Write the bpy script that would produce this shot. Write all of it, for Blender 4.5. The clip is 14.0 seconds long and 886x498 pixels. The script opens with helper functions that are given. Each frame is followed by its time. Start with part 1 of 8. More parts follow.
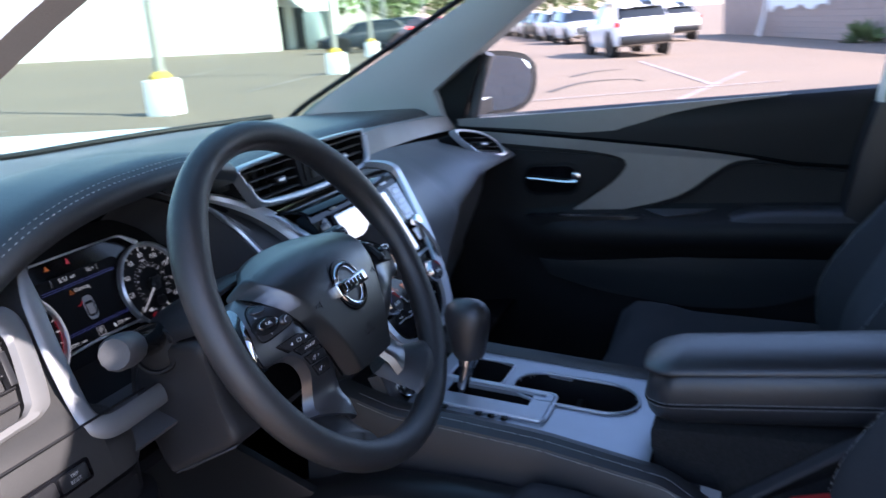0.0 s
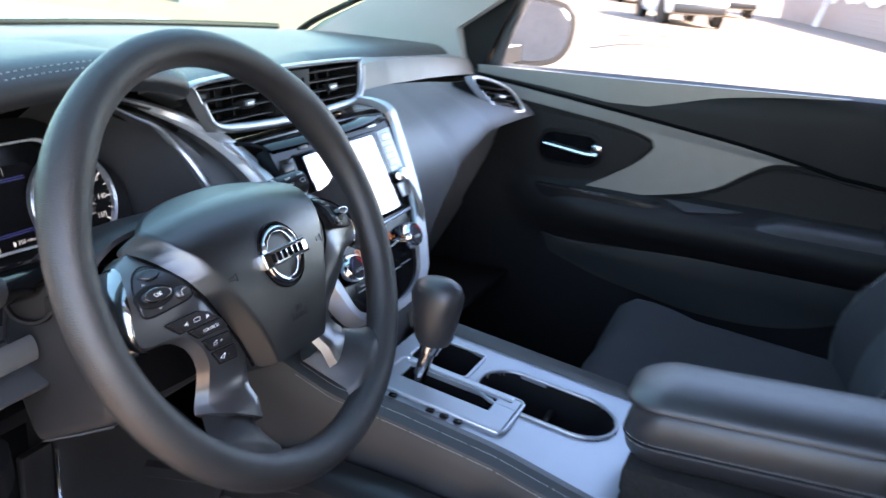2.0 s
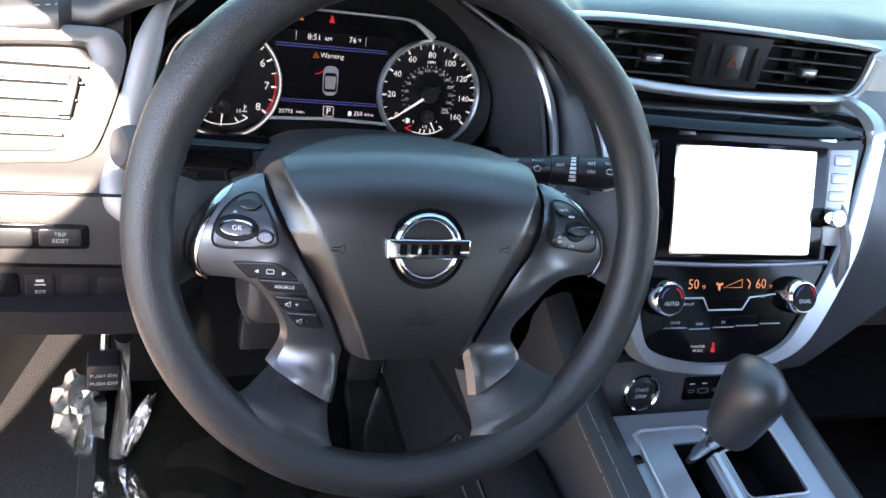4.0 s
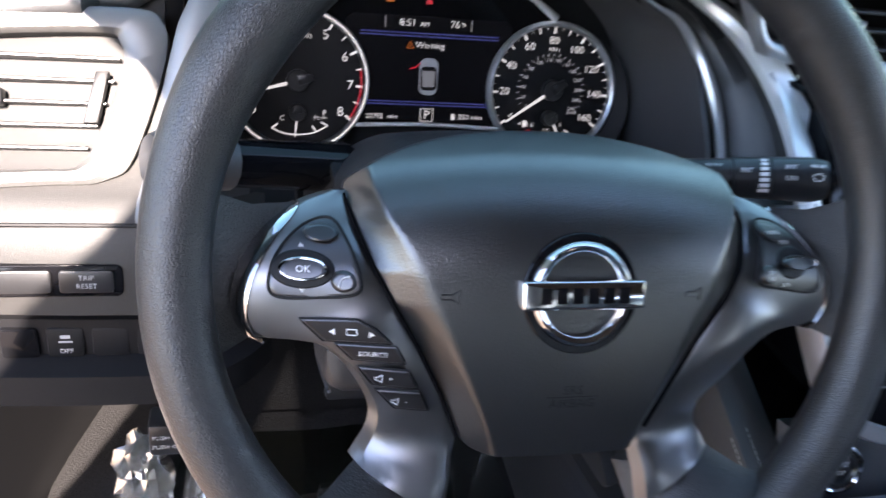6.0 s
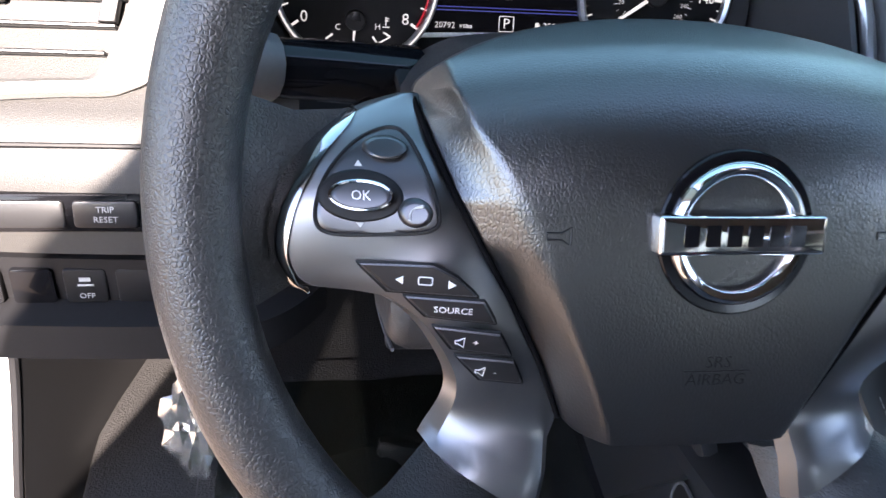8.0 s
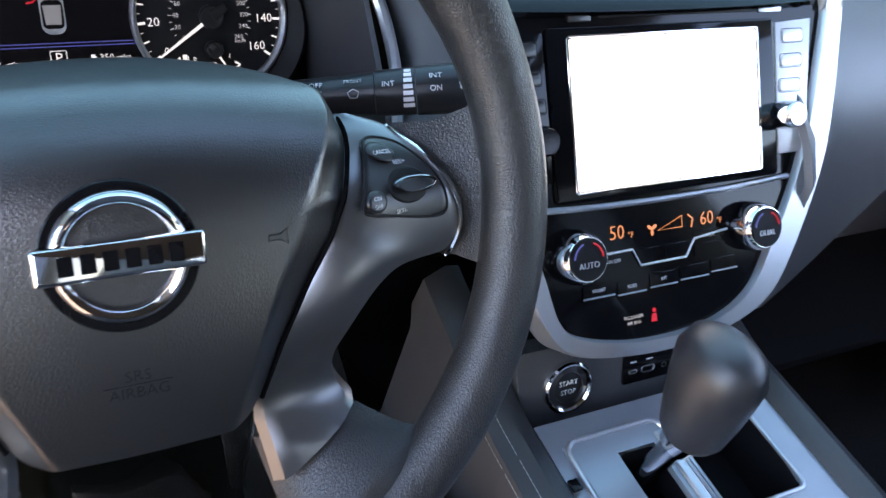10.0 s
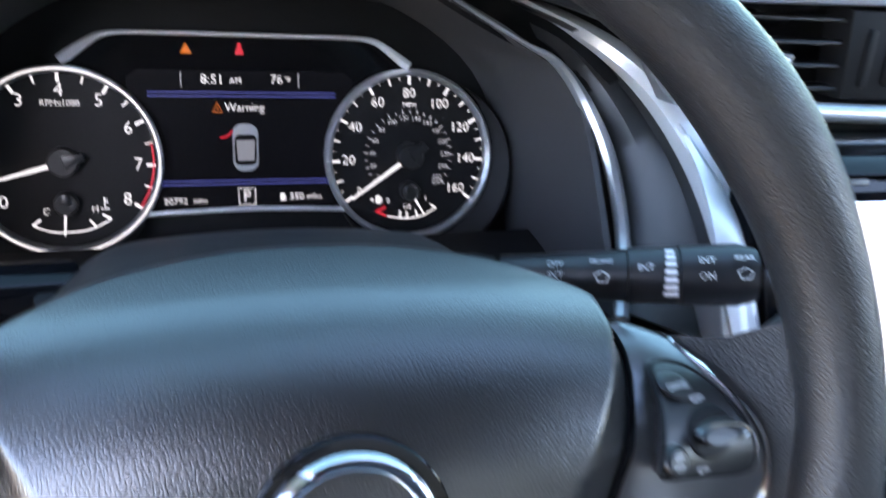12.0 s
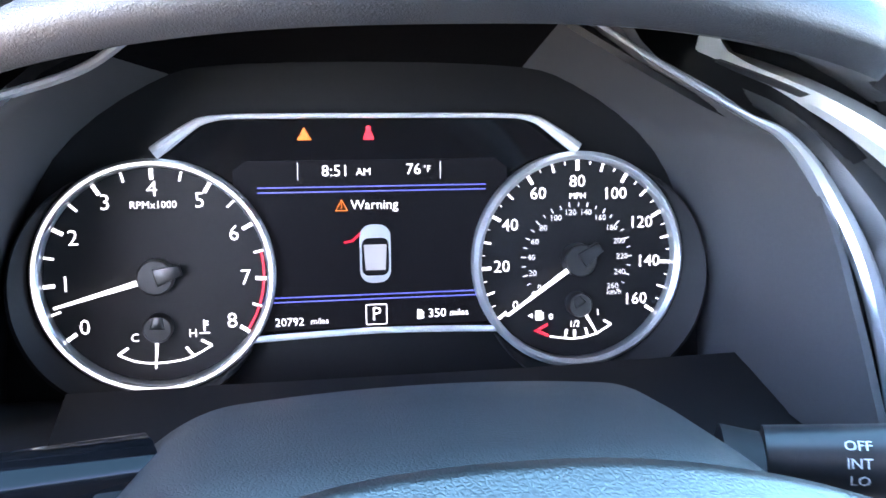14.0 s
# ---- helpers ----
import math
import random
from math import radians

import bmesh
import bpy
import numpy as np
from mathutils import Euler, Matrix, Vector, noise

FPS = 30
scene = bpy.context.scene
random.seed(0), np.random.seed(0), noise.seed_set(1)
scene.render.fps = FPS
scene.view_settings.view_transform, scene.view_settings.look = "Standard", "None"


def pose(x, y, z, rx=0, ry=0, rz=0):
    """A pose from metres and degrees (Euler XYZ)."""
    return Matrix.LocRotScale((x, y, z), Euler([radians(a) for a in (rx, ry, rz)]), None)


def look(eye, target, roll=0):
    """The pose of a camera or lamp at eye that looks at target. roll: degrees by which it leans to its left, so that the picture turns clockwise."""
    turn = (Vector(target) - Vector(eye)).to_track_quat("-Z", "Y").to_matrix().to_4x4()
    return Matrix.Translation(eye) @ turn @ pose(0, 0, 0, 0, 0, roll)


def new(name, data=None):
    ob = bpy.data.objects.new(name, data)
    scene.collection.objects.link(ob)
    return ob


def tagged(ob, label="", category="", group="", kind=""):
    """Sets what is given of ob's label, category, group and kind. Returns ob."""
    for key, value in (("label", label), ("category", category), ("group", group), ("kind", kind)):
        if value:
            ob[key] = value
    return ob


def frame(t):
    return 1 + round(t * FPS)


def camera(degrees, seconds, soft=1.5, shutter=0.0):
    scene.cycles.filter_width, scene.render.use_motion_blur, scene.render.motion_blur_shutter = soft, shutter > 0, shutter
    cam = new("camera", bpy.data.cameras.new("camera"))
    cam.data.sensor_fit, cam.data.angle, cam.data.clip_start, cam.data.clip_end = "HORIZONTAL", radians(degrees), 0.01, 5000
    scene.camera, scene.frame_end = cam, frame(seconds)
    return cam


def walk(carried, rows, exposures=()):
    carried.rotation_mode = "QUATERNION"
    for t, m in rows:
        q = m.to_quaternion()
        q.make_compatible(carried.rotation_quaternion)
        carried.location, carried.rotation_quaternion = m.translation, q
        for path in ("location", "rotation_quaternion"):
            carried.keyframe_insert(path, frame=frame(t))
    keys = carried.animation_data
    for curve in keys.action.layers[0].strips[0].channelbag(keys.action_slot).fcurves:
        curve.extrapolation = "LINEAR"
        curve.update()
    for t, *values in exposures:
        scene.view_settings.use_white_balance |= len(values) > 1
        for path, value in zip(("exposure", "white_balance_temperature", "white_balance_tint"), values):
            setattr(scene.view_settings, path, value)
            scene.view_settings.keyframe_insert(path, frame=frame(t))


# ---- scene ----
cam = camera(55.9, 14.0, soft=1.5, shutter=0.4)
PATH = [
    (0, (-1.0644, -0.4148, 1.2423), (0.7217, 0.3227, 0.7267), -5.23),
    (0.5, (-1.1828, -0.3234, 1.2634), (0.7010, 0.0082, 0.6790), -4.14),
    (0.8, (-1.2330, -0.3234, 1.2675), (0.6653, -0.0886, 0.6833), -3.38),
    (1, (-1.2234, -0.3107, 1.2713), (0.6736, -0.1211, 0.6665), -2.34),
    (1.5, (-1.1202, -0.3455, 1.2592), (0.7504, 0.0183, 0.6523), -0.30),
    (2, (-0.8902, -0.3855, 1.2357), (0.8454, 0.3576, 0.5758), 4.39),
    (2.5, (-0.7214, -0.3767, 1.2407), (0.8045, 0.6471, 0.4510), 7.34),
    (3, (-0.5889, -0.3901, 1.2610), (0.5432, 0.9636, 0.3198), 11.13),
    (3.5, (-0.5406, -0.4317, 1.2853), (0.2080, 1.0805, 0.2118), 13.40),
    (3.7, (-0.5438, -0.4443, 1.3002), (0.1531, 1.0841, 0.2146), 13.90),
    (5.8, (-0.5166, -0.3311, 1.2297), (0.0057, 1.2830, 0.1705), 9.69),
    (6, (-0.5133, -0.2980, 1.2093), (-0.0512, 1.3238, 0.1341), 8.59),
    (6.5, (-0.5199, -0.2361, 1.1606), (-0.1673, 1.3810, 0.0378), 7.39),
    (7, (-0.5114, -0.2188, 1.1471), (-0.2002, 1.3728, -0.0234), 6.79),
    (7.5, (-0.5071, -0.2138, 1.1474), (-0.1968, 1.3599, -0.0472), 6.72),
    (8, (-0.5068, -0.2252, 1.1522), (-0.1816, 1.3420, -0.0470), 6.80),
    (8.5, (-0.5327, -0.2827, 1.2017), (-0.0136, 1.2459, 0.0210), 8.06),
    (9, (-0.5326, -0.3828, 1.2400), (0.2732, 1.0616, 0.1156), 9.49),
    (9.2, (-0.5010, -0.3677, 1.2324), (0.3631, 1.0523, 0.1202), 9.77),
    (11.3, (-0.3527, -0.1948, 1.1398), (0.3316, 1.2814, -0.0232), 7.84),
    (11.5, (-0.3616, -0.2019, 1.1495), (0.3100, 1.3016, 0.0143), 8.16),
    (12, (-0.4060, -0.1682, 1.1736), (0.1692, 1.4807, 0.1989), 7.00),
    (12.5, (-0.4063, -0.0924, 1.1518), (0.0517, 1.6349, 0.2537), 4.50),
    (13, (-0.4067, -0.0486, 1.1394), (-0.0509, 1.7230, 0.2822), 3.91),
    (13.5, (-0.4103, -0.0428, 1.1378), (-0.1122, 1.7458, 0.2942), 3.57),
    (14, (-0.4085, -0.0539, 1.1402), (-0.0687, 1.7313, 0.3047), 2.71),
]
EXPOSURES = [(0.0, 2.1, 6050, 23), (0.5, 3.05, 6150, 21), (1.0, 3.4, 6770, 20), (1.5, 3.25, 6970, 20), (2.0, 3.3, 7170, 20), (2.5, 3.72, 7270, 20), (3.0, 3.78, 7270, 20), (3.5, 3.68, 7270, 20), (6.5, 3.3, 6870, 20), (7.5, 3.5, 6870, 20), (9.0, 3.6, 7270, 20), (12.0, 3.85, 6770, 20), (12.5, 4.5, 6570, 20), (13.0, 4.8, 6370, 20), (13.5, 5.42, 6270, 20), (14.0, 5.38, 6270, 20)]
walk(cam, [(t, look(eye, target, roll)) for t, eye, target, roll in PATH], EXPOSURES)

# world and sun
SUN_FROM = Vector((-0.105, -0.79, 0.577)).normalized()
world = bpy.data.worlds.new("sky")
scene.world = world
world.use_nodes = True
wn = world.node_tree.nodes
sky = wn.new("ShaderNodeTexSky")
sky.sky_type = "NISHITA"
sky.sun_disc = False
sky.dust_density, sky.air_density, sky.ozone_density = 0.8, 1.1, 2.5
sky.sun_elevation = math.asin(SUN_FROM.z)
sky.sun_rotation = math.atan2(SUN_FROM.x, SUN_FROM.y)
wn["Background"].inputs["Strength"].default_value = 0.15
world.node_tree.links.new(sky.outputs[0], wn["Background"].inputs["Color"])
sun = new("sun", bpy.data.lights.new("sun", "SUN"))
sun.data.energy, sun.data.angle, sun.data.color = 4.6, radians(0.5), (1.0, 0.93, 0.84)
sun.matrix_world = look(SUN_FROM * 30, (0, 0, 0))


# ---- materials ----
def mat(name, color, rough=0.5, metal=0.0, vary=0.12, grain=0.0, size=60.0, cell=False, coat=0.0, spec=0.5, stain=2.5, stretch=None):
    """A surface with a base colour, blotches at two scales and a fine relief: grain is the bump's depth in metres, size its scale per metre."""
    m = bpy.data.materials.new(name)
    m.use_nodes = True
    nt = m.node_tree
    b = nt.nodes["Principled BSDF"]
    b.inputs["Roughness"].default_value = rough
    b.inputs["Metallic"].default_value = metal
    b.inputs["Coat Weight"].default_value = coat
    b.inputs["Coat Roughness"].default_value = 0.06
    b.inputs["Specular IOR Level"].default_value = spec
    tc = nt.nodes.new("ShaderNodeTexCoord")
    n1 = nt.nodes.new("ShaderNodeTexNoise")
    n1.inputs["Scale"].default_value = size * 0.6
    n1.inputs["Detail"].default_value = 6
    n2 = nt.nodes.new("ShaderNodeTexNoise")
    n2.inputs["Scale"].default_value = stain
    n2.inputs["Detail"].default_value = 4
    add = nt.nodes.new("ShaderNodeMath")
    add.operation = "ADD"
    ramp = nt.nodes.new("ShaderNodeMapRange")
    ramp.inputs["From Min"].default_value, ramp.inputs["From Max"].default_value = 0.6, 1.4
    mix = nt.nodes.new("ShaderNodeMix")
    mix.data_type = "RGBA"
    mix.inputs["A"].default_value = (*[c * (1 - vary) for c in color], 1)
    mix.inputs["B"].default_value = (*[min(1, c * (1 + vary)) for c in color], 1)
    L = nt.links.new
    for n in (n1, n2):
        L(tc.outputs["Object"], n.inputs["Vector"])
    L(n1.outputs[0], add.inputs[0])
    L(n2.outputs[0], add.inputs[1])
    L(add.outputs[0], ramp.inputs["Value"])
    L(ramp.outputs[0], mix.inputs["Factor"])
    L(mix.outputs["Result"], b.inputs["Base Color"])
    rr = nt.nodes.new("ShaderNodeMapRange")
    rr.inputs["To Min"].default_value, rr.inputs["To Max"].default_value = max(0.02, rough * 0.85), min(1, rough * 1.15)
    L(n2.outputs[0], rr.inputs["Value"])
    L(rr.outputs[0], b.inputs["Roughness"])
    if grain:
        bump = nt.nodes.new("ShaderNodeBump")
        bump.inputs["Strength"].default_value = 1.0
        bump.inputs["Distance"].default_value = grain
        if cell:
            warp = nt.nodes.new("ShaderNodeTexNoise")
            warp.inputs["Scale"].default_value = size * 0.5
            mad = nt.nodes.new("ShaderNodeVectorMath")
            mad.operation = "MULTIPLY_ADD"
            mad.inputs[1].default_value = (0.9 / size,) * 3
            where = tc.outputs["Object"]
            if stretch:
                sc = nt.nodes.new("ShaderNodeMapping")
                sc.inputs["Rotation"].default_value = (radians(26.7), 0, 0)
                sc.inputs["Scale"].default_value = stretch
                L(where, sc.inputs["Vector"])
                where = sc.outputs[0]
            L(where, warp.inputs["Vector"])
            L(warp.outputs["Color"], mad.inputs[0])
            L(where, mad.inputs[2])
            v = nt.nodes.new("ShaderNodeTexVoronoi")
            v.feature = "DISTANCE_TO_EDGE"
            v.inputs["Scale"].default_value = size
            L(mad.outputs[0], v.inputs["Vector"])
            soft = nt.nodes.new("ShaderNodeMapRange")
            soft.interpolation_type = "SMOOTHSTEP"
            soft.inputs["From Max"].default_value = 0.28
            L(v.outputs["Distance"], soft.inputs["Value"])
            L(soft.outputs[0], bump.inputs["Height"])
        else:
            n3 = nt.nodes.new("ShaderNodeTexNoise")
            n3.inputs["Scale"].default_value = size
            n3.inputs["Detail"].default_value = 8
            L(tc.outputs["Object"], n3.inputs["Vector"])
            L(n3.outputs[0], bump.inputs["Height"])
        L(bump.outputs[0], b.inputs["Normal"])
    return m


def glow(name, color, power, base=(0.02, 0.02, 0.02), spec=0.5):
    m = bpy.data.materials.new(name)
    m.use_nodes = True
    b = m.node_tree.nodes["Principled BSDF"]
    b.inputs["Base Color"].default_value = (*base, 1)
    b.inputs["Emission Color"].default_value = (*color, 1)
    b.inputs["Emission Strength"].default_value = power
    b.inputs["Specular IOR Level"].default_value = spec
    b.inputs["Roughness"].default_value = 0.4
    return m


def glass(name, color=(1, 1, 1), alpha=0.04):
    m = bpy.data.materials.new(name)
    m.use_nodes = True
    nt = m.node_tree
    nt.nodes.remove(nt.nodes["Principled BSDF"])
    t = nt.nodes.new("ShaderNodeBsdfTransparent")
    t.inputs[0].default_value = (*color, 1)
    g = nt.nodes.new("ShaderNodeBsdfGlossy")
    g.inputs["Roughness"].default_value = 0.03
    s = nt.nodes.new("ShaderNodeMixShader")
    s.inputs[0].default_value = alpha
    nt.links.new(t.outputs[0], s.inputs[1])
    nt.links.new(g.outputs[0], s.inputs[2])
    nt.links.new(s.outputs[0], nt.nodes["Material Output"].inputs["Surface"])
    return m


SOFT = mat("soft_dash_vinyl", (0.022, 0.0228, 0.0245), 0.40, grain=0.00005, size=900, cell=True, spec=0.85)
KNEE = mat("grained_charcoal_plastic", (0.027, 0.026, 0.025), 0.48, grain=0.00004, size=900, cell=True, spec=0.3)
RUBBER = mat("wheel_polyurethane", (0.021, 0.0208, 0.0215), 0.38, grain=0.00012, size=640, cell=True, spec=0.7)
PADM = mat("airbag_cover_vinyl", (0.0065, 0.0065, 0.007), 0.33, grain=0.00005, size=780, cell=True, spec=1.0, stretch=(1.0, 1.0, 0.5))
PADM.node_tree.nodes["Principled BSDF"].inputs["IOR"].default_value = 1.62
PLASTIC = mat("black_moulded_plastic", (0.014, 0.014, 0.0152), 0.34, grain=0.00002, size=1200)
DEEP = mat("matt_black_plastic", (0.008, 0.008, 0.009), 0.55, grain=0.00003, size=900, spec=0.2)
# unreflecting black for dark gaps and for shade painted into the cowl top
GAPSHADE = mat("gap_and_shade_black", (0.006, 0.006, 0.0065), 0.95, grain=0.00003, size=900, spec=0.0)
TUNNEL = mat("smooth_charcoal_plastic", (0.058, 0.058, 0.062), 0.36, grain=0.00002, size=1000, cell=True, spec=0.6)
SHROUD = mat("column_shroud_plastic", (0.021, 0.021, 0.0225), 0.46, grain=0.00008, size=900, cell=True, spec=0.5)
GUNMETAL = mat("satin_gunmetal_paint", (0.21, 0.21, 0.216), 0.33, metal=0.9, vary=0.04)
SLATE = mat("satin_slate_plastic", (0.065, 0.066, 0.072), 0.45, grain=0.00003, size=900)
SMOKE = mat("satin_smoke_paint", (0.085, 0.085, 0.09), 0.32, metal=0.85, vary=0.04)
SILVER = mat("satin_silver_paint", (0.50, 0.52, 0.55), 0.30, metal=0.7, vary=0.03)
SILVERC = mat("satin_silver_console", (0.36, 0.39, 0.43), 0.36, metal=0.5, vary=0.04)
RIMGREY = mat("satin_grey_paint", (0.24, 0.245, 0.255), 0.52, metal=0.7, vary=0.04)
KNOB = mat("grey_knob_plastic", (0.055, 0.055, 0.057), 0.50, grain=0.00002, size=900, spec=0.5)
BEZEL = mat("satin_vent_bezel", (0.15, 0.148, 0.145), 0.45, metal=0.5, vary=0.05)
TAUPE = mat("satin_taupe_trim", (0.28, 0.265, 0.25), 0.46, metal=0.35, vary=0.06)
BRIGHT = mat("bright_satin_silver", (0.72, 0.73, 0.75), 0.32, metal=0.35, vary=0.03)
DARKCHROME = mat("smoked_chrome", (0.42, 0.42, 0.43), 0.12, metal=1.0, vary=0.03)
CHROME = mat("chrome", (0.75, 0.75, 0.76), 0.08, metal=1.0, vary=0.03)
PIANO = mat("gloss_black", (0.005, 0.005, 0.006), 0.08, vary=0.05, spec=0.2)
DUSK = mat("satin_charcoal_vinyl", (0.135, 0.136, 0.143), 0.40, grain=0.00003, size=1000, cell=True, spec=0.6)
CEILING = mat("charcoal_headliner", (0.075, 0.074, 0.071), 0.95, grain=0.0003, size=700, vary=0.08)
LEATHER = mat("stitched_black_leatherette", (0.030, 0.030, 0.033), 0.36, grain=0.00006, size=800, cell=True, spec=0.9)
DOORSKIN = mat("black_door_vinyl", (0.012, 0.012, 0.0132), 0.55, grain=0.00008, size=700, cell=True, spec=0.3)
FABRIC = mat("charcoal_woven_cloth", (0.042, 0.043, 0.047), 0.95, grain=0.0004, size=1100, vary=0.2, spec=0.2)
SUEDE = mat("charcoal_seat_insert", (0.072, 0.074, 0.079), 0.95, grain=0.0004, size=500, vary=0.2, spec=0.15)
THREAD = mat("grey_thread", (0.42, 0.42, 0.42), 0.8, vary=0.1)
CARPET = mat("black_carpet", (0.030, 0.029, 0.029), 0.98, grain=0.002, size=400, vary=0.3, spec=0.1)
BEIGE = mat("beige_pillar_trim", (0.52, 0.49, 0.42), 0.7, grain=0.0002, size=500, vary=0.05)
HEADLINER = mat("grey_pillar_cloth", (0.40, 0.398, 0.38), 0.85, grain=0.0003, size=700, vary=0.06)
RED = mat("red_plastic", (0.62, 0.03, 0.03), 0.45, vary=0.08)
STEEL = mat("brushed_steel", (0.5, 0.5, 0.5), 0.25, metal=1.0)
MIRROR = mat("mirror_glass", (0.8, 0.82, 0.84), 0.02, metal=1.0, vary=0.01)
WINDSCREEN = glass("green_tinted_glass", (0.75, 0.88, 0.81))
PRIVACY = glass("privacy_glass", (0.30, 0.31, 0.31))
FILM = mat("crumpled_film", (0.80, 0.82, 0.80), 0.14, metal=0.9, vary=0.1, size=60, spec=1.0, coat=1.0)
CLEAR = glass("loose_clear_film", (0.8, 0.83, 0.8), 0.22)
INK = mat("white_print", (0.75, 0.75, 0.75), 0.6, vary=0.03)
INKDIM = mat("grey_print", (0.38, 0.38, 0.38), 0.6, vary=0.03)
LIT = glow("lit_white", (1, 1, 1), 0.075, (0.4, 0.4, 0.4))
LITDIM = glow("lit_grey", (0.85, 0.88, 0.95), 0.045, (0.2, 0.2, 0.2))
LITFAINT = glow("lit_faint_grey", (0.8, 0.85, 0.95), 0.016, (0.1, 0.1, 0.1))
LITRED = glow("lit_red", (1, 0.02, 0.05), 0.05)
LITAMBER = glow("lit_amber", (1, 0.24, 0.01), 0.05)
LITORANGE = glow("lit_orange_digits", (1, 0.36, 0.12), 0.08)
LITBLUE = glow("lit_blue_line", (0.16, 0.20, 0.9), 0.035)
DISPLAY = glow("cluster_display", (0.4, 0.4, 0.5), 0.0003, (0.004, 0.004, 0.005), 0.05)
SCREEN = glow("bright_screen", (0.92, 0.95, 1.0), 0.30, (0.2, 0.2, 0.2))
BODYWHITE = mat("white_car_paint", (0.78, 0.79, 0.8), 0.25, vary=0.02, coat=0.6)
BODYDARK = mat("dark_blue_car_paint", (0.012, 0.017, 0.026), 0.35, vary=0.05, coat=0.15, spec=0.3)
BODYRED = mat("red_car_paint", (0.35, 0.05, 0.05), 0.3, vary=0.05, coat=0.6)
TYRE = mat("tyre_rubber", (0.02, 0.02, 0.02), 0.85, grain=0.003, size=80)
TINT = mat("dark_car_glass", (0.015, 0.018, 0.02), 0.06, vary=0.05)
ASPHALT = mat("sunbleached_asphalt", (0.162, 0.117, 0.082), 0.9, vary=0.16, grain=0.006, size=60, stain=0.35)
LINE = mat("worn_white_paint", (0.235, 0.195, 0.175), 0.85, vary=0.5, grain=0.003, size=50)
STUCCO = mat("white_stucco", (0.78, 0.76, 0.71), 0.9, vary=0.04, grain=0.004, size=30, stain=0.4)
CONCRETE = mat("white_painted_concrete", (0.8, 0.79, 0.77), 0.85, vary=0.06, grain=0.004, size=25)
BLOCK = mat("tan_concrete_block", (0.33, 0.25, 0.215), 0.95, vary=0.16, grain=0.006, size=40)
MORTAR = mat("grey_mortar", (0.3, 0.26, 0.24), 0.95, vary=0.1, grain=0.004, size=60)
LEAF = mat("dusty_green_leaves", (0.11, 0.15, 0.05), 0.8, vary=0.4, size=4)
BARK = mat("brown_bark", (0.15, 0.11, 0.08), 0.9, vary=0.3, grain=0.01, size=30)
POST = mat("weathered_steel_post", (0.3, 0.28, 0.25), 0.5, metal=0.4, vary=0.15)
YELLOW = mat("yellow_paint", (0.6, 0.4, 0.05), 0.7, vary=0.15)
DUNE = mat("dry_hills", (0.42, 0.35, 0.25), 0.95, vary=0.2, stain=0.01)


# ---- geometry helpers ----
def thing(name, label, category, at=(0, 0, 0), group="", kind=""):
    ob = new(name)
    ob.location = at
    ob.empty_display_size = 0.05
    return tagged(ob, label, category, group, kind)


def part(name, bm, material, parent=None, label="", m=None, kind="", sharp=38, category=""):
    """Links a bmesh, given in world coordinates (or in the frame m), as one mesh under its parent."""
    if m is not None:
        bm.transform(m)
    root = parent
    while root is not None and root.parent is not None:
        root = root.parent
    if root is not None:
        bm.transform(Matrix.Translation(-root.location))
    bmesh.ops.recalc_face_normals(bm, faces=bm.faces)
    lim = math.cos(radians(sharp))
    for f in bm.faces:
        f.smooth = True
    for e in bm.edges:
        if len(e.link_faces) == 2:
            e.smooth = e.link_faces[0].normal.dot(e.link_faces[1].normal) > lim
    me = bpy.data.meshes.new(name)
    bm.to_mesh(me)
    bm.free()
    me.materials.append(material)
    ob = new(name, me)
    ob.parent = parent
    return tagged(ob, label, category, "", kind)


def prism(outline, z0, z1, bevel=0.0, seg=2, taper=1.0):
    """A flat outline (x, y) drawn from z0 to z1, with its upper rim bevelled."""
    bm = bmesh.new()
    cx = sum(p[0] for p in outline) / len(outline)
    cy = sum(p[1] for p in outline) / len(outline)
    lo = [bm.verts.new((x, y, z0)) for x, y in outline]
    hi = [bm.verts.new((cx + (x - cx) * taper, cy + (y - cy) * taper, z1)) for x, y in outline]
    n = len(outline)
    top = bm.faces.new(hi)
    bm.faces.new(lo[::-1])
    for i in range(n):
        bm.faces.new((lo[i], lo[(i + 1) % n], hi[(i + 1) % n], hi[i]))
    if bevel:
        bmesh.ops.bevel(bm, geom=list(top.edges), offset=bevel, segments=seg, affect="EDGES", profile=0.5)
    return bm


def rrect(w, h, r, n=5, cx=0.0, cy=0.0):
    out = []
    for sx, sy, a0 in ((1, 1, 0), (-1, 1, 90), (-1, -1, 180), (1, -1, 270)):
        for i in range(n + 1):
            a = radians(a0 + 90 * i / n)
            out.append((cx + sx * (w / 2 - r) + r * math.cos(a), cy + sy * (h / 2 - r) + r * math.sin(a)))
    return out


def ellipse(a, b, n=32, cx=0.0, cy=0.0, turn=0.0):
    c, s = math.cos(radians(turn)), math.sin(radians(turn))
    return [(cx + a * math.cos(t) * c - b * math.sin(t) * s, cy + a * math.cos(t) * s + b * math.sin(t) * c) for t in (2 * math.pi * i / n for i in range(n))]


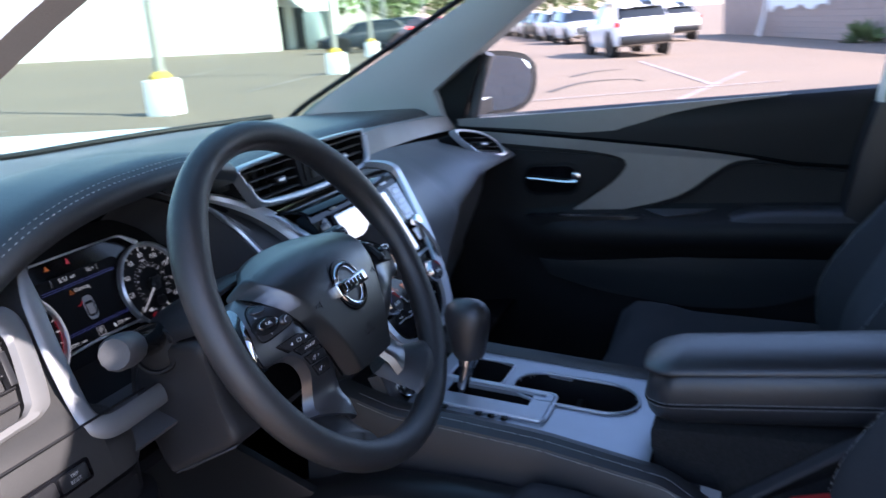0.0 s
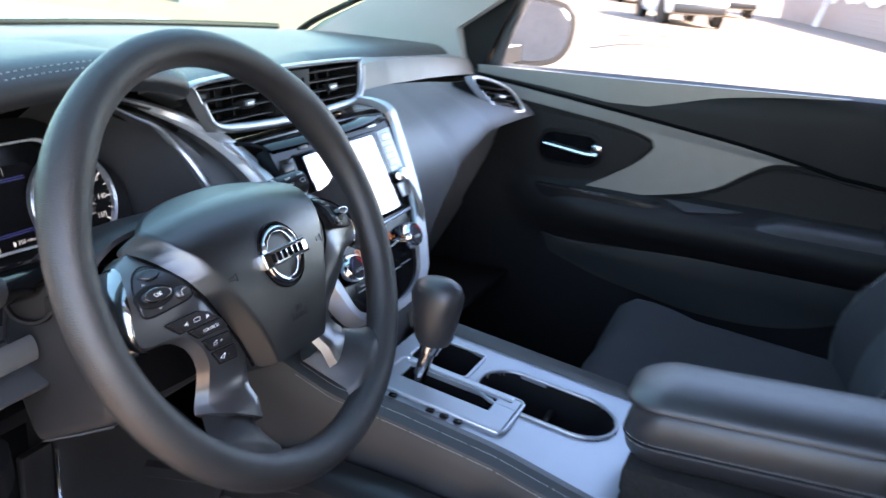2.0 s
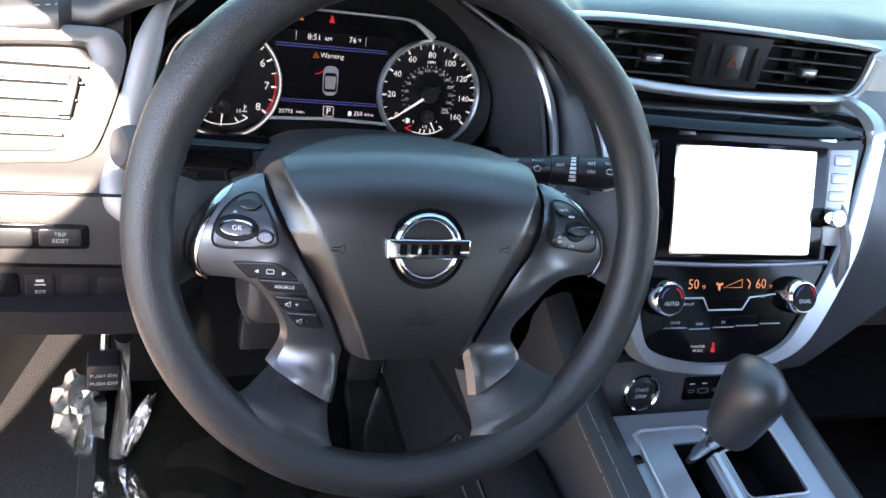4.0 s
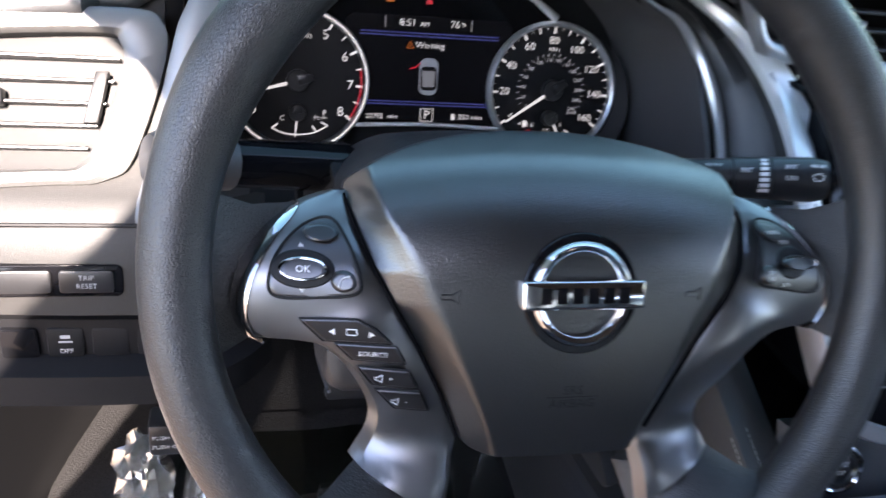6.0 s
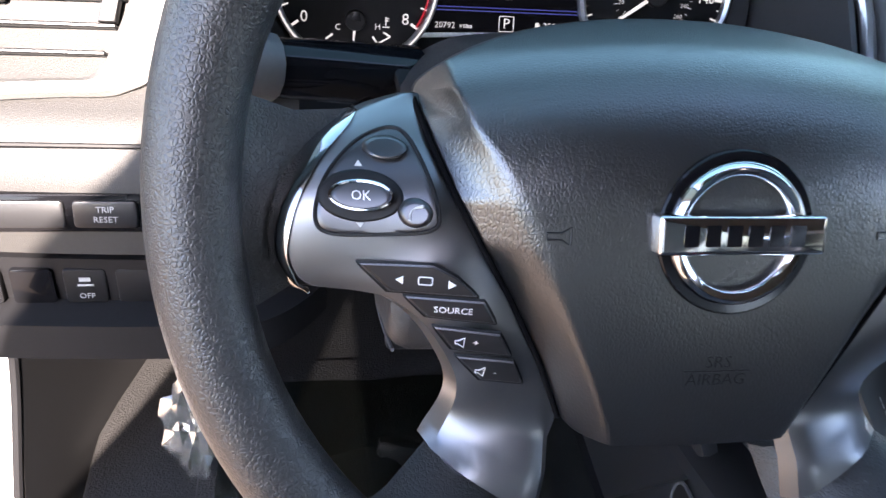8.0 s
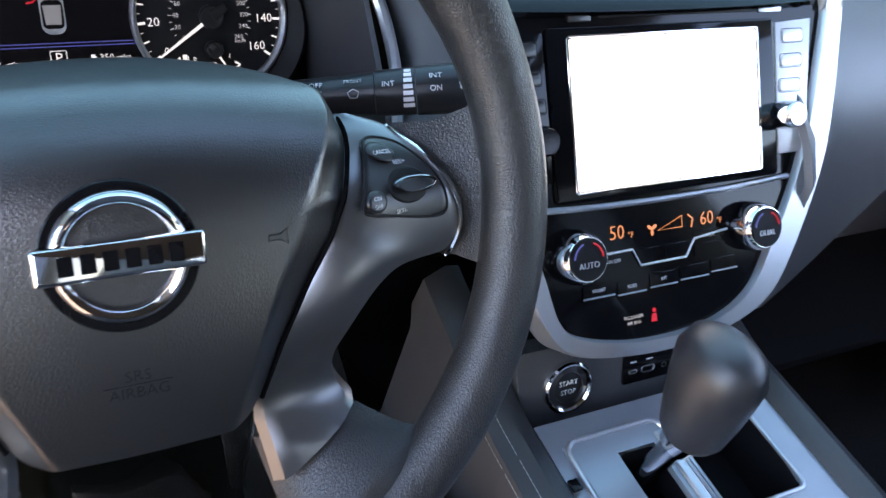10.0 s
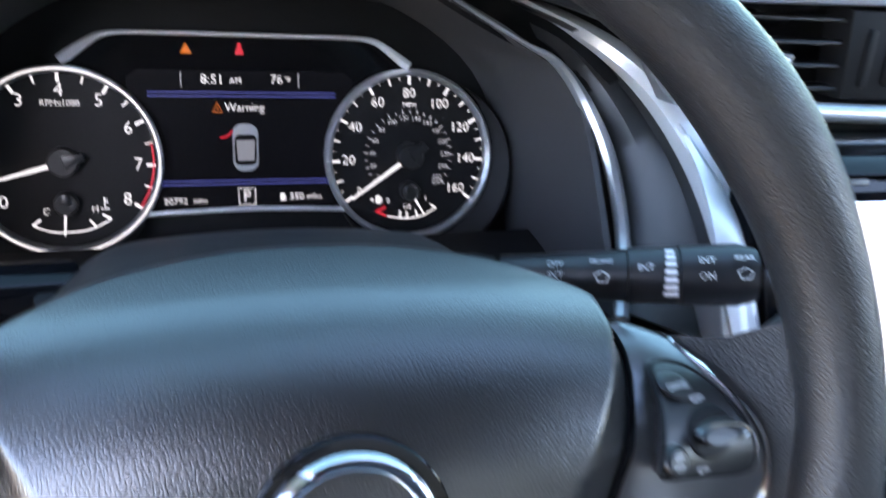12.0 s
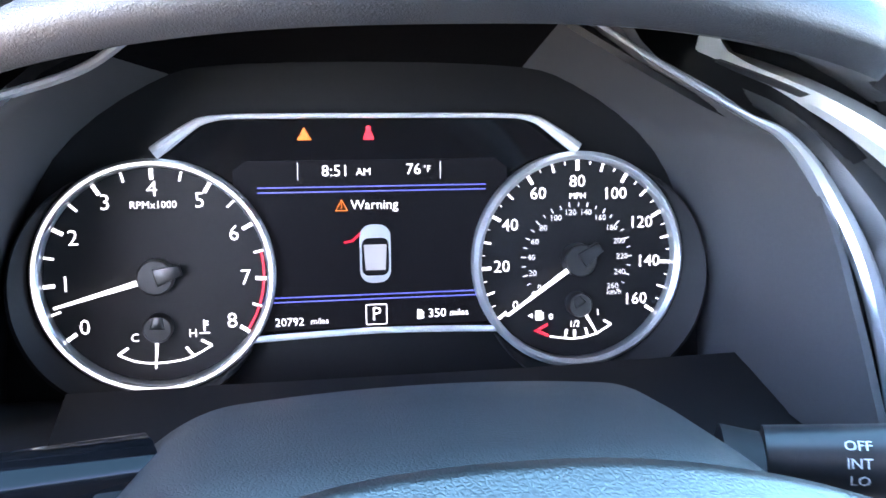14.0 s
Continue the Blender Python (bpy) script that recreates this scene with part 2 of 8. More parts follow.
def smooth(points, n=6, closed=False):
    """A Catmull-Rom curve through points of any dimension."""
    P = [Vector(p) for p in points]
    k = len(P)
    out = []
    for i in range(k if closed else k - 1):
        a, b, c, d = (P[(i + j) % k] if closed else P[min(max(i + j, 0), k - 1)] for j in (-1, 0, 1, 2))
        for s in range(n):
            t = s / n
            out.append(0.5 * (2 * b + (c - a) * t + (2 * a - 5 * b + 4 * c - d) * t * t + (3 * b - a - 3 * c + d) * t ** 3))
    if not closed:
        out.append(P[-1])
    return [tuple(p) for p in out]


def loft(rings, closed=True, cap=True):
    """A skin over rings of equally many points."""
    bm = bmesh.new()
    V = [[bm.verts.new(p) for p in r] for r in rings]
    n = len(rings[0])
    for a, b in zip(V, V[1:]):
        for i in range(n if closed else n - 1):
            j = (i + 1) % n
            bm.faces.new((a[i], a[j], b[j], b[i]))
    if cap and closed:
        bm.faces.new(V[0][::-1])
        bm.faces.new(V[-1])
    return bm


def sheet(rings, thick):
    """An open skin over polylines, given a thickness behind it."""
    bm = loft(rings, closed=False, cap=False)
    bmesh.ops.recalc_face_normals(bm, faces=bm.faces)
    bmesh.ops.solidify(bm, geom=list(bm.faces), thickness=thick)
    return bm


def sweep(path, radius, closed=False, n=12, flat=1.0, up=(0, 0, 1)):
    """A tube along a path; radius may be one number or one for each point; flat squeezes it along the up side."""
    P = [Vector(p) for p in path]
    k = len(P)
    rings = []
    for i, p in enumerate(P):
        a = P[(i - 1) % k] if closed or i else P[i]
        b = P[(i + 1) % k] if closed or i < k - 1 else P[i]
        d = (b - a).normalized()
        s = d.cross(Vector(up))
        s = s.normalized() if s.length > 1e-5 else Vector((1, 0, 0))
        u = s.cross(d)
        r = radius if isinstance(radius, (int, float)) else radius[i]
        rings.append([p + s * r * math.cos(t) + u * r * flat * math.sin(t) for t in (2 * math.pi * j / n for j in range(n))])
    if closed:
        bm = loft(rings + [rings[0]], True, False)
        bmesh.ops.remove_doubles(bm, verts=bm.verts, dist=1e-6)
        return bm
    return loft(rings, True, True)


def box(x0, x1, y0, y1, z0, z1, bevel=0.0, seg=2):
    bm = bmesh.new()
    bmesh.ops.create_cube(bm, size=1)
    bm.transform(Matrix.Translation(((x0 + x1) / 2, (y0 + y1) / 2, (z0 + z1) / 2)) @ Matrix.Diagonal((x1 - x0, y1 - y0, z1 - z0, 1)))
    if bevel:
        bmesh.ops.bevel(bm, geom=list(bm.edges), offset=bevel, segments=seg, affect="EDGES", profile=0.5)
    return bm


def lathe(profile, n=32):
    """Turns (radius, height) pairs about z."""
    rings = [[(r * math.cos(t), r * math.sin(t), h) for t in (2 * math.pi * i / n for i in range(n))] for r, h in profile]
    return loft(rings, True, True)


def ring(ro, ri, z0, z1, n=48, bevel=0.0):
    bm = bmesh.new()
    prof = [(ri, z0), (ro, z0), (ro, z1 - bevel), (ro - bevel, z1), (ri + bevel, z1), (ri, z1 - bevel)]
    V = [[bm.verts.new((r * math.cos(t), r * math.sin(t), z)) for r, z in prof] for t in (2 * math.pi * i / n for i in range(n))]
    for i in range(n):
        for j in range(len(prof)):
            a, b = V[i], V[(i + 1) % n]
            bm.faces.new((a[j], a[(j + 1) % len(prof)], b[(j + 1) % len(prof)], b[j]))
    return bm


def merge(*bms):
    out = bmesh.new()
    for b in bms:
        me = bpy.data.meshes.new("t")
        b.to_mesh(me)
        b.free()
        out.from_mesh(me)
        bpy.data.meshes.remove(me)
    return out


def text(s, size, x=0.0, y=0.0, z=0.0, thick=0.0002, align="CENTER", turn=0.0):
    """Letters in the built-in font, lying in the xy plane, as a bmesh."""
    cu = bpy.data.curves.new("t", "FONT")
    cu.offset = -0.007 * size
    cu.body, cu.size, cu.align_x, cu.align_y, cu.extrude, cu.resolution_u = s, size, align, "CENTER", thick, 2
    ob = bpy.data.objects.new("t", cu)
    me = bpy.data.meshes.new_from_object(ob)
    bm = bmesh.new()
    bm.from_mesh(me)
    bpy.data.objects.remove(ob)
    bpy.data.curves.remove(cu)
    bpy.data.meshes.remove(me)
    bm.transform(Matrix.Translation((x, y, z)) @ Matrix.Rotation(radians(turn), 4, "Z"))
    return bm


def stitches(path, step=0.0048, length=0.0036, r=0.0004, lift=(0, 0, 0)):
    """A row of single stitches along a path, as one bmesh."""
    P = [Vector(p) + Vector(lift) for p in path]
    bm = bmesh.new()
    rest = 0.0
    for a, b in zip(P, P[1:]):
        d = (b - a).length
        if d < 1e-6:
            continue
        u = (b - a) / d
        s = u.cross(Vector((0.3, 0.2, 1))).normalized()
        w = u.cross(s)
        t = rest
        while t + length < d:
            p, q = a + u * t, a + u * (t + length)
            lo = [bm.verts.new(p + s * r * c + w * r * e) for c, e in ((1, 0), (0, 1), (-1, 0), (0, -1))]
            hi = [bm.verts.new(q + s * r * c + w * r * e) for c, e in ((1, 0), (0, 1), (-1, 0), (0, -1))]
            for i in range(4):
                bm.faces.new((lo[i], lo[(i + 1) % 4], hi[(i + 1) % 4], hi[i]))
            bm.faces.new(lo[::-1])
            bm.faces.new(hi)
            t += step
        rest = max(0.0, t - d)
    return bm


# ---- car shell ----
def along(knots, v):
    """Straight steps through (v, value) knots that fall in v."""
    for (a, fa), (b, fb) in zip(knots, knots[1:]):
        if v >= b:
            return fa + (fb - fa) * (v - a) / (b - a)
    return knots[-1][1]


def tilted(origin, deg, x=(1, 0, 0)):
    """A frame whose face looks at the driver: x to the right, y up along the face, z out of it, leaning back by deg."""
    a = radians(deg)
    n = Vector((0, -math.cos(a), math.sin(a)))
    u = Vector(x)
    v = n.cross(u)
    return Matrix(((u.x, v.x, n.x, origin[0]), (u.y, v.y, n.y, origin[1]), (u.z, v.z, n.z, origin[2]), (0, 0, 0, 1)))


def struct(name, bm, material, label="", category=""):
    return part(name, bm, material, None, label, None, "structure", category=category)


def build_shell():
    struct("floor", box(-0.74, 0.80, -1.9, 0.82, 0.33, 0.40, 0.02), CARPET, "black carpeted floor of the car", "floor")
    struct("wall_front", box(-0.78, 0.80, 0.80, 0.86, 0.30, 1.02, 0.01), DEEP, "dark firewall under the dashboard", "wall")
    struct("wall_rear", box(-0.78, 0.80, -2.0, -1.95, 0.3, 1.1, 0.01), FABRIC, "dark rear end of the cabin", "wall")
    rings = []
    for y, z, hw in ((0.02, 1.52, 0.56), (-0.25, 1.60, 0.58), (-0.7, 1.645, 0.59), (-1.3, 1.63, 0.57), (-1.95, 1.55, 0.53)):
        rings.append([(s * hw, y, z - 0.05 * abs(s) ** 4) for s in [i / 8 - 1 for i in range(17)]])
    struct("ceiling", sheet(rings, 0.03), CEILING, "dark grey cloth headliner under the roof", "ceiling")
    rows = [[(s * hw, y, z - 0.05 * abs(s) ** 4) for s in [i / 8 - 1 for i in range(17)]] for y, z, hw in ((0.03, 1.535, 0.60), (-0.25, 1.645, 0.645), (-0.7, 1.695, 0.668), (-1.3, 1.685, 0.66), (-1.95, 1.60, 0.62))]
    struct("roof", sheet(rows, 0.02), BODYWHITE, "white painted roof skin", "roof")
    # slanted front pillars, their sides continuing as roof rails
    for sgn in (1, -1):
        rows = []
        for (ya, za), (yb, zb), x in (((0.70, 1.045), (0.285, 1.03), 0.745), ((0.64, 1.083), (0.30, 1.10), 0.735), ((0.46, 1.168), (0.205, 1.165), 0.72),
                                     ((0.21, 1.285), (0.055, 1.262), 0.685), ((0.0, 1.385), (-0.10, 1.352), 0.65), ((-0.2, 1.475), (-0.28, 1.42), 0.615), ((-0.42, 1.545), (-0.45, 1.48), 0.60)):
            if sgn < 0:
                yb -= 0.09
            m = ((ya + yb) / 2, (za + zb) / 2)
            rows.append([(sgn * (x + 0.03), ya + 0.01, za), (sgn * (x - 0.012), ya - 0.01, za + 0.002), (sgn * (x - 0.022), m[0] + 0.02, m[1]), (sgn * (x - 0.012), yb + 0.012, zb), (sgn * (x + 0.03), yb, zb)])
        struct("trim", loft(rows), HEADLINER, "grey front roof pillar trim", "pillar")
        inset = 0.0 if sgn > 0 else 0.040
        rail = [(sgn * 0.635, -0.36, 1.50), (sgn * 0.645, -0.7, 1.55), (sgn * 0.635, -1.2, 1.545), (sgn * 0.60, -1.9, 1.48)]
        struct("trim", sweep(smooth([(x - sgn * inset, y, z) for x, y, z in rail], 5), 0.055, n=10), HEADLINER, "grey roof rail trim", "pillar")
    # black outer edge of the front pillar, and the sail panel behind the mirror
    struct("trim", loft([[(0.79, 0.335, 1.02), (0.75, 0.335, 1.02), (0.75, 0.262, 1.02), (0.79, 0.262, 1.02)],
                         [(0.78, 0.315, 1.11), (0.74, 0.315, 1.11), (0.74, 0.225, 1.10), (0.78, 0.225, 1.10)],
                         [(0.765, 0.222, 1.178), (0.73, 0.222, 1.178), (0.73, 0.19, 1.17), (0.765, 0.19, 1.17)]]), DEEP, "black triangular sail panel at the window corner", "trim")
    struct("trim", sweep(smooth([(0.772, 0.240, 1.025), (0.764, 0.214, 1.10), (0.750, 0.180, 1.172)], 5), [0.013] * 6 + [0.012] * 5, n=10), SLATE, "grey window frame strip beside the mirror", "trim")
    # centre pillar with the belt
    rows = []
    for z, y0, y1, x in ((1.03, -0.602, -0.70, 0.70), (1.12, -0.618, -0.715, 0.685), (1.22, -0.642, -0.735, 0.665), (1.35, -0.672, -0.76, 0.64), (1.52, -0.71, -0.80, 0.60)):
        rows.append([(x + 0.05, y0 + 0.01, z), (x + 0.008, y0, z), (x - 0.006, (y0 + y1) / 2, z), (x + 0.008, y1, z), (x + 0.05, y1 - 0.01, z)])
    struct("trim", loft(rows), BEIGE, "beige upper centre pillar trim", "pillar")
    struct("trim", loft([[(x + 0.055, y, z), (x + 0.020, y, z), (x + 0.020, y - 0.11, z), (x + 0.055, y - 0.11, z)] for z, y, x in ((0.95, -0.700, 0.715), (1.22, -0.745, 0.665), (1.35, -0.770, 0.64), (1.50, -0.805, 0.605))]), DEEP, "black frame at the rear of the centre pillar", "pillar")
    rows = []
    for z, y0, y1, x in ((0.40, -0.50, -0.78, 0.70), (0.75, -0.53, -0.76, 0.69), (0.93, -0.565, -0.72, 0.69), (1.03, -0.595, -0.71, 0.692)):
        rows.append([(x + 0.06, y0 + 0.01, z), (x + 0.01, y0, z), (x - 0.01, (y0 + y1) / 2, z), (x + 0.01, y1, z), (x + 0.06, y1 - 0.01, z)])
    struct("trim", loft(rows), PLASTIC, "black lower centre pillar trim", "pillar")
    struct("wall_side", box(0.765, 0.80, 0.10, 0.85, 0.38, 1.03, 0.008), PLASTIC, "black kick panel of the passenger footwell", "wall")
    kick = prism([(-0.352, 0.70), (-0.31, 0.84), (-0.85, 0.84), (-0.85, 0.14), (-0.25, 0.14), (-0.27, 0.30), (-0.31, 0.45), (-0.352, 0.60)], 0, 0.008, 0.002)
    kick.transform(Matrix(((-0.32, 0, -1, -0.871), (-1, 0, 0, 0), (0, 1, 0, 0), (0, 0, 0, 1))))
    struct("wall_side", kick, PLASTIC, "black kick panel at the driver door opening", "wall")
    struct("wall_jamb", box(-0.93, -0.772, 0.386, 0.46, 0.15, 0.80, 0.012), BODYWHITE, "white painted door jamb in the sun", "wall")
    struct("trim", sweep(smooth([(-0.774, 0.310, 0.83), (-0.763, 0.349, 0.70), (-0.763, 0.349, 0.60), (-0.777, 0.307, 0.45), (-0.790, 0.267, 0.30), (-0.796, 0.248, 0.16)], 6), 0.0045, n=8), DEEP, "black rubber door seal", "seal")
    # black sheet laid across the footwell in place of its shade
    struct("trim", sheet([[(x, 0.16, 0.60), (x, 0.45, 0.58), (x, 0.66, 0.45), (x, 0.72, 0.39)] for x in (0.15, 0.45, 0.78)], 0.01), DEEP, "black sheet standing for the shaded passenger footwell", "footwell")
    # driver side: centre pillar and the closed rear door with tinted glass
    # the pillar's outer edge is unseen and shaped to set the knee panel's sun edge
    rows = []
    for z, y0, y1, x, o in ((0.40, -0.50, -0.80, 0.74, 0.93), (0.95, -0.575, -0.76, 0.74, 0.93), (1.05, -0.60, -0.76, 0.735, 0.92), (1.22, -0.642, -0.77, 0.70, 0.850), (1.33, -0.668, -0.785, 0.675, 0.815), (1.41, -0.685, -0.80, 0.655, 0.786), (1.465, -0.695, -0.81, 0.642, 0.768), (1.514, -0.71, -0.82, 0.630, 0.758), (1.577, -0.725, -0.835, 0.615, 0.715), (1.625, -0.735, -0.84, 0.605, 0.690)):
        rows.append([(-o, y0 - 0.03, z), (-x, y0, z), (-x, y1, z), (-o, y1, z)])
    struct("trim", loft(rows), PLASTIC, "black driver-side centre pillar, outline shaped to cast shade", "pillar")
    struct("wall_side", sheet([[(-0.78, y, 0.40), (-0.78, y, 1.05), (-0.76, y, 1.08)] for y in (-0.78, -1.3, -1.95)], 0.03), PLASTIC, "closed rear door behind the driver", "wall")
    struct("window_1", sheet([[(-0.76, y, 1.08), (-0.71, y, 1.28), (-0.63, y, 1.50)] for y in (-0.78, -1.3, -1.95)], 0.005), PRIVACY, "dark tinted rear side window", "window")
    struct("window_2", sheet([[(x, -1.95, 1.1), (x * 0.9, -1.9, 1.52)] for x in (-0.7, 0, 0.7)], 0.005), PRIVACY, "dark tinted rear window", "window")


def ws_y(x):
    """Where the windscreen meets the dash."""
    return 0.99 - 0.62 * abs(x) ** 2.6


def bump(t):
    return math.exp(-t * t)


def hood(x):
    """Height of the hood over the gauges at its lip."""
    u = (x + 0.365) / 0.215
    return 1.065 + 0.060 * max(0.0, 1 - abs(u) ** 2.6) ** 0.9


def lip_y(x):
    if x < -0.60:
        return 0.205
    tip = max(0.0, min(1.0, (x + 0.205) / 0.035))
    tip = tip * tip * (3 - 2 * tip)
    side = 0.248 + min(1, max(0.0, x + 0.12) / 0.35) * 0.082
    return (0.195 + 0.02 * abs((x + 0.365) / 0.215) ** 2) * (1 - tip) + side * tip


def dash_z(x, y):
    base = 1.082 + 0.008 * bump(x / 0.12) - 0.02 * (x / 0.75) ** 2 - 0.02 * max(0, (y - 0.6)) / 0.4
    h = max(0.0, hood(x) - 1.065)
    k = max(0.0, 1 - max(0.0, y - 0.30) / 0.34)
    k = k * k * (3 - 2 * k)
    lowleft = 0.012 * bump((x + 0.70) / 0.08)
    return base + h * 0.9 * k - lowleft - (0.024 - 0.012 * bump(x / 0.13)) * (1 - math.sqrt(max(0.0, 1 - max(0.0, 1 - (y - lip_y(x)) / 0.042) ** 2)))


def seam_z(x):
    """Lower edge of the swelling face in front of the passenger: low at the centre stack, sweeping up to the end vent."""
    knots = ((0.10, 0.66), (0.265, 0.68), (0.295, 0.755), (0.318, 0.815), (0.340, 0.850), (0.37, 0.879), (0.427, 0.908), (0.535, 0.935), (0.685, 0.943), (0.76, 0.945))
    for (xa, za), (xb, zb) in zip(knots, knots[1:]):
        if x <= xb:
            return za + (zb - za) * (x - xa) / (xb - xa)
    return knots[-1][1]


def build_dashboard():
    d = thing("dashboard", "black soft-touch dashboard with grey stitching and silver trim", "dashboard", (0, 0.4, 0.8))
    xs = [-0.74 + 1.48 * i / 185 for i in range(186)]
    rows = []
    for x in xs:
        y0, y1 = lip_y(x), ws_y(x)
        col = []
        for j in range(25):
            t = (j / 24) ** 2.0
            y = y0 + (y1 - y0) * t
            col.append((x, y, dash_z(x, y)))
        z0 = col[0][2]
        front = [(x, y0 + 0.06, z0 - 0.012), (x, y0 + 0.018, z0 - 0.013), (x, y0 + 0.006, z0 - 0.011), (x, y0 + 0.001, z0 - 0.005)]
        rows.append(front + col)
    part("top_pad", sheet(rows, 0.006), SOFT, d, "soft black top pad with a hood over the gauges")
    # stitching along the hood
    for off in (0.0065, 0.0125):
        line = [(x, lip_y(x) + off, dash_z(x, lip_y(x) + off) + 0.0010) for x in [-0.62 + 0.42 * i / 60 for i in range(61)]]
        part("stitching", stitches(line), THREAD, d)
    # passenger side: silver strip, swelling face, glovebox
    rows = []
    for i in range(31):
        x = 0.175 + 0.575 * i / 30
        s = i / 30
        top = 1.066 - 0.026 * s ** 1.6
        h = 0.032 + 0.010 * math.sin(math.pi * min(1, s * 1.1))
        y = 0.245 + 0.065 * min(1, s * 2.2) - 0.03 * max(0, s - 0.7) / 0.3
        rows.append([(x, y + 0.05, top + 0.004), (x, y + 0.012, top), (x, y + 0.002, top - h * 0.45), (x, y - 0.004, top - h), (x, y + 0.03, top - h - 0.006)])
    part("trim_strip", sheet(rows, 0.004), TAUPE, d, "satin silver trim strip across the dash")
    rows = []
    for i in range(65):
        s = i / 64
        x = 0.125 + 0.63 * s
        y0 = 0.235 + 0.06 * min(1, s * 2.2) - 0.04 * max(0, s - 0.7) / 0.3
        z0 = 1.034 - 0.042 * s ** 1.4
        swell = 0.10 + 0.042 * min(1, s / 0.4) - 0.02 * max(0, s - 0.6) / 0.4
        low = seam_z(x)
        col = []
        for j in range(15):
            t = j / 14
            zz = z0 - (z0 - low) * t
            dd = (z0 - zz) / min(0.135, z0 - low)
            yy = y0 - swell * math.sin(min(1, dd) * math.pi / 2) + 0.02 * max(0, dd - 1.0) ** 1.3 - 0.055 * max(0, 1 - s / 0.12) * min(1, dd)
            col.append((x, yy, zz))
        col += [(x, yy + 0.012, low - 0.006), (x, yy + 0.05, low - 0.004)]
        rows.append(col)
    part("passenger_panel", sheet(rows, 0.006), DUSK, d, "swelling black panel in front of the passenger")
    # corner panel below the end vent, set back behind the swelling face
    rows = []
    for i in range(13):
        x = 0.25 + 0.51 * i / 12
        rows.append([(x, 0.222 + 0.14 * t ** 1.3 - 0.02 * (i / 12) * (1 - t), 0.950 - 0.36 * t) for t in [j / 10 for j in range(11)]])
    part("side_panel", sheet(rows, 0.006), DUSK, d, "black lower corner panel beside the door")
    # driver side knee panel
    rows = []
    for x in [-0.745 + 0.185 * i / 12 for i in range(13)]:
        c = 0.012 * ((x + 0.56) / 0.18) ** 2
        prof = [(0.245, 1.062), (0.230, 1.045), (0.213, 1.025), (0.192, 0.995), (0.170, 0.962), (0.152, 0.948), (0.136, 0.935), (0.128, 0.905), (0.124, 0.882), (0.136, 0.874), (0.136, 0.842), (0.118, 0.838), (0.116, 0.826), (0.13, 0.818), (0.22, 0.81), (0.42, 0.80)]
        rows.append([(x, y + c, z) for y, z in prof])
    part("knee_panel", sheet([r[:10] for r in rows], 0.006), KNEE, d, "charcoal grained knee panel beside the steering column")
    part("switch_panel", sheet([r[9:] for r in rows], 0.006), DEEP, d, "matt black panel round the square switches")
    rows = []
    for x in [-0.56 + 0.06 * i / 10 for i in range(11)]:
        back = 0.035 * max(0.0, (x + 0.545) / 0.045) ** 2
        prof = [(0.200, 0.918), (0.150, 0.916), (0.134, 0.911), (0.128, 0.903), (0.124, 0.882), (0.136, 0.874), (0.136, 0.842), (0.118, 0.838), (0.116, 0.826), (0.13, 0.818), (0.24, 0.81)]
        rows.append([(x, y + back * min(1.0, (0.24 - y) / 0.08), z) for y, z in prof])
    part("knee_corner", sheet([r[:6] for r in rows], 0.006), KNEE, d, "charcoal grained corner of the knee panel")
    part("switch_corner", sheet([r[5:] for r in rows], 0.006), DEEP, d, "matt black end of the switch panel")
    # knee panel carried on under the column, its shade put into a blacker colour
    rows = []
    for x in [-0.51 + 0.35 * i / 16 for i in range(17)]:
        prof = [(0.20, 0.925), (0.155, 0.922), (0.134, 0.915), (0.128, 0.905), (0.124, 0.882), (0.136, 0.874), (0.136, 0.842), (0.118, 0.838), (0.116, 0.826), (0.13, 0.818), (0.22, 0.81), (0.42, 0.80)]
        rows.append([(x, y + 0.07 + 0.03 * max(0, x + 0.3), z) for y, z in prof])
    part("lower_panel", sheet(rows, 0.006), DEEP, d, "grained panel under the steering column, blackened for its shade")
    part("seam", sweep([(-0.74, 0.1355, 0.939), (-0.5, 0.1345, 0.939)], 0.0012, n=6), DEEP, d)
    part("end_cap", loft([[(-0.745, 0.10 + 0.0, z), (-0.775, 0.12, z), (-0.775, 0.7, z), (-0.745, 0.7, z)] for z in (0.815, 0.86, 0.95, 1.06)]), PLASTIC, d, "black end of the dash at the door opening")
    return d




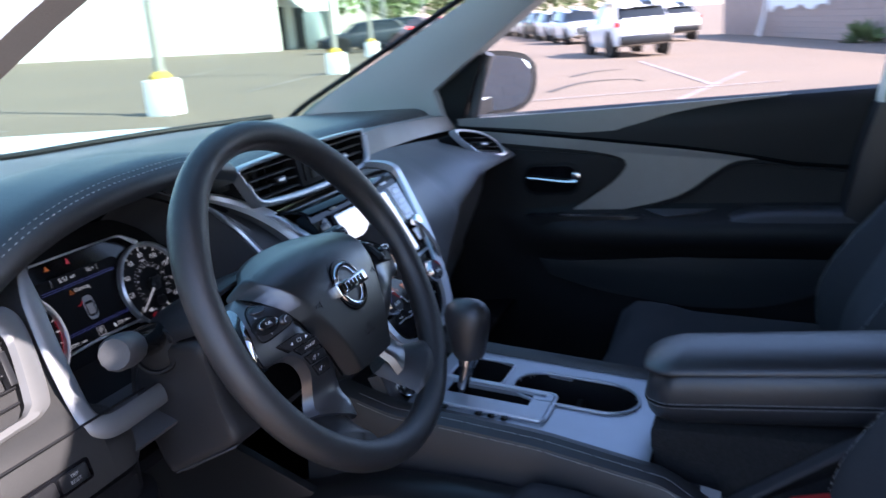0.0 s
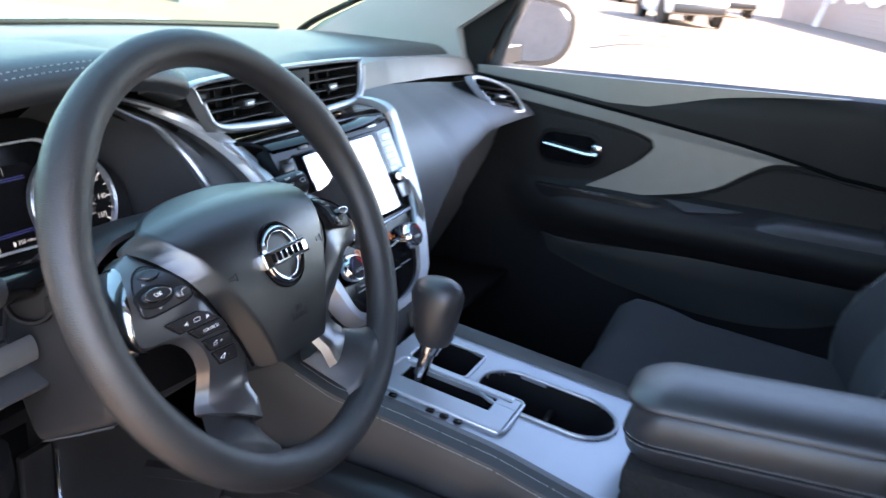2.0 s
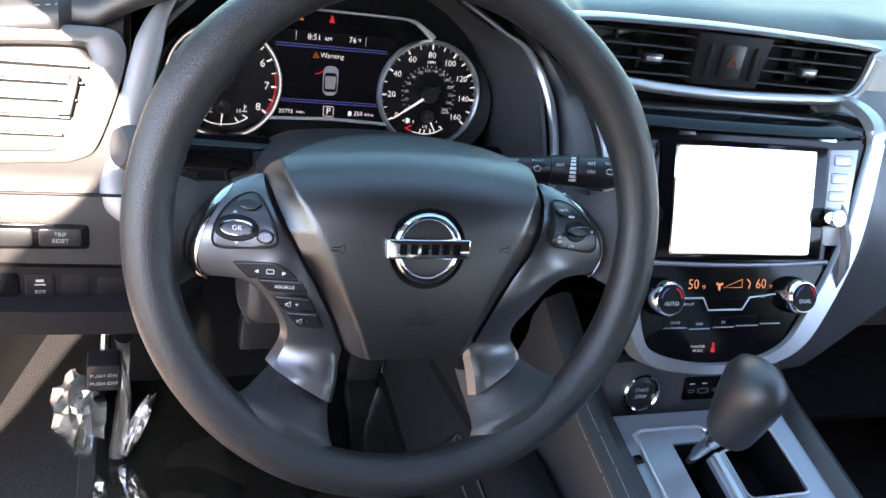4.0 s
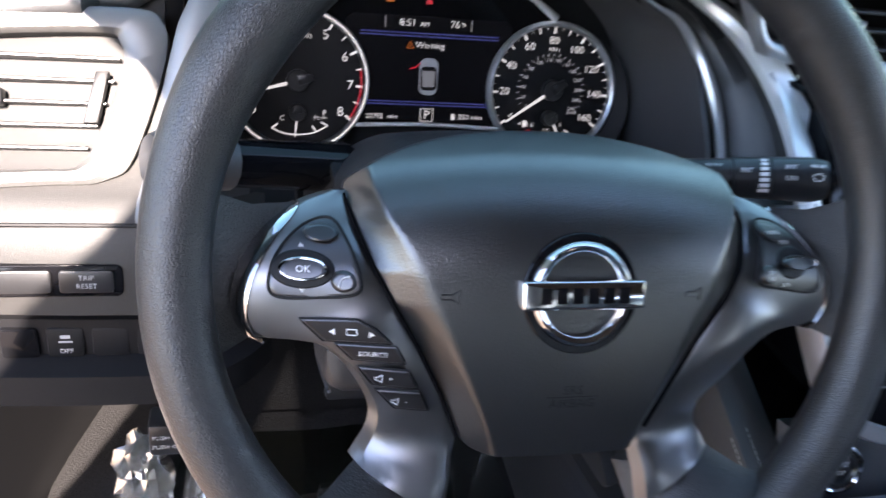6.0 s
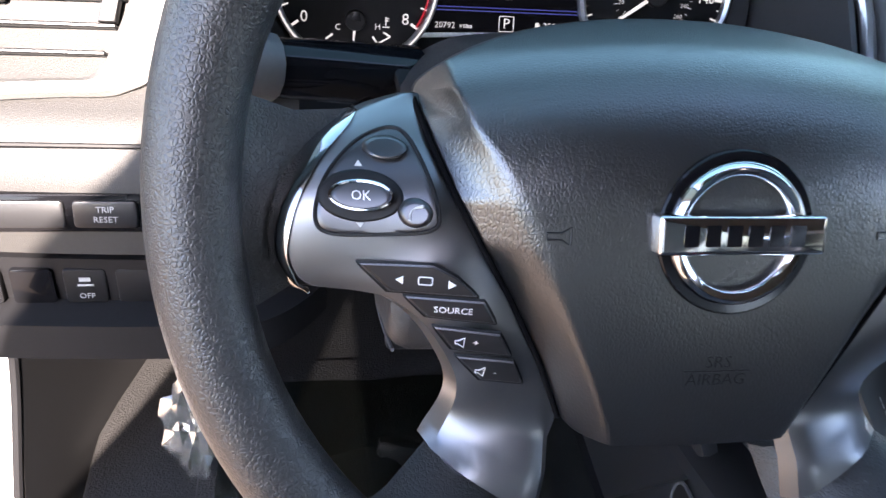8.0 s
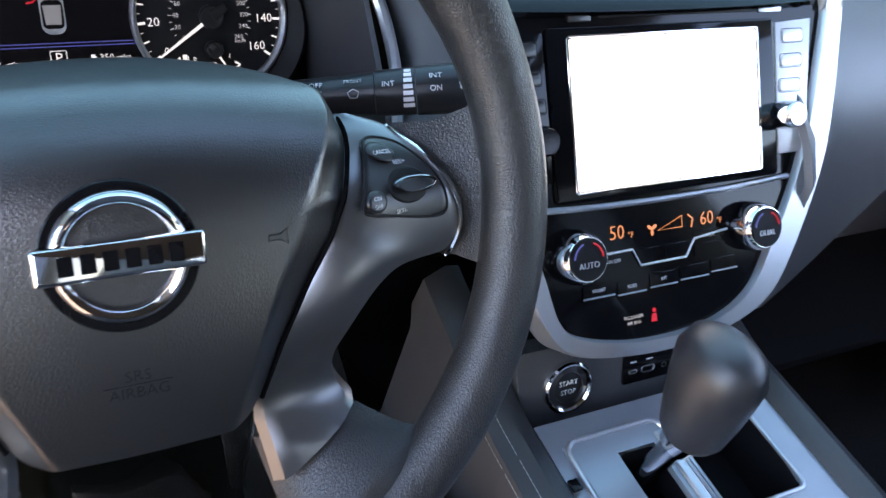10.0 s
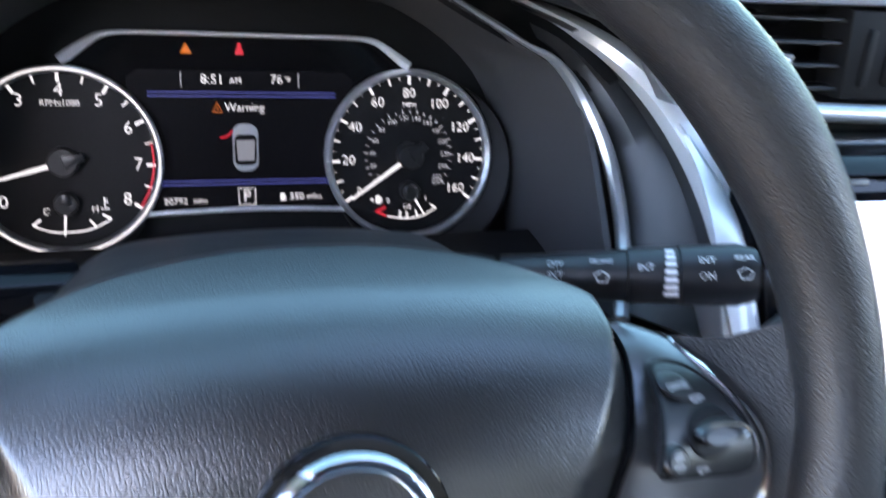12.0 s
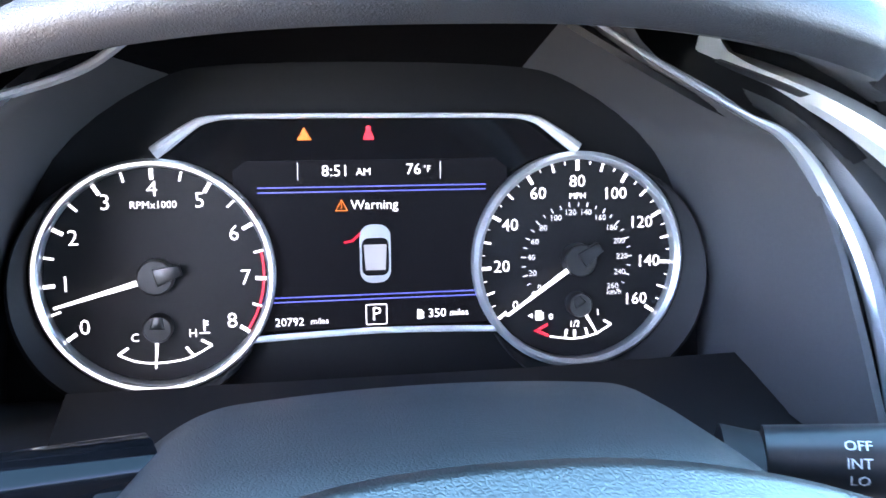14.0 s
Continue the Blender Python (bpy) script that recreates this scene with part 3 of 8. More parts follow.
def build_console():
    c = thing("center_console", "low centre console with silver top and stitched black sides", "console", (0, -0.1, 0.42))
    k = lambda y: 0.716 + 0.11 * (y + 0.15)
    # silver top plate with real openings, built as bands between them
    L = lambda y: -0.097 - 0.012 * max(0, -(y + 0.02)) / 0.25 - 0.018 * max(0, -(y + 0.14)) / 0.13
    R = lambda y: 0.105 + 0.004 * (y + 0.1)
    bm = bmesh.new()
    nx, ny = 46, 66
    grid = {}

    def hole(x, y):
        if -0.060 < x < -0.004 and -0.118 < y < 0.026:
            return True
        if 0.006 < x < 0.078 and -0.046 < y < 0.034:
            return True
        cy = min(max(y, -0.152 - 0.044), -0.152 + 0.044)
        return (x - 0.020) ** 2 + (y - cy) ** 2 < 0.0465 ** 2
    for j in range(ny + 1):
        y = 0.06 - 0.335 * j / ny
        for i in range(nx + 1):
            x = L(y) + (R(y) - L(y)) * i / nx
            grid[i, j] = (x, y, k(y))
    vs = {}
    for j in range(ny):
        for i in range(nx):
            q = [(i, j), (i + 1, j), (i + 1, j + 1), (i, j + 1)]
            cx = sum(grid[a][0] for a in q) / 4
            cy = sum(grid[a][1] for a in q) / 4
            if hole(cx, cy):
                continue
            bm.faces.new([vs.setdefault(a, bm.verts.new(grid[a])) if a not in vs else vs[a] for a in q])
    bmesh.ops.recalc_face_normals(bm, faces=bm.faces)
    bmesh.ops.solidify(bm, geom=list(bm.faces), thickness=0.004)
    part("top_plate", bm, SILVERC, c, "satin silver top plate")
    # cup holders
    def stadium(r, half, n=14):
        out = []
        for a0, cy in ((0, -0.152 + half), (180, -0.152 - half)):
            for i in range(n + 1):
                a = radians(a0 + 180 * i / n)
                out.append((0.020 + r * math.cos(a), cy + r * math.sin(a)))
        return out
    rim = [(x, y, k(y) + 0.002) for x, y in stadium(0.0465, 0.044)]
    part("cup_rim", sweep(rim, 0.0026, True, 8), SILVERC, c, "bright rim round the cup holders")
    o, i_ = stadium(0.0455, 0.044), stadium(0.040, 0.042)
    bm = loft([[(x, y, k(y)) for x, y in o], [(x, y, k(y) - 0.07) for x, y in i_], [(0.02 + (x - 0.02) * 0.8, -0.152 + (y + 0.152) * 0.9, k(y) - 0.075) for x, y in i_]], True, False)
    bm.faces.new(list(bm.verts)[-len(o):])
    part("cup_well", bm, DEEP, c, "black cup holder well")
    part("cup_divider", box(-0.018, 0.058, -0.157, -0.147, k(-0.15) - 0.07, k(-0.15) - 0.025, 0.004), DEEP, c)
    part("bin", loft([[(x, y, k(y) - z) for x, y in rrect(w, h, 0.005, 4, 0.042, -0.006)] for w, h, z in ((0.074, 0.082, 0.0), (0.068, 0.076, 0.05), (0.011, 0.011, 0.051))], True, False), DEEP, c, "black open bin beside the selector")
    part("bin_rim", sweep([(x, y, k(y) + 0.001) for x, y in rrect(0.074, 0.082, 0.008, 4, 0.042, -0.006)], 0.002, True, 8), SILVER, c)
    # padded sides
    for s, nm in ((-1, "left"), (1, "right")):
        rows = []
        for t in range(25):
            y = 0.20 - 0.56 * t / 24
            e = (L(y) if s < 0 else R(y))
            z = k(min(y, 0.07)) + 0.35 * max(0, y - 0.07)
            back = max(0, -(y + 0.30)) * 0.5
            if s < 0:
                rows.append([(e + 0.004, y, z - 0.012), (e - 0.002, y, z + 0.002 - back), (e - 0.014, y, z + 0.004 - back), (e - 0.032, y, z - 0.006 - back), (e - 0.040, y, z - 0.03 - back), (e - 0.038, y, z - 0.055), (-0.165, y, 0.58), (-0.165, y, 0.40)])
            else:
                rows.append([(e - 0.004, y, z - 0.012), (e + 0.002, y, z + 0.004), (e + 0.015, y, z + 0.012), (e + 0.028, y, z + 0.004), (e + 0.034, y, z - 0.02), (e + 0.036, y, z - 0.06), (0.16, y, 0.58), (0.16, y, 0.40)])
        part("side_pad", sheet(rows, 0.006), LEATHER, c, "black padded leatherette side")
    for off, dz in ((-0.024, 0.0012), (-0.034, -0.0095)):
        line = [(L(y) + off, y, k(min(y, 0.07)) + 0.35 * max(0, y - 0.07) + dz - max(0, -(y + 0.30)) * 0.5) for y in [0.12 - 0.46 * i / 50 for i in range(51)]]
        part("stitching", stitches(line), THREAD, c)
    # lower tunnel trim: a rounded rail over a flat side with a long pocket
    rows = []
    for i in range(25):
        y = 0.30 - 0.62 * i / 24
        top = along(((0.31, 0.610), (0.18, 0.641), (0.12, 0.660), (0.064, 0.670), (-0.05, 0.668), (-0.12, 0.662), (-0.33, 0.650)), y)
        rows.append([(-0.150, y, top - 0.004), (-0.172, y, top), (-0.190, y, top - 0.005), (-0.200, y, top - 0.016), (-0.200, y, top - 0.030), (-0.190, y, top - 0.038), (-0.186, y, top - 0.040), (-0.186, y, 0.50), (-0.186, y, 0.40)])
    part("tunnel_trim", sheet(rows, 0.006), PLASTIC, c, "black hard plastic tunnel side with a rounded rail")
    side = Matrix(((0, 0, -1, -0.1875), (-1, 0, 0, 0), (0, 1, 0, 0), (0, 0, 0, 1)))
    part("pocket", prism(rrect(0.235, 0.040, 0.018, 5, -0.075, 0.566), 0, 0.0015), DEEP, c, "dark pocket in the tunnel side", side)
    part("pocket_rim", sweep([(x, y, 0.0018) for x, y in rrect(0.238, 0.043, 0.019, 5, -0.075, 0.566)], 0.0018, True, 6), SLATE, c, "", side)
    part("front_side", prism([(-0.17, 0.640), (-0.185, 0.590), (-0.29, 0.42), (-0.52, 0.42), (-0.52, 0.74), (-0.30, 0.70)], 0, 0.014, 0.004), PLASTIC, c, "black side of the console in the footwell", Matrix(((0, 0, -1, -0.180), (-1, 0, 0, 0), (0, 1, 0, 0), (0, 0, 0, 1))))
    # box below the armrest
    part("box", box(-0.098, 0.095, -0.75, -0.272, 0.40, 0.735, 0.012), CARPET, c, "black storage box under the armrest")
    part("side_bar", loft([[(-0.128, y + 0.012, z - 0.012), (-0.104, y + 0.012, z - 0.012), (-0.104, y - 0.012, z + 0.012), (-0.128, y - 0.012, z + 0.012)] for y, z in ((-0.25, 0.578), (-0.322, 0.620), (-0.40, 0.673), (-0.482, 0.732), (-0.52, 0.756))]), SLATE, c, "slanting grey bar on the console side")
    part("side_carpet", prism([(0.30, 0.42), (0.30, 0.60), (0.54, 0.735), (0.75, 0.735), (0.75, 0.42)], 0, 0.012, 0.002), CARPET, c, "dark carpeted side", Matrix(((0, 0, -1, -0.104), (-1, 0, 0, 0), (0, 1, 0, 0), (0, 0, 0, 1))))
    return c


def build_armrest():
    a = thing("armrest", "black stitched leatherette armrest lid on the console box", "armrest", (0.015, -0.45, 0.724))

    def slab(z0, z1, front, grow, rr, crown):
        rows = []
        n = 22
        for i in range(n + 1):
            t = i / n
            b = rr * (1 - math.sqrt(max(0, 1 - abs(2 * t - 1) ** 2.6))) if not crown else rr * (1 - math.cos(t * math.pi / 2))
            out = rrect(0.120 + grow - 2 * b, 0.40 - 2 * b, max(0.012, 0.042 - 0.6 * b), 8, -0.026, front - 0.20)
            rows.append([(x, y, z0 + (z1 - z0) * (t if not crown else math.sin(t * math.pi / 2)) + 0.07 * (front - y) - 0.012 * max(0, 1 + (y - front) / 0.07) ** 2 * t) for x, y in out])
        return loft(rows)
    part("base_pad", slab(0.727, 0.804, -0.262, 0.0, 0.020, False), LEATHER, a, "padded lower half with a stitched seam")
    part("lid_pad", slab(0.799, 0.8205, -0.259, 0.002, 0.052, True), LEATHER, a, "thin padded lid with a rounded crown")
    out = rrect(0.1235, 0.4035, 0.043, 8, -0.026, -0.462)
    for dz in (0.761, 0.7555):
        line = [(x, y, dz + 0.07 * (-0.262 - y)) for x, y in out]
        part("stitching", stitches(line[8:] + line[:9]), THREAD, a)
    part("seam", sweep([(x, y, 0.7582 + 0.07 * (-0.262 - y)) for x, y in rrect(0.1215, 0.4015, 0.042, 8, -0.026, -0.462)], 0.0014, True, 6), DEEP, a)
    return a


def build_seat(name, label, cx, mirror):
    s = thing(name, label, "seat", (cx, -0.4, 0.40), "front seats")
    # cushion
    rows = []
    n = 26
    for i in range(n + 1):
        u = i / n
        x = -0.25 + 0.5 * u
        bol = 0.035 * (bump((abs(x) - 0.20) / 0.045)) - 0.05 * max(0, abs(x) - 0.21) / 0.04
        col = []
        for j in range(19):
            v = j / 18
            y = -0.07 - 0.50 * v
            z = 0.640 + bol - 0.035 * v - 0.09 * max(0, 1 - v / 0.10) ** 2 + 0.012 * math.sin(min(1, v * 3) * math.pi)
            col.append((cx + x, y - 0.01 * abs(x) / 0.25, z))
        rows.append([(cx + x * 0.97, -0.11, 0.47), (cx + x, -0.078, 0.52)] + col + [(cx + x, -0.575, 0.5)])
    part("cushion", sheet(rows, 0.012), FABRIC, s, "charcoal cloth seat cushion with raised bolsters")
    part("cushion_core", box(cx - 0.235, cx + 0.235, -0.56, -0.10, 0.46, 0.585, 0.03), FABRIC, s)
    # backrest, leaning back
    def back(x, z):
        t = max(0.0, (z - 0.58) / 0.52)
        y = -0.525 - 0.245 * t ** 1.6
        bol = 0.068 * bump((abs(x) - 0.205) / 0.055) * (0.46 + 0.56 * bump((z - 0.76) / 0.15))
        return y + bol + 0.012 * bump((z - 0.72) / 0.08)

    def half(z):
        t = (z - 0.58) / 0.52
        return 0.250 - 0.012 * t + 0.010 * bump((z - 0.76) / 0.10) - 0.010 * bump((z - 0.93) / 0.05) - 0.075 * max(0, (t - 0.72) / 0.28) ** 2.2

    rows = []
    zs = [0.56 + 0.53 * j / 30 for j in range(31)]
    for z in zs:
        h = half(z)
        ring_ = []
        for i in range(25):
            x = -h + 2 * h * i / 24
            r = 0.03 * math.sqrt(max(0.0, 1 - (1 - min(1, max(0, h - abs(x)) / 0.035)) ** 2))
            ring_.append((cx + x, back(x, z) - 0.03 + r, z))
        t = (z - 0.58) / 0.52
        for i in range(9):
            x = h - 2 * h * i / 8
            ring_.append((cx + x, -0.545 - 0.23 * t - 0.11 - 0.03 * (1 - (x / h) ** 2), z))
        rows.append(ring_)
    ztop = zs[-1]
    for f, dz in ((0.93, 0.012), (0.75, 0.02)):
        c0 = Vector((cx, sum(p[1] for p in rows[30]) / len(rows[30]), ztop))
        rows.append([tuple(c0 + Vector(((p[0] - c0.x) * f, (p[1] - c0.y) * f, dz))) for p in rows[30]])
    part("backrest", loft(rows), FABRIC, s, "charcoal cloth backrest with side bolsters")
    # lighter insert between the bolsters
    ins = []
    for z in [0.60 + 0.46 * j / 24 for j in range(25)]:
        w = 0.145 - 0.012 * bump((z - 0.78) / 0.10) + 0.012 * bump((z - 0.98) / 0.07)
        ins.append([(cx - w + 2 * w * i / 14, back(-w + 2 * w * i / 14, z) + 0.0012, z) for i in range(15)])
    part("insert", sheet(ins, 0.004), SUEDE, s, "slightly lighter suede-like backrest insert")
    for sx in (-1, 1):
        border = [(cx + sx * 0.1455 + sx * (0.012 * bump((z - 0.98) / 0.07) - 0.012 * bump((z - 0.78) / 0.10)), z) for z in [0.60 + 0.46 * j / 24 for j in range(25)]]
        part("seam", sweep([(x, back(x - cx, z) + 0.0008, z) for x, z in border], 0.0020, n=6), DEEP, s)
        for off in ((0.0,) if sx == mirror else (0.0, 0.008)):
            line = []
            for j in range(61):
                z = 0.60 + 0.47 * j / 60
                x = sx * (half(z) - 0.040 - off)
                line.append((cx + x, back(x, z) + 0.0015, z))
            part("stitching", stitches(line, 0.0048, 0.0034, 0.0004), THREAD, s)
    # seams sewn across the insert
    for z0, rise in ((0.74, 0.09), (0.93, -0.07)):
        line = [(cx + x, back(x, z0 + rise * abs(x) / 0.14) + 0.0022, z0 + rise * abs(x) / 0.14) for x in [-0.14 + 0.28 * i / 20 for i in range(21)]]
        part("seam", sweep(line, 0.0022, n=6), DEEP, s)
    # headrest on two posts
    rows = []
    for j in range(15):
        t = j / 14
        z = 1.148 + 0.20 * t
        b = 1 - 0.30 * abs(2 * t - 1) ** 4
        w, dd = 0.128 * b * (1 + 0.05 * t), 0.066 * b
        y = -0.785 - 0.04 * t
        rows.append([(cx + x, y + yy, z) for x, yy in rrect(2 * w, 2 * dd, dd * 0.8, 5)])
    h = part("headrest", loft(rows), FABRIC, s, "charcoal cloth headrest on chrome posts")
    for off in (0.07, 0.078):
        line = [(cx + mirror * off, -0.785 - 0.04 * t + 0.067 * (1 - 0.3 * abs(2 * t - 1) ** 4), 1.148 + 0.2 * t) for t in [i / 20 for i in range(21)]]
        part("stitching", stitches(line, 0.0058, 0.0044, 0.0006), THREAD, h)
    for x in (-0.06, 0.06):
        part("post", sweep([(cx + x, -0.785, 1.085), (cx + x, -0.805, 1.18)], 0.006, n=10, up=(0, 1, 0)), CHROME, s, "chrome headrest post")
        part("collar", lathe([(0.016, 0), (0.016, 0.005), (0.011, 0.008)], 16), PLASTIC, s, m=Matrix.Translation((cx + x, -0.788, 1.108)))
    return s


def build_passenger_door():
    d = thing("passenger_door", "closed black passenger door with taupe metallic trim, window open", "car door", (0.76, -0.15, 0.45))
    top = lambda y: 1.034 - 0.028 * (y - 0.26)
    # main inner skin: upper roll, waist, armrest shelf, lower panel
    rows = []
    for i in range(45):
        y = 0.275 - 0.90 * i / 44
        tz = top(y)
        arm = max(0, min(1, (0.16 - y) / 0.16)) ** 0.7
        prof = [(0.80, tz - 0.002), (0.778, tz), (0.757, tz - 0.006), (0.747, tz - 0.02), (0.742, tz - 0.06), (0.748, 0.93), (0.748, 0.86), (0.746, 0.83), (0.742 - 0.012 * arm, 0.813), (0.740 - 0.034 * arm, 0.806), (0.739 - 0.050 * arm, 0.797), (0.738 - 0.057 * arm, 0.783), (0.738 - 0.055 * arm, 0.765), (0.738 - 0.045 * arm, 0.748), (0.739 - 0.026 * arm, 0.73), (0.741 - 0.008 * arm, 0.712), (0.743, 0.69), (0.745, 0.62), (0.75, 0.5), (0.76, 0.40)]
        rows.append([(x, y, z) for x, z in prof])
    part("panel", sheet(rows, 0.01), DOORSKIN, d, "black moulded inner door panel")
    # taupe sweep: from the dash end down to the front of the armrest and back to a point
    def plate(name, outline, x, thick, material, label="", bev=0.003):
        bm = prism([(-y, z) for y, z in outline], 0, thick, bev)
        return part(name, bm, material, d, label, Matrix(((0, 0, -1, x), (-1, 0, 0, 0), (0, 1, 0, 0), (0, 0, 0, 1))))
    upper = smooth([(0.262, 1.008), (0.10, 0.990), (-0.10, 0.965), (-0.26, 0.944), (-0.382, 0.923)], 8) 
    lower = smooth([(-0.382, 0.923), (-0.335, 0.9185), (-0.292, 0.894), (-0.245, 0.860), (-0.19, 0.838), (-0.08, 0.815), (0.045, 0.798)], 8)
    inner = smooth([(0.045, 0.798), (-0.03, 0.842), (-0.085, 0.880), (-0.115, 0.915), (-0.108, 0.932), (-0.05, 0.948), (0.06, 0.962), (0.255, 0.985)], 8)
    crease = [(0.7395, y, z + 0.003) for y, z in upper] + [(0.741, -0.45, 0.9115), (0.742, -0.54, 0.903), (0.744, -0.61, 0.900)]
    part("crease", sweep(crease, 0.0038, n=8), GAPSHADE, d, "dark gap above the sweep")
    part("shoulder_edge", sweep(smooth([(0.744, 0.045, 0.795), (0.744, -0.08, 0.810), (0.744, -0.19, 0.832), (0.744, -0.245, 0.853), (0.744, -0.292, 0.886), (0.744, -0.335, 0.911), (0.7445, -0.40, 0.913), (0.7445, -0.50, 0.899), (0.7455, -0.60, 0.893)], 5), 0.0034, n=8), DOORSKIN, d)
    plate("trim_sweep", upper[:-1] + lower[:-1] + inner, 0.748, 0.012, TAUPE, "satin taupe metallic sweep along the door")
    # taupe wedge: light on the door top put into its colour and outline
    strip = smooth([(0.268, 1.031), (0.12, 1.034), (-0.05, 1.038), (-0.20, 1.043), (-0.44, 1.051)], 6) + smooth([(-0.44, 1.049), (-0.33, 1.040), (-0.22, 1.025), (-0.13, 1.002), (-0.05, 0.988), (0.10, 1.002), (0.265, 1.016)], 6)[1:]
    plate("lit_upper_trim", strip, 0.753, 0.010, TAUPE, "taupe wedge standing for the lit part of the upper trim under the window")
    # dark handle bowl with a chrome lever
    bowl = smooth([(0.235, 0.965), (0.10, 0.955), (-0.04, 0.94), (-0.10, 0.928), (-0.10, 0.905), (-0.06, 0.870), (0.0, 0.838), (0.08, 0.822), (0.16, 0.835), (0.21, 0.87), (0.235, 0.92)], 6, True)
    plate("handle_bowl", bowl, 0.746, 0.006, DOORSKIN, "black bowl round the door handle")
    rec = rrect(0.135, 0.072, 0.03, 6, -0.052, 0.889)
    plate("recess", [(-x, z) for x, z in rec], 0.7455, 0.009, DEEP, "", 0.002)
    plate("recess_floor", [(-x, z) for x, z in rrect(0.12, 0.058, 0.026, 6, -0.052, 0.889)], 0.7365, 0.001, PIANO, "", 0.0)
    lever = smooth([(0.103, 0.894), (0.06, 0.889), (0.02, 0.884), (-0.008, 0.884)], 6)
    part("lever", sweep([(0.728, y, z) for y, z in lever], [0.0035 + 0.0022 * i / (len(lever) - 1) for i in range(len(lever))], n=8), CHROME, d, "slim chrome door lever")
    part("lock", box(0.727, 0.737, -0.016, 0.004, 0.884, 0.905, 0.004), CHROME, d, "chrome lock catch")
    # switch panel on the armrest
    part("switch_panel", prism([(x, y) for x, y in smooth([(0.705, 0.08), (0.735, 0.10), (0.738, -0.12), (0.705, -0.14), (0.700, 0.0)], 5, True)], 0.79, 0.812, 0.004), PLASTIC, d, "black window switch panel")
    part("switch", box(0.708, 0.724, 0.005, 0.035, 0.808, 0.817, 0.003), PLASTIC, d)
    for y in (0.000, -0.018, -0.034):
        part("mark", box(0.712, 0.716, y - 0.004, y + 0.004, 0.8118, 0.8124), INKDIM, d)
    tri = [(0.736, -0.150, 0.8205), (0.736, -0.300, 0.8205), (0.722, -0.265, 0.8155), (0.704, -0.200, 0.8100)]
    part("grab_plate", loft([[(x + 0.004, y, z - 0.006) for x, y, z in tri], tri]), SLATE, d, "grey plate in the door pull")
    rows = []
    for i in range(15):
        t = i / 14
        y = -0.325 - 0.275 * t
        up = 0.013 * math.sin(math.pi * min(1.0, t * 4 + 0.05) / 2)
        rows.append([(0.744, y, 0.812), (0.738, y, 0.812 + up), (0.716, y, 0.808 + up), (0.698, y, 0.800 + up * 0.8), (0.690, y, 0.791), (0.744, y, 0.790)])
    part("elbow_pad", loft(rows), LEATHER, d, "padded black elbow rest")
    pocket = smooth([(0.09, 0.704), (0.02, 0.700), (-0.17, 0.709), (-0.353, 0.720), (-0.49, 0.730), (-0.548, 0.733)], 6) + smooth([(-0.548, 0.665), (-0.475, 0.628), (-0.375, 0.603), (-0.25, 0.600), (-0.14, 0.615), (-0.035, 0.635), (0.07, 0.668)], 6)
    plate("map_pocket", pocket, 0.746, 0.013, SOFT, "charcoal map pocket in the lower door", 0.004)
    part("pocket_seam", sweep(smooth([(0.740, 0.09, 0.708), (0.738, -0.17, 0.713), (0.736, -0.49, 0.735)], 8), 0.0025, n=6), DEEP, d)
    # outer skin and frame, glass lowered away
    part("outer_skin", sheet([[(0.80, y, 1.02), (0.88, y, 0.99), (0.93, y, 0.85), (0.935, y, 0.65), (0.89, y, 0.42)] for y in (0.45, 0.1, -0.3, -0.65)], 0.01), BODYWHITE, d, "pale outer door skin")
    return d


def build_rear_door():
    d = thing("rear_door", "black rear door trim behind the passenger seat", "car door", (0.76, -1.2, 0.45))
    rows = []
    for i in range(12):
        y = -0.76 - 1.0 * i / 11
        tz = 1.068 + 0.02 * i / 11
        rows.append([(0.81, y, tz), (0.765, y, tz), (0.745, y, tz - 0.02), (0.745, y, 0.93), (0.72, y, 0.80), (0.71, y, 0.76), (0.745, y, 0.7), (0.75, y, 0.42)])
    part("panel", sheet(rows, 0.01), SOFT, d, "black rear door panel")
    part("belt_ledge", sweep(smooth([(0.775, -0.76, 1.072), (0.775, -1.2, 1.086), (0.775, -1.76, 1.102)], 5), 0.026, n=10), FABRIC, d)
    g = part("window_glass", sheet([[(0.79, y, 1.08), (0.74, y, 1.25), (0.66, y, 1.46)] for y in (-0.78, -1.2, -1.75)], 0.004), PRIVACY, d, "dark tinted rear side window")
    g.visible_shadow = False
    return d


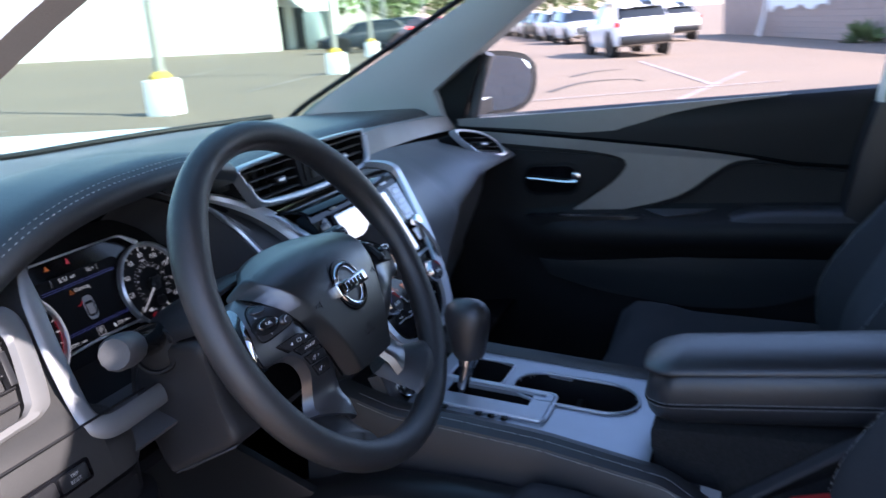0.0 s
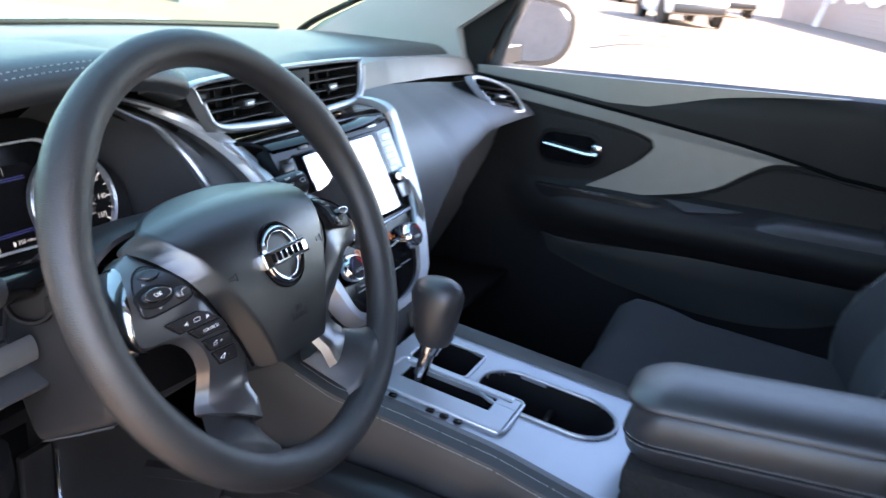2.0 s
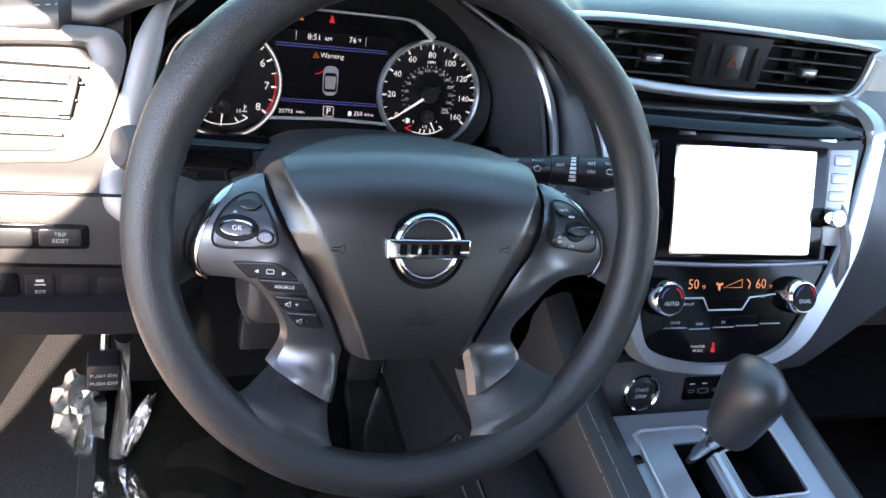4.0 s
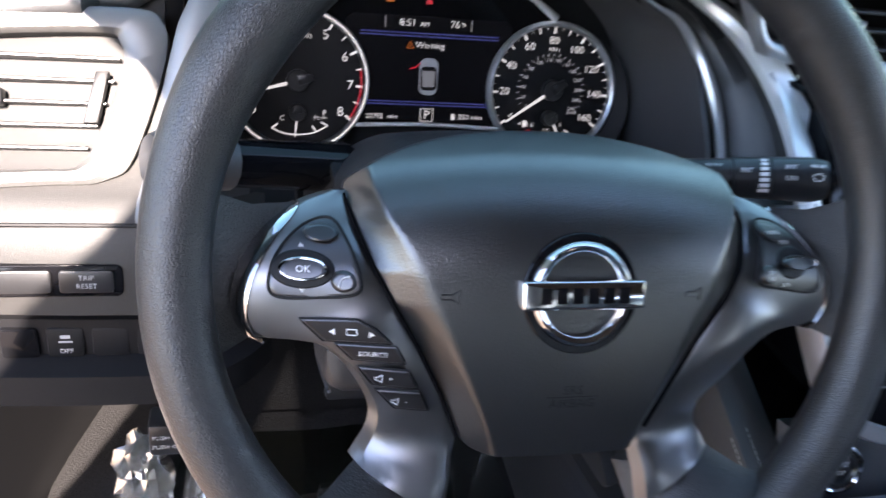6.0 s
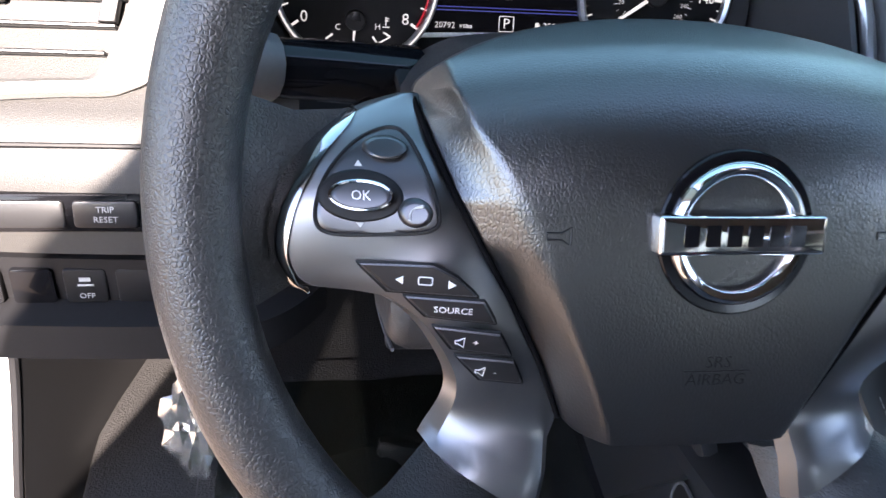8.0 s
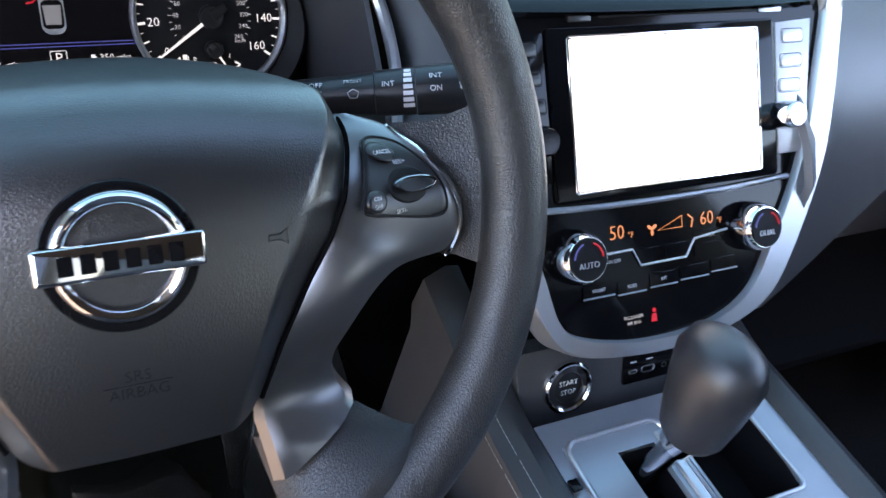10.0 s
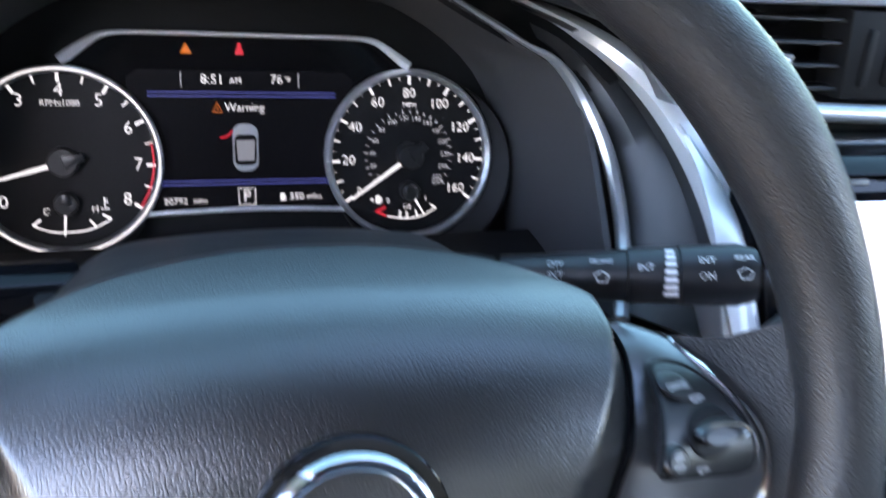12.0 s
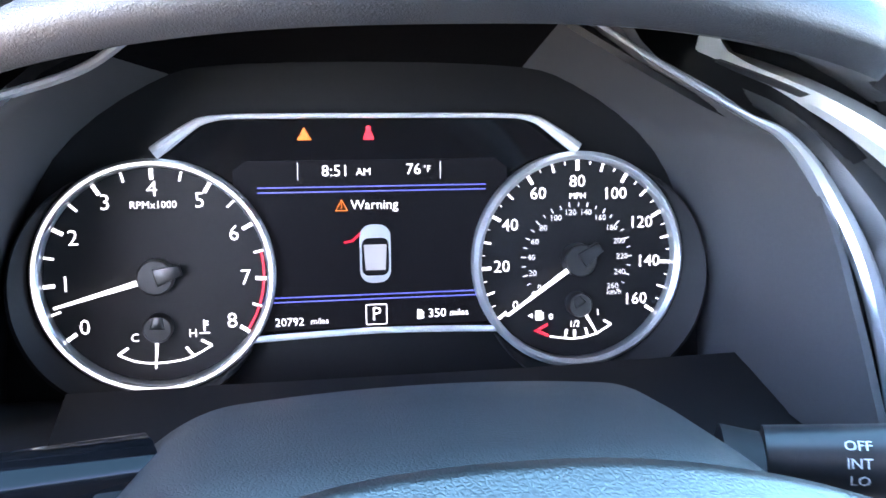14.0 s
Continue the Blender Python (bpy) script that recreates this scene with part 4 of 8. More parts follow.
def build_mirror():
    m = thing("door_mirror", "grey-rimmed passenger door mirror outside the window", "mirror", (0.98, 0.23, 1.09))
    out = smooth([(0.318, 1.155), (0.25, 1.170), (0.165, 1.155), (0.143, 1.12), (0.15, 1.06), (0.185, 1.022), (0.255, 1.008), (0.295, 1.03), (0.318, 1.09)], 6, True)
    # the mirror faces back along the car: its outline is laid into the turned plane
    n, c = Vector((-0.6, -0.8, 0.0)), Vector((0.99, 0.235, 1.09))
    u, v = Vector((0.8, -0.6, 0.0)), Vector((0, 0, 1))
    seat = Vector((-1.12, -0.36, 1.25))
    flat = []
    for y, z in out:
        d = Vector((0.988, y, z)) - seat
        q = seat + d * ((c - seat).dot(n) / d.dot(n)) - c
        flat.append((q.dot(u), q.dot(v)))
    T = Matrix(((u.x, v.x, n.x, c.x), (u.y, v.y, n.y, c.y), (u.z, v.z, n.z, c.z), (0, 0, 0, 1)))
    part("shell", prism(flat, -0.10, 0.0, 0.006, 3), DEEP, m, "satin grey mirror shell", T)
    part("glass", prism([(x * 0.84, z * 0.84) for x, z in flat], -0.001, 0.0025, 0.001), MIRROR, m, "mirror glass", T)
    part("foot", loft([[(x, y + a, z + b) for a, b in ((-0.02, -0.015), (0.03, -0.015), (0.03, 0.02), (-0.02, 0.02))] for x, y, z in ((0.80, 0.275, 1.035), (0.9, 0.28, 1.035), (1.01, 0.265, 1.04))]), PLASTIC, m, "black mirror foot")
    return m


def build_bonnet():
    rows = []
    for i in range(21):
        x = -0.72 + 1.44 * i / 20
        rows.append([(x, ws_y(x) + 0.10, 1.050 - 0.03 * (x / 0.7) ** 2), (x, ws_y(x) + 0.25, 1.090 - 0.04 * (x / 0.7) ** 2), (x, 1.5, 1.098 - 0.06 * (x / 0.7) ** 2), (x, 1.9, 0.95 - 0.07 * (x / 0.7) ** 2), (x, 2.05, 0.78)])
    b = thing("bonnet", "sunlit white bonnet ahead of the windscreen", "bonnet", (0, 1.4, 0.7))
    part("panel", sheet(rows, 0.01), BODYWHITE, b)
    part("cowl", sheet([[(x, ws_y(x) - 0.01, 1.045), (x, ws_y(x) + 0.06, 1.02), (x, ws_y(x) + 0.13, 0.985)] for x in [-0.72 + 1.44 * i / 20 for i in range(21)]], 0.008), DEEP, b, "black cowl under the windscreen")
    w = thing("windscreen", "clear raked windscreen above the black dashboard", "windscreen", (0, 0.5, 1.3))
    rows = []
    for i in range(17):
        s = i / 8 - 1
        x0, x1 = 0.76 * s, 0.60 * s
        rows.append([(x0 + (x1 - x0) * t, ws_y(x0) * (1 - t) + (0.10 - 0.12 * s * s) * t, 1.05 + 0.47 * t - 0.02 * s * s) for t in [j / 6 for j in range(7)]])
    g = part("glass", sheet(rows, 0.005), WINDSCREEN, w, "clear green-tinted glass")
    for sgn in (1, -1):
        edge = [(0.740, 0.712, 1.048), (0.730, 0.652, 1.086), (0.715, 0.472, 1.172), (0.680, 0.222, 1.289), (0.645, 0.012, 1.389), (0.610, -0.19, 1.478)]
        part("edge_band", sweep(smooth([(sgn * x, y, z) for x, y, z in edge], 5), 0.011, n=8, flat=0.6), DEEP, w, "black printed band along the pillar")
    part("edge_band", sweep([(x, ws_y(x) - 0.012, dash_z(x, ws_y(x)) + 0.006) for x in [-0.70 + 1.40 * i / 40 for i in range(41)]], 0.010, n=8, flat=0.7), DEEP, w, "black printed band above the dash")
    g.visible_shadow = False
    return b


def build_driver_door():
    d = thing("driver_door", "open black-lined driver door swung out from the car", "car door", (-0.86, 0.42, 0.45))
    M = Matrix.Translation((-0.86, 0.42, 0.0)) @ Matrix.Rotation(radians(-68), 4, "Z")
    inner = [[(x, -y, z) for x, z in ((0.02, 1.03), (0.05, 1.02), (0.055, 0.93), (0.05, 0.82), (0.10, 0.79), (0.10, 0.74), (0.05, 0.70), (0.045, 0.42))] for y in (0.0, 0.3, 0.6, 0.95)]
    part("panel", sheet(inner, 0.01), SOFT, d, "black inner door panel", M)
    part("outer_skin", sheet([[(x, -y, z) for x, z in ((0.02, 1.03), (-0.06, 0.98), (-0.09, 0.8), (-0.08, 0.6), (-0.02, 0.40))] for y in (0.0, 0.3, 0.6, 0.95)], 0.008), BODYWHITE, d, "white outer skin", M)
    part("window_frame", sweep(smooth([(0.02, -0.05, 1.03), (0.06, -0.45, 1.30), (0.12, -0.75, 1.44), (0.12, -0.93, 1.42), (0.02, -0.97, 1.03)], 5), 0.018, n=8), DEEP, d, "black window frame", M)
    return d


build_shell()
build_driver_door()
build_dashboard()
build_console()
build_armrest()
build_seat("passenger_seat", "charcoal cloth passenger seat with light double stitching", 0.385, -1).location += Vector((0, -0.018, -0.020))
build_seat("driver_seat", "charcoal cloth driver seat with light double stitching", -0.375, 1)
build_passenger_door()
build_rear_door()
build_mirror()
build_bonnet()


# ---- steering wheel ----
WHEEL = tilted((-0.3705, 0.0, 1.0), 26.7)


def hub_z(x, y):
    d = y + 0.006
    e = max(0.0, abs(x) - 0.1)
    across = 2.0 * min(abs(x), 0.1) ** 2 + 0.4 * e - 2.7 * e * e
    return 0.031 - across - (22 if d > 0 else 8) * d * d


def dome(outline, lift=0.0, depth=0.02, step=0.004, edge=0.003):
    """A cushion that follows the hub's curve inside an outline, with walls going back."""
    n = len(outline)
    cx = sum(p[0] for p in outline) / n
    cy = sum(p[1] for p in outline) / n
    rings = [[(x, y, hub_z(x, y) + lift - edge - depth) for x, y in outline], [(x, y, hub_z(x, y) + lift - edge) for x, y in outline]]
    size = max(max(abs(p[0] - cx), abs(p[1] - cy)) for p in outline)
    for f in [1 - edge * 0.4 / size, 1 - edge / size] + [1 - edge / size - (1 - edge / size) * i / 12 for i in range(1, 12)]:
        d = lift if f <= 1 - edge / size + 1e-9 else lift - edge * 0.35
        rings.append([(cx + (x - cx) * f, cy + (y - cy) * f, hub_z(cx + (x - cx) * f, cy + (y - cy) * f) + d) for x, y in outline])
    bm = loft(rings, True, False)
    bm.verts.ensure_lookup_table()
    last = list(bm.verts)[-n:]
    c = bm.verts.new((cx, cy, hub_z(cx, cy) + lift))
    for i in range(n):
        bm.faces.new((last[i], last[(i + 1) % n], c))
    bm.faces.new(list(bm.verts)[:n])
    return bm


SEAM_X = ((0.060, 0.0995), (0.0355, 0.0990), (0.027, 0.0977), (0.0197, 0.0955), (0.0100, 0.0916), (0.0015, 0.0880), (-0.013, 0.0803), (-0.031, 0.0695), (-0.055, 0.0570), (-0.081, 0.0460), (-0.12, 0.030))
SEAM_Z = ((0.060, -0.066), (0.0355, -0.030), (0.027, -0.014), (0.0197, -0.006), (0.0100, 0.002), (0.0015, 0.0075), (-0.013, 0.0095), (-0.031, 0.0060), (-0.055, 0.0025), (-0.081, -0.0040), (-0.12, -0.012))
CREASE = ((0.060, 0.090), (0.037, 0.0885), (0.024, 0.0830), (0.016, 0.0780), (0.006, 0.0728), (-0.006, 0.0670), (-0.0175, 0.0615), (-0.031, 0.0550), (-0.050, 0.0465), (-0.070, 0.0380), (-0.12, 0.020))


def seam_depth(y):
    return along(SEAM_Z, y)


def panel_base(x, y):
    z = hub_z(x, y) + 0.002
    if y < -0.06:
        k = min(1, (-0.06 - y) / 0.04)
        z = z * (1 - k) - 0.006 * k
    return z


def cover_z(x, y):
    """Height of the airbag cover over the wheel's plane."""
    x = abs(x)
    def face_at(xx):
        z = 0.0245 - 1.1 * xx * xx - (2.0 if y < -0.006 else 0.6) * (y + 0.006) ** 2
        t = (y + 0.8 * xx * xx - 0.002) / 0.056
        if t > 0:
            z -= 0.052 * (1 - math.sqrt(1 - min(t, 0.94) ** 2)) + max(0.0, t - 0.94) * 0.143
        return z
    face = face_at(x)
    c, e = along(CREASE, y), along(SEAM_X, y)
    side = face_at(c) + (x - c) / (e - c) * (seam_depth(y) - face_at(c))
    k = 0.0022
    h = max(0.0, k - abs(face - side)) / k
    return min(face, side) - h * h * k * 0.25


def build_wheel():
    w = thing("steering_wheel", "black grained steering wheel with satin grey spokes and button pads", "steering wheel", tuple(WHEEL.translation))
    P = lambda name, bm, m, parent=w, label="": part(name, bm, m, parent, label, WHEEL)
    # rim, thicker at the thumb rests
    path = [(0.1715 * math.cos(a), 0.1715 * math.sin(a), 0.0) for a in (2 * math.pi * i / 120 for i in range(120))]
    rad = []
    for i in range(120):
        a = 360 * i / 120
        rad.append(0.0152 + 0.0022 * (bump((a - 35) / 14) + bump((a - 145) / 14)))
    rim = sweep(path, rad, True, 20, 1.0, (0, 0, 1))
    P("rim", rim, RUBBER, w, "thick black grained rim")
    # horizontal and lower spokes in rim material
    for s in (-1, 1):
        rows = []
        for x, y0, y1, z, th in ((0.170, -0.056, 0.050, -0.004, 0.010), (0.162, -0.046, 0.040, -0.005, 0.010), (0.154, -0.038, 0.033, -0.009, 0.010), (0.14, -0.031, 0.028, -0.017, 0.012), (0.09, -0.03, 0.03, -0.036, 0.018)):
            rows.append([(s * x, y1, z), (s * x, (y0 + y1) / 2 + 0.01, z + th * 0.5), (s * x, y0, z), (s * x, y0 + 0.004, z - th), (s * x, y1 - 0.004, z - th)])
        P("spoke", loft(rows), RUBBER, w)
        # rubber foot of the spoke, widening into the rim
        rows = []
        lo = smooth([(0.0780, -0.0900), (0.0900, -0.0945), (0.1000, -0.1005), (0.1100, -0.1060), (0.1220, -0.1080), (0.1330, -0.1050)], 4)
        li = smooth([(0.0480, -0.1080), (0.0500, -0.1200), (0.0520, -0.1310), (0.0525, -0.1410), (0.0500, -0.1510), (0.0450, -0.1640)], 4)
        for k, ((xo, yo), (xi, yi)) in enumerate(zip(lo, li)):
            t = k / (len(lo) - 1)
            base = -0.038 + 0.032 * min(1.0, t * 1.5)
            top = [(s * (xo + (xi - xo) * j / 10), yo + (yi - yo) * j / 10, base + 0.0155 * math.sin(math.pi * j / 10) ** 0.55) for j in range(11)]
            rows.append(top + [(x, y, base - 0.008 * math.sin(math.pi * j / 10)) for j, (x, y, z) in list(enumerate(top))[9:0:-1]])
        P("lower_spoke", loft(rows), RUBBER, w)
    # airbag cover: flat face, side facets falling away from a crease, a top that runs far back
    half = [(0.0, 0.0645), (0.03, 0.0630), (0.06, 0.0575), (0.083, 0.0490), (0.0945, 0.0415), (0.0985, 0.0350), (0.0970, 0.0270), (0.0950, 0.0197), (0.0910, 0.0100), (0.0873, 0.0015), (0.0797, -0.0130), (0.0690, -0.0310), (0.0565, -0.0550), (0.0480, -0.0730), (0.0440, -0.0810), (0.0370, -0.0842), (0.018, -0.0848)]
    out = smooth(half + [(0.0, -0.0850)] + [(-x, y) for x, y in half[:0:-1]], 7, True)
    cy = -0.010
    fs = [1 - 0.97 * (i / 90) ** 1.25 for i in range(91)]
    rings = [[(x, y, cover_z(x, y) - (0.007 if y > 0.02 else 0.024)) for x, y in out], [(x, y, cover_z(x, y) - 0.0035) for x, y in out], [(x * 0.997, cy + (y - cy) * 0.997, cover_z(x, y) - 0.0012) for x, y in out]]
    rings += [[(x * f * 0.992, cy + (y - cy) * f * 0.992, cover_z(x * f, cy + (y - cy) * f)) for x, y in out] for f in fs]
    cover = P("airbag_cover", loft(rings), PADM, w, "domed black airbag cover")
    for s in (-1, 1):
        gap = [(s * (along(SEAM_X, y) + 0.0002), y, seam_depth(y) + 0.0004) for y in [0.034 - 0.112 * i / 40 for i in range(41)]]
        P("cover_gap", sweep(gap, 0.0011, n=8), GAPSHADE, cover, "dark gap round the cover")
    # satin grey panels: button pad and the arm down to the lower spoke
    for s in (-1, 1):
        # skin in strips between outer and inner edges
        o = [(0.1035, 0.0345), (0.120, 0.029), (0.135, 0.017), (0.1435, 0.002), (0.147, -0.012), (0.1455, -0.025), (0.139, -0.0305), (0.124, -0.0312), (0.112, -0.0330), (0.101, -0.041), (0.092, -0.054), (0.0860, -0.068), (0.0868, -0.080), (0.0945, -0.0925)]
        i_ = [(0.0998, 0.0345), (0.0985, 0.0270), (0.0968, 0.0205), (0.0945, 0.0150), (0.0920, 0.0095), (0.0888, 0.0020), (0.0850, -0.0055), (0.0808, -0.0135), (0.0755, -0.0230), (0.0690, -0.0340), (0.0620, -0.0470), (0.0555, -0.0600), (0.0455, -0.0840), (0.0503, -0.1205)]
        i_ = [(x - (0.005 if y > -0.08 else 0.0), y) for x, y in i_]
        o, i_ = smooth(o, 4), smooth(i_, 4)
        rows = []
        for (xo, yo), (xi, yi) in zip(o, i_):
            row = []
            for j in range(13):
                t = j / 12
                x, y = xo + (xi - xo) * t, yo + (yi - yo) * t
                z = hub_z(x, y) + 0.002
                if y < -0.06:
                    k = min(1, (-0.06 - y) / 0.04)
                    z = z * (1 - k) + (0.004 * math.sin(math.pi * t) - 0.006 - 0.008 * (1 - t)) * k
                if yi > -0.085:
                    z -= max(0.0, panel_base(xi, yi) - seam_depth(yi) + 0.002) * max(0.0, (t - 0.25) / 0.75) ** 1.8
                z -= 0.010 * max(0, 1 - t / 0.10) ** 2 + (0.002 if y > -0.085 else 0.008) * max(0, 1 - (1 - t) / (0.03 if y > -0.085 else 0.14)) ** 2
                row.append((s * x, y, z))
            rows.append(row)
        panel = P("spoke_panel", sheet(rows, 0.006), GUNMETAL, w, "satin grey spoke panel")
        # chrome blade along the outer edge
        rows = []
        edge = smooth([(0.1185, 0.0295), (0.1235, 0.0270), (0.1340, 0.0180), (0.1425, 0.0050), (0.1466, -0.0090), (0.1462, -0.0210), (0.1405, -0.0300), (0.1345, -0.0320)], 5)
        for k, (x, y) in enumerate(edge):
            wd = 0.0006 + 0.0062 * math.sin(math.pi * min(1.0, k / (len(edge) - 1)) ** 0.9) ** 0.8
            a, b = edge[max(0, k - 1)], edge[min(len(edge) - 1, k + 1)]
            d = Vector((b[0] - a[0], b[1] - a[1])).normalized()
            nx, ny = (d.y, -d.x)
            if nx > 0:
                nx, ny = -nx, -ny
            rows.append([(s * (x + 0.0012 + nx * wd * q), y + ny * wd * q, hub_z(x + nx * wd * q, y + ny * wd * q) + 0.0030 - 0.0065 * (1 - q) ** 2.2) for q in (-0.12, 0.0, 0.2, 0.45, 0.75, 1.0)])
        P("chrome_strip", sheet(rows, 0.0012), DARKCHROME, panel, "smoked chrome edge blade")
        # button island
        if s < 0:
            isl = smooth([(-0.1065, 0.0230), (-0.1005, 0.0150), (-0.0955, -0.0010), (-0.0975, -0.0075), (-0.112, -0.0095), (-0.128, -0.0100), (-0.1330, -0.0060), (-0.1315, 0.004), (-0.1260, 0.0130), (-0.117, 0.0205)], 5, True)
        else:
            isl = smooth([(0.1035, 0.0232), (0.117, 0.0215), (0.1275, 0.0125), (0.1345, 0.001), (0.1350, -0.0095), (0.128, -0.0115), (0.110, -0.0085), (0.0945, -0.0055), (0.0935, -0.001), (0.099, 0.012)], 5, True)
        pad = P("button_pad", dome(isl, 0.0036, 0.004, edge=0.0008), PLASTIC if s > 0 else SMOKE, panel, "dark button pad")
        P("pad_groove", sweep([(x, y, hub_z(x, y) + 0.0031) for x, y in isl], 0.0008, True, 6), DEEP, panel)
        if s < 0:
            bt = ((-0.1110, 0.0172, 0.0072, 0.0036, 0), (-0.1025, -0.0022, 0.0052, 0.0046, 0))
            P("ok_ring", dome(ellipse(0.0136, 0.0082, 28, -0.1192, 0.0022), 0.0046, 0.004, edge=0.0012), DEEP, pad)
            P("ok_button", dome(ellipse(0.0095, 0.0042, 28, -0.1192, 0.0028), 0.0080, 0.006, edge=0.0012), SMOKE, pad, "silver oval rocker button")
            P("ok_edge", sweep([(x, y, hub_z(x, y) + 0.0074) for x, y in ellipse(0.0096, 0.0043, 28, -0.1192, 0.0028)], 0.0006, True, 6), DARKCHROME, pad, "thin chrome edge")
            P("ok_mark", dome_text("OK", 0.0042, -0.1192, 0.0028, 0.0083), INK, pad)
            P("mark", dome([(-0.1208, 0.0112), (-0.1182, 0.0112), (-0.1195, 0.0131)], 0.0040, 0.001, edge=0.0001), INKDIM, pad)
            P("mark", dome([(-0.1205, -0.0060), (-0.1192, -0.0077), (-0.1179, -0.0060)][::-1], 0.0040, 0.001, edge=0.0001), INKDIM, pad)
            P("phone_mark", sweep([(x, y, hub_z(x, y) + 0.0066) for x, y in smooth([(-0.1045, -0.0042), (-0.1040, -0.0018), (-0.1025, -0.0003), (-0.1002, 0.0002)], 3)], [0.0007, 0.0005, 0.0004, 0.0003, 0.0003, 0.0003, 0.0004, 0.0005, 0.0006, 0.0007], n=5), INKDIM, pad)
        else:
            bt = ((0.1080, 0.0178, 0.0068, 0.0038, -14), (0.0990, -0.0012, 0.0052, 0.0046, 0))
            P("set_ring", dome(ellipse(0.0105, 0.0078, 28, 0.1168, 0.0035), 0.0046, 0.004, edge=0.0012), DEEP, pad)
            P("set_lever", dome(ellipse(0.0098, 0.0032, 28, 0.1185, 0.0040), 0.0095, 0.008, edge=0.0012), PLASTIC, pad, "black toggle lever")
            P("set_edge", sweep([(0.1185 + 0.0092 * math.cos(t), 0.0040 - 0.003 * math.sin(t), hub_z(0.1185, 0.004) + 0.0088) for t in [math.pi * i / 12 for i in range(24)]], 0.0006, True, 6), DARKCHROME, pad)
            for tx, x, y, sz in (("CANCEL", 0.108, 0.0178, 0.0024), ("RES/+", 0.1155, 0.0130, 0.0026), ("SET/-", 0.1115, -0.0068, 0.0026), ("ON", 0.0990, 0.0003, 0.0024), ("OFF", 0.0990, -0.0028, 0.0024)):
                P("mark", dome_text(tx, sz, x, y, 0.0066 if tx in ("CANCEL", "ON", "OFF") else 0.0040), INK, pad)
        for x, y, a, b, tn in bt:
            P("button", dome(ellipse(a, b, 24, x, y, tn), 0.0064, 0.004, edge=0.0016), SMOKE if s < 0 else PLASTIC, pad, "small oval button")
        if s < 0:
            rowsb = (((-0.1195, -0.0196), (-0.0965, -0.0190), (-0.0890, -0.0225), (-0.0822, -0.0285), (-0.1100, -0.0285)),
                     ((-0.1045, -0.0303), (-0.0800, -0.0305), (-0.0755, -0.0380), (-0.0975, -0.0370)),
                     ((-0.0945, -0.0412), (-0.0735, -0.0425), (-0.0685, -0.0510), (-0.0880, -0.0495)),
                     ((-0.0858, -0.0530), (-0.0672, -0.0538), (-0.0618, -0.0640), (-0.0765, -0.0632)))
            for q in rowsb:
                c0 = (sum(p[0] for p in q) / len(q), sum(p[1] for p in q) / len(q))
                q2 = [(c0[0] + (x - c0[0]) * 0.97, c0[1] + (y - c0[1]) * 0.97) for x, y in q]
                fine = []
                for a, b in zip(q2, q2[1:] + q2[:1]):
                    fine += [(a[0] + (b[0] - a[0]) * t / 5, a[1] + (b[1] - a[1]) * t / 5) for t in range(5)]
                P("button", dome(fine, 0.0046, 0.006, edge=0.0009), PLASTIC, panel, "flat black button")
                P("button_edge", sweep([(x, y, hub_z(x, y) + 0.0040) for x, y in fine], 0.00035, True, 5), SMOKE, panel)
                rim_ = [(c0[0] + (x - c0[0]) * 1.06, c0[1] + (y - c0[1]) * 1.10) for x, y in fine]
                P("button_gap", sweep([(x, y, hub_z(x, y) + 0.0022) for x, y in rim_], 0.0007, True, 5), DEEP, panel)
            P("mark", dome_text("SOURCE", 0.0032, -0.0895, -0.0340, 0.0051), INK, panel)
            P("mark", dome([(-0.1080, -0.0242), (-0.1056, -0.0228), (-0.1056, -0.0256)], 0.0051, 0.0004, edge=0.0001), INK, panel)
            P("mark", dome([(-0.0893, -0.0248), (-0.0917, -0.0234), (-0.0917, -0.0262)][::-1], 0.0051, 0.0004, edge=0.0001), INK, panel)
            P("mark", sweep([(x, y, hub_z(x, y) + 0.0051) for x, y in rrect(0.0042, 0.0026, 0.0004, 2, -0.0988, -0.0240)], 0.00022, True, 5), INK, panel)
            for bx, by, sign in ((-0.0845, -0.0462, "+"), (-0.0760, -0.0588, "-")):
                P("mark", sweep([(x, y, hub_z(x, y) + 0.0051) for x, y in ((bx - 0.003, by - 0.0007), (bx - 0.002, by - 0.0007), (bx - 0.0002, by - 0.002), (bx - 0.0002, by + 0.002), (bx - 0.002, by + 0.0007), (bx - 0.003, by + 0.0007))], 0.00022, True, 5), INK, panel)
                P("mark", dome_text(sign, 0.004, bx + 0.0035, by, 0.0051), INK, panel)
    # emblem as plain shapes: a ring and a crossbar with dark blocks
    seat = Matrix.Translation((0, -0.0070, 0.0242))
    E = lambda name, bm, m, label="": part(name, bm, m, cover, label, WHEEL @ seat)
    E("emblem_well", ring(0.0268, 0.0180, -0.003, 0.0008, 56, 0.0006), PIANO, "gloss black ring behind the emblem")
    E("emblem", lathe([(0.0178, -0.001), (0.0182, 0.0022), (0.0196, 0.0036), (0.0214, 0.0040), (0.0228, 0.0030), (0.0236, 0.0008), (0.0236, -0.001)], 72), CHROME, "chrome ring of the emblem")
    E("emblem_bar", prism(rrect(0.0568, 0.0128, 0.0012, 3), -0.002, 0.0060, 0.0016, 3), CHROME, "chrome crossbar")
    for i in range(6):
        cx = -0.0180 + 0.0072 * i
        E("emblem_inlay", prism(rrect(0.0050, 0.0068, 0.0004, 2, cx, 0), 0.0020, 0.0063), PIANO)
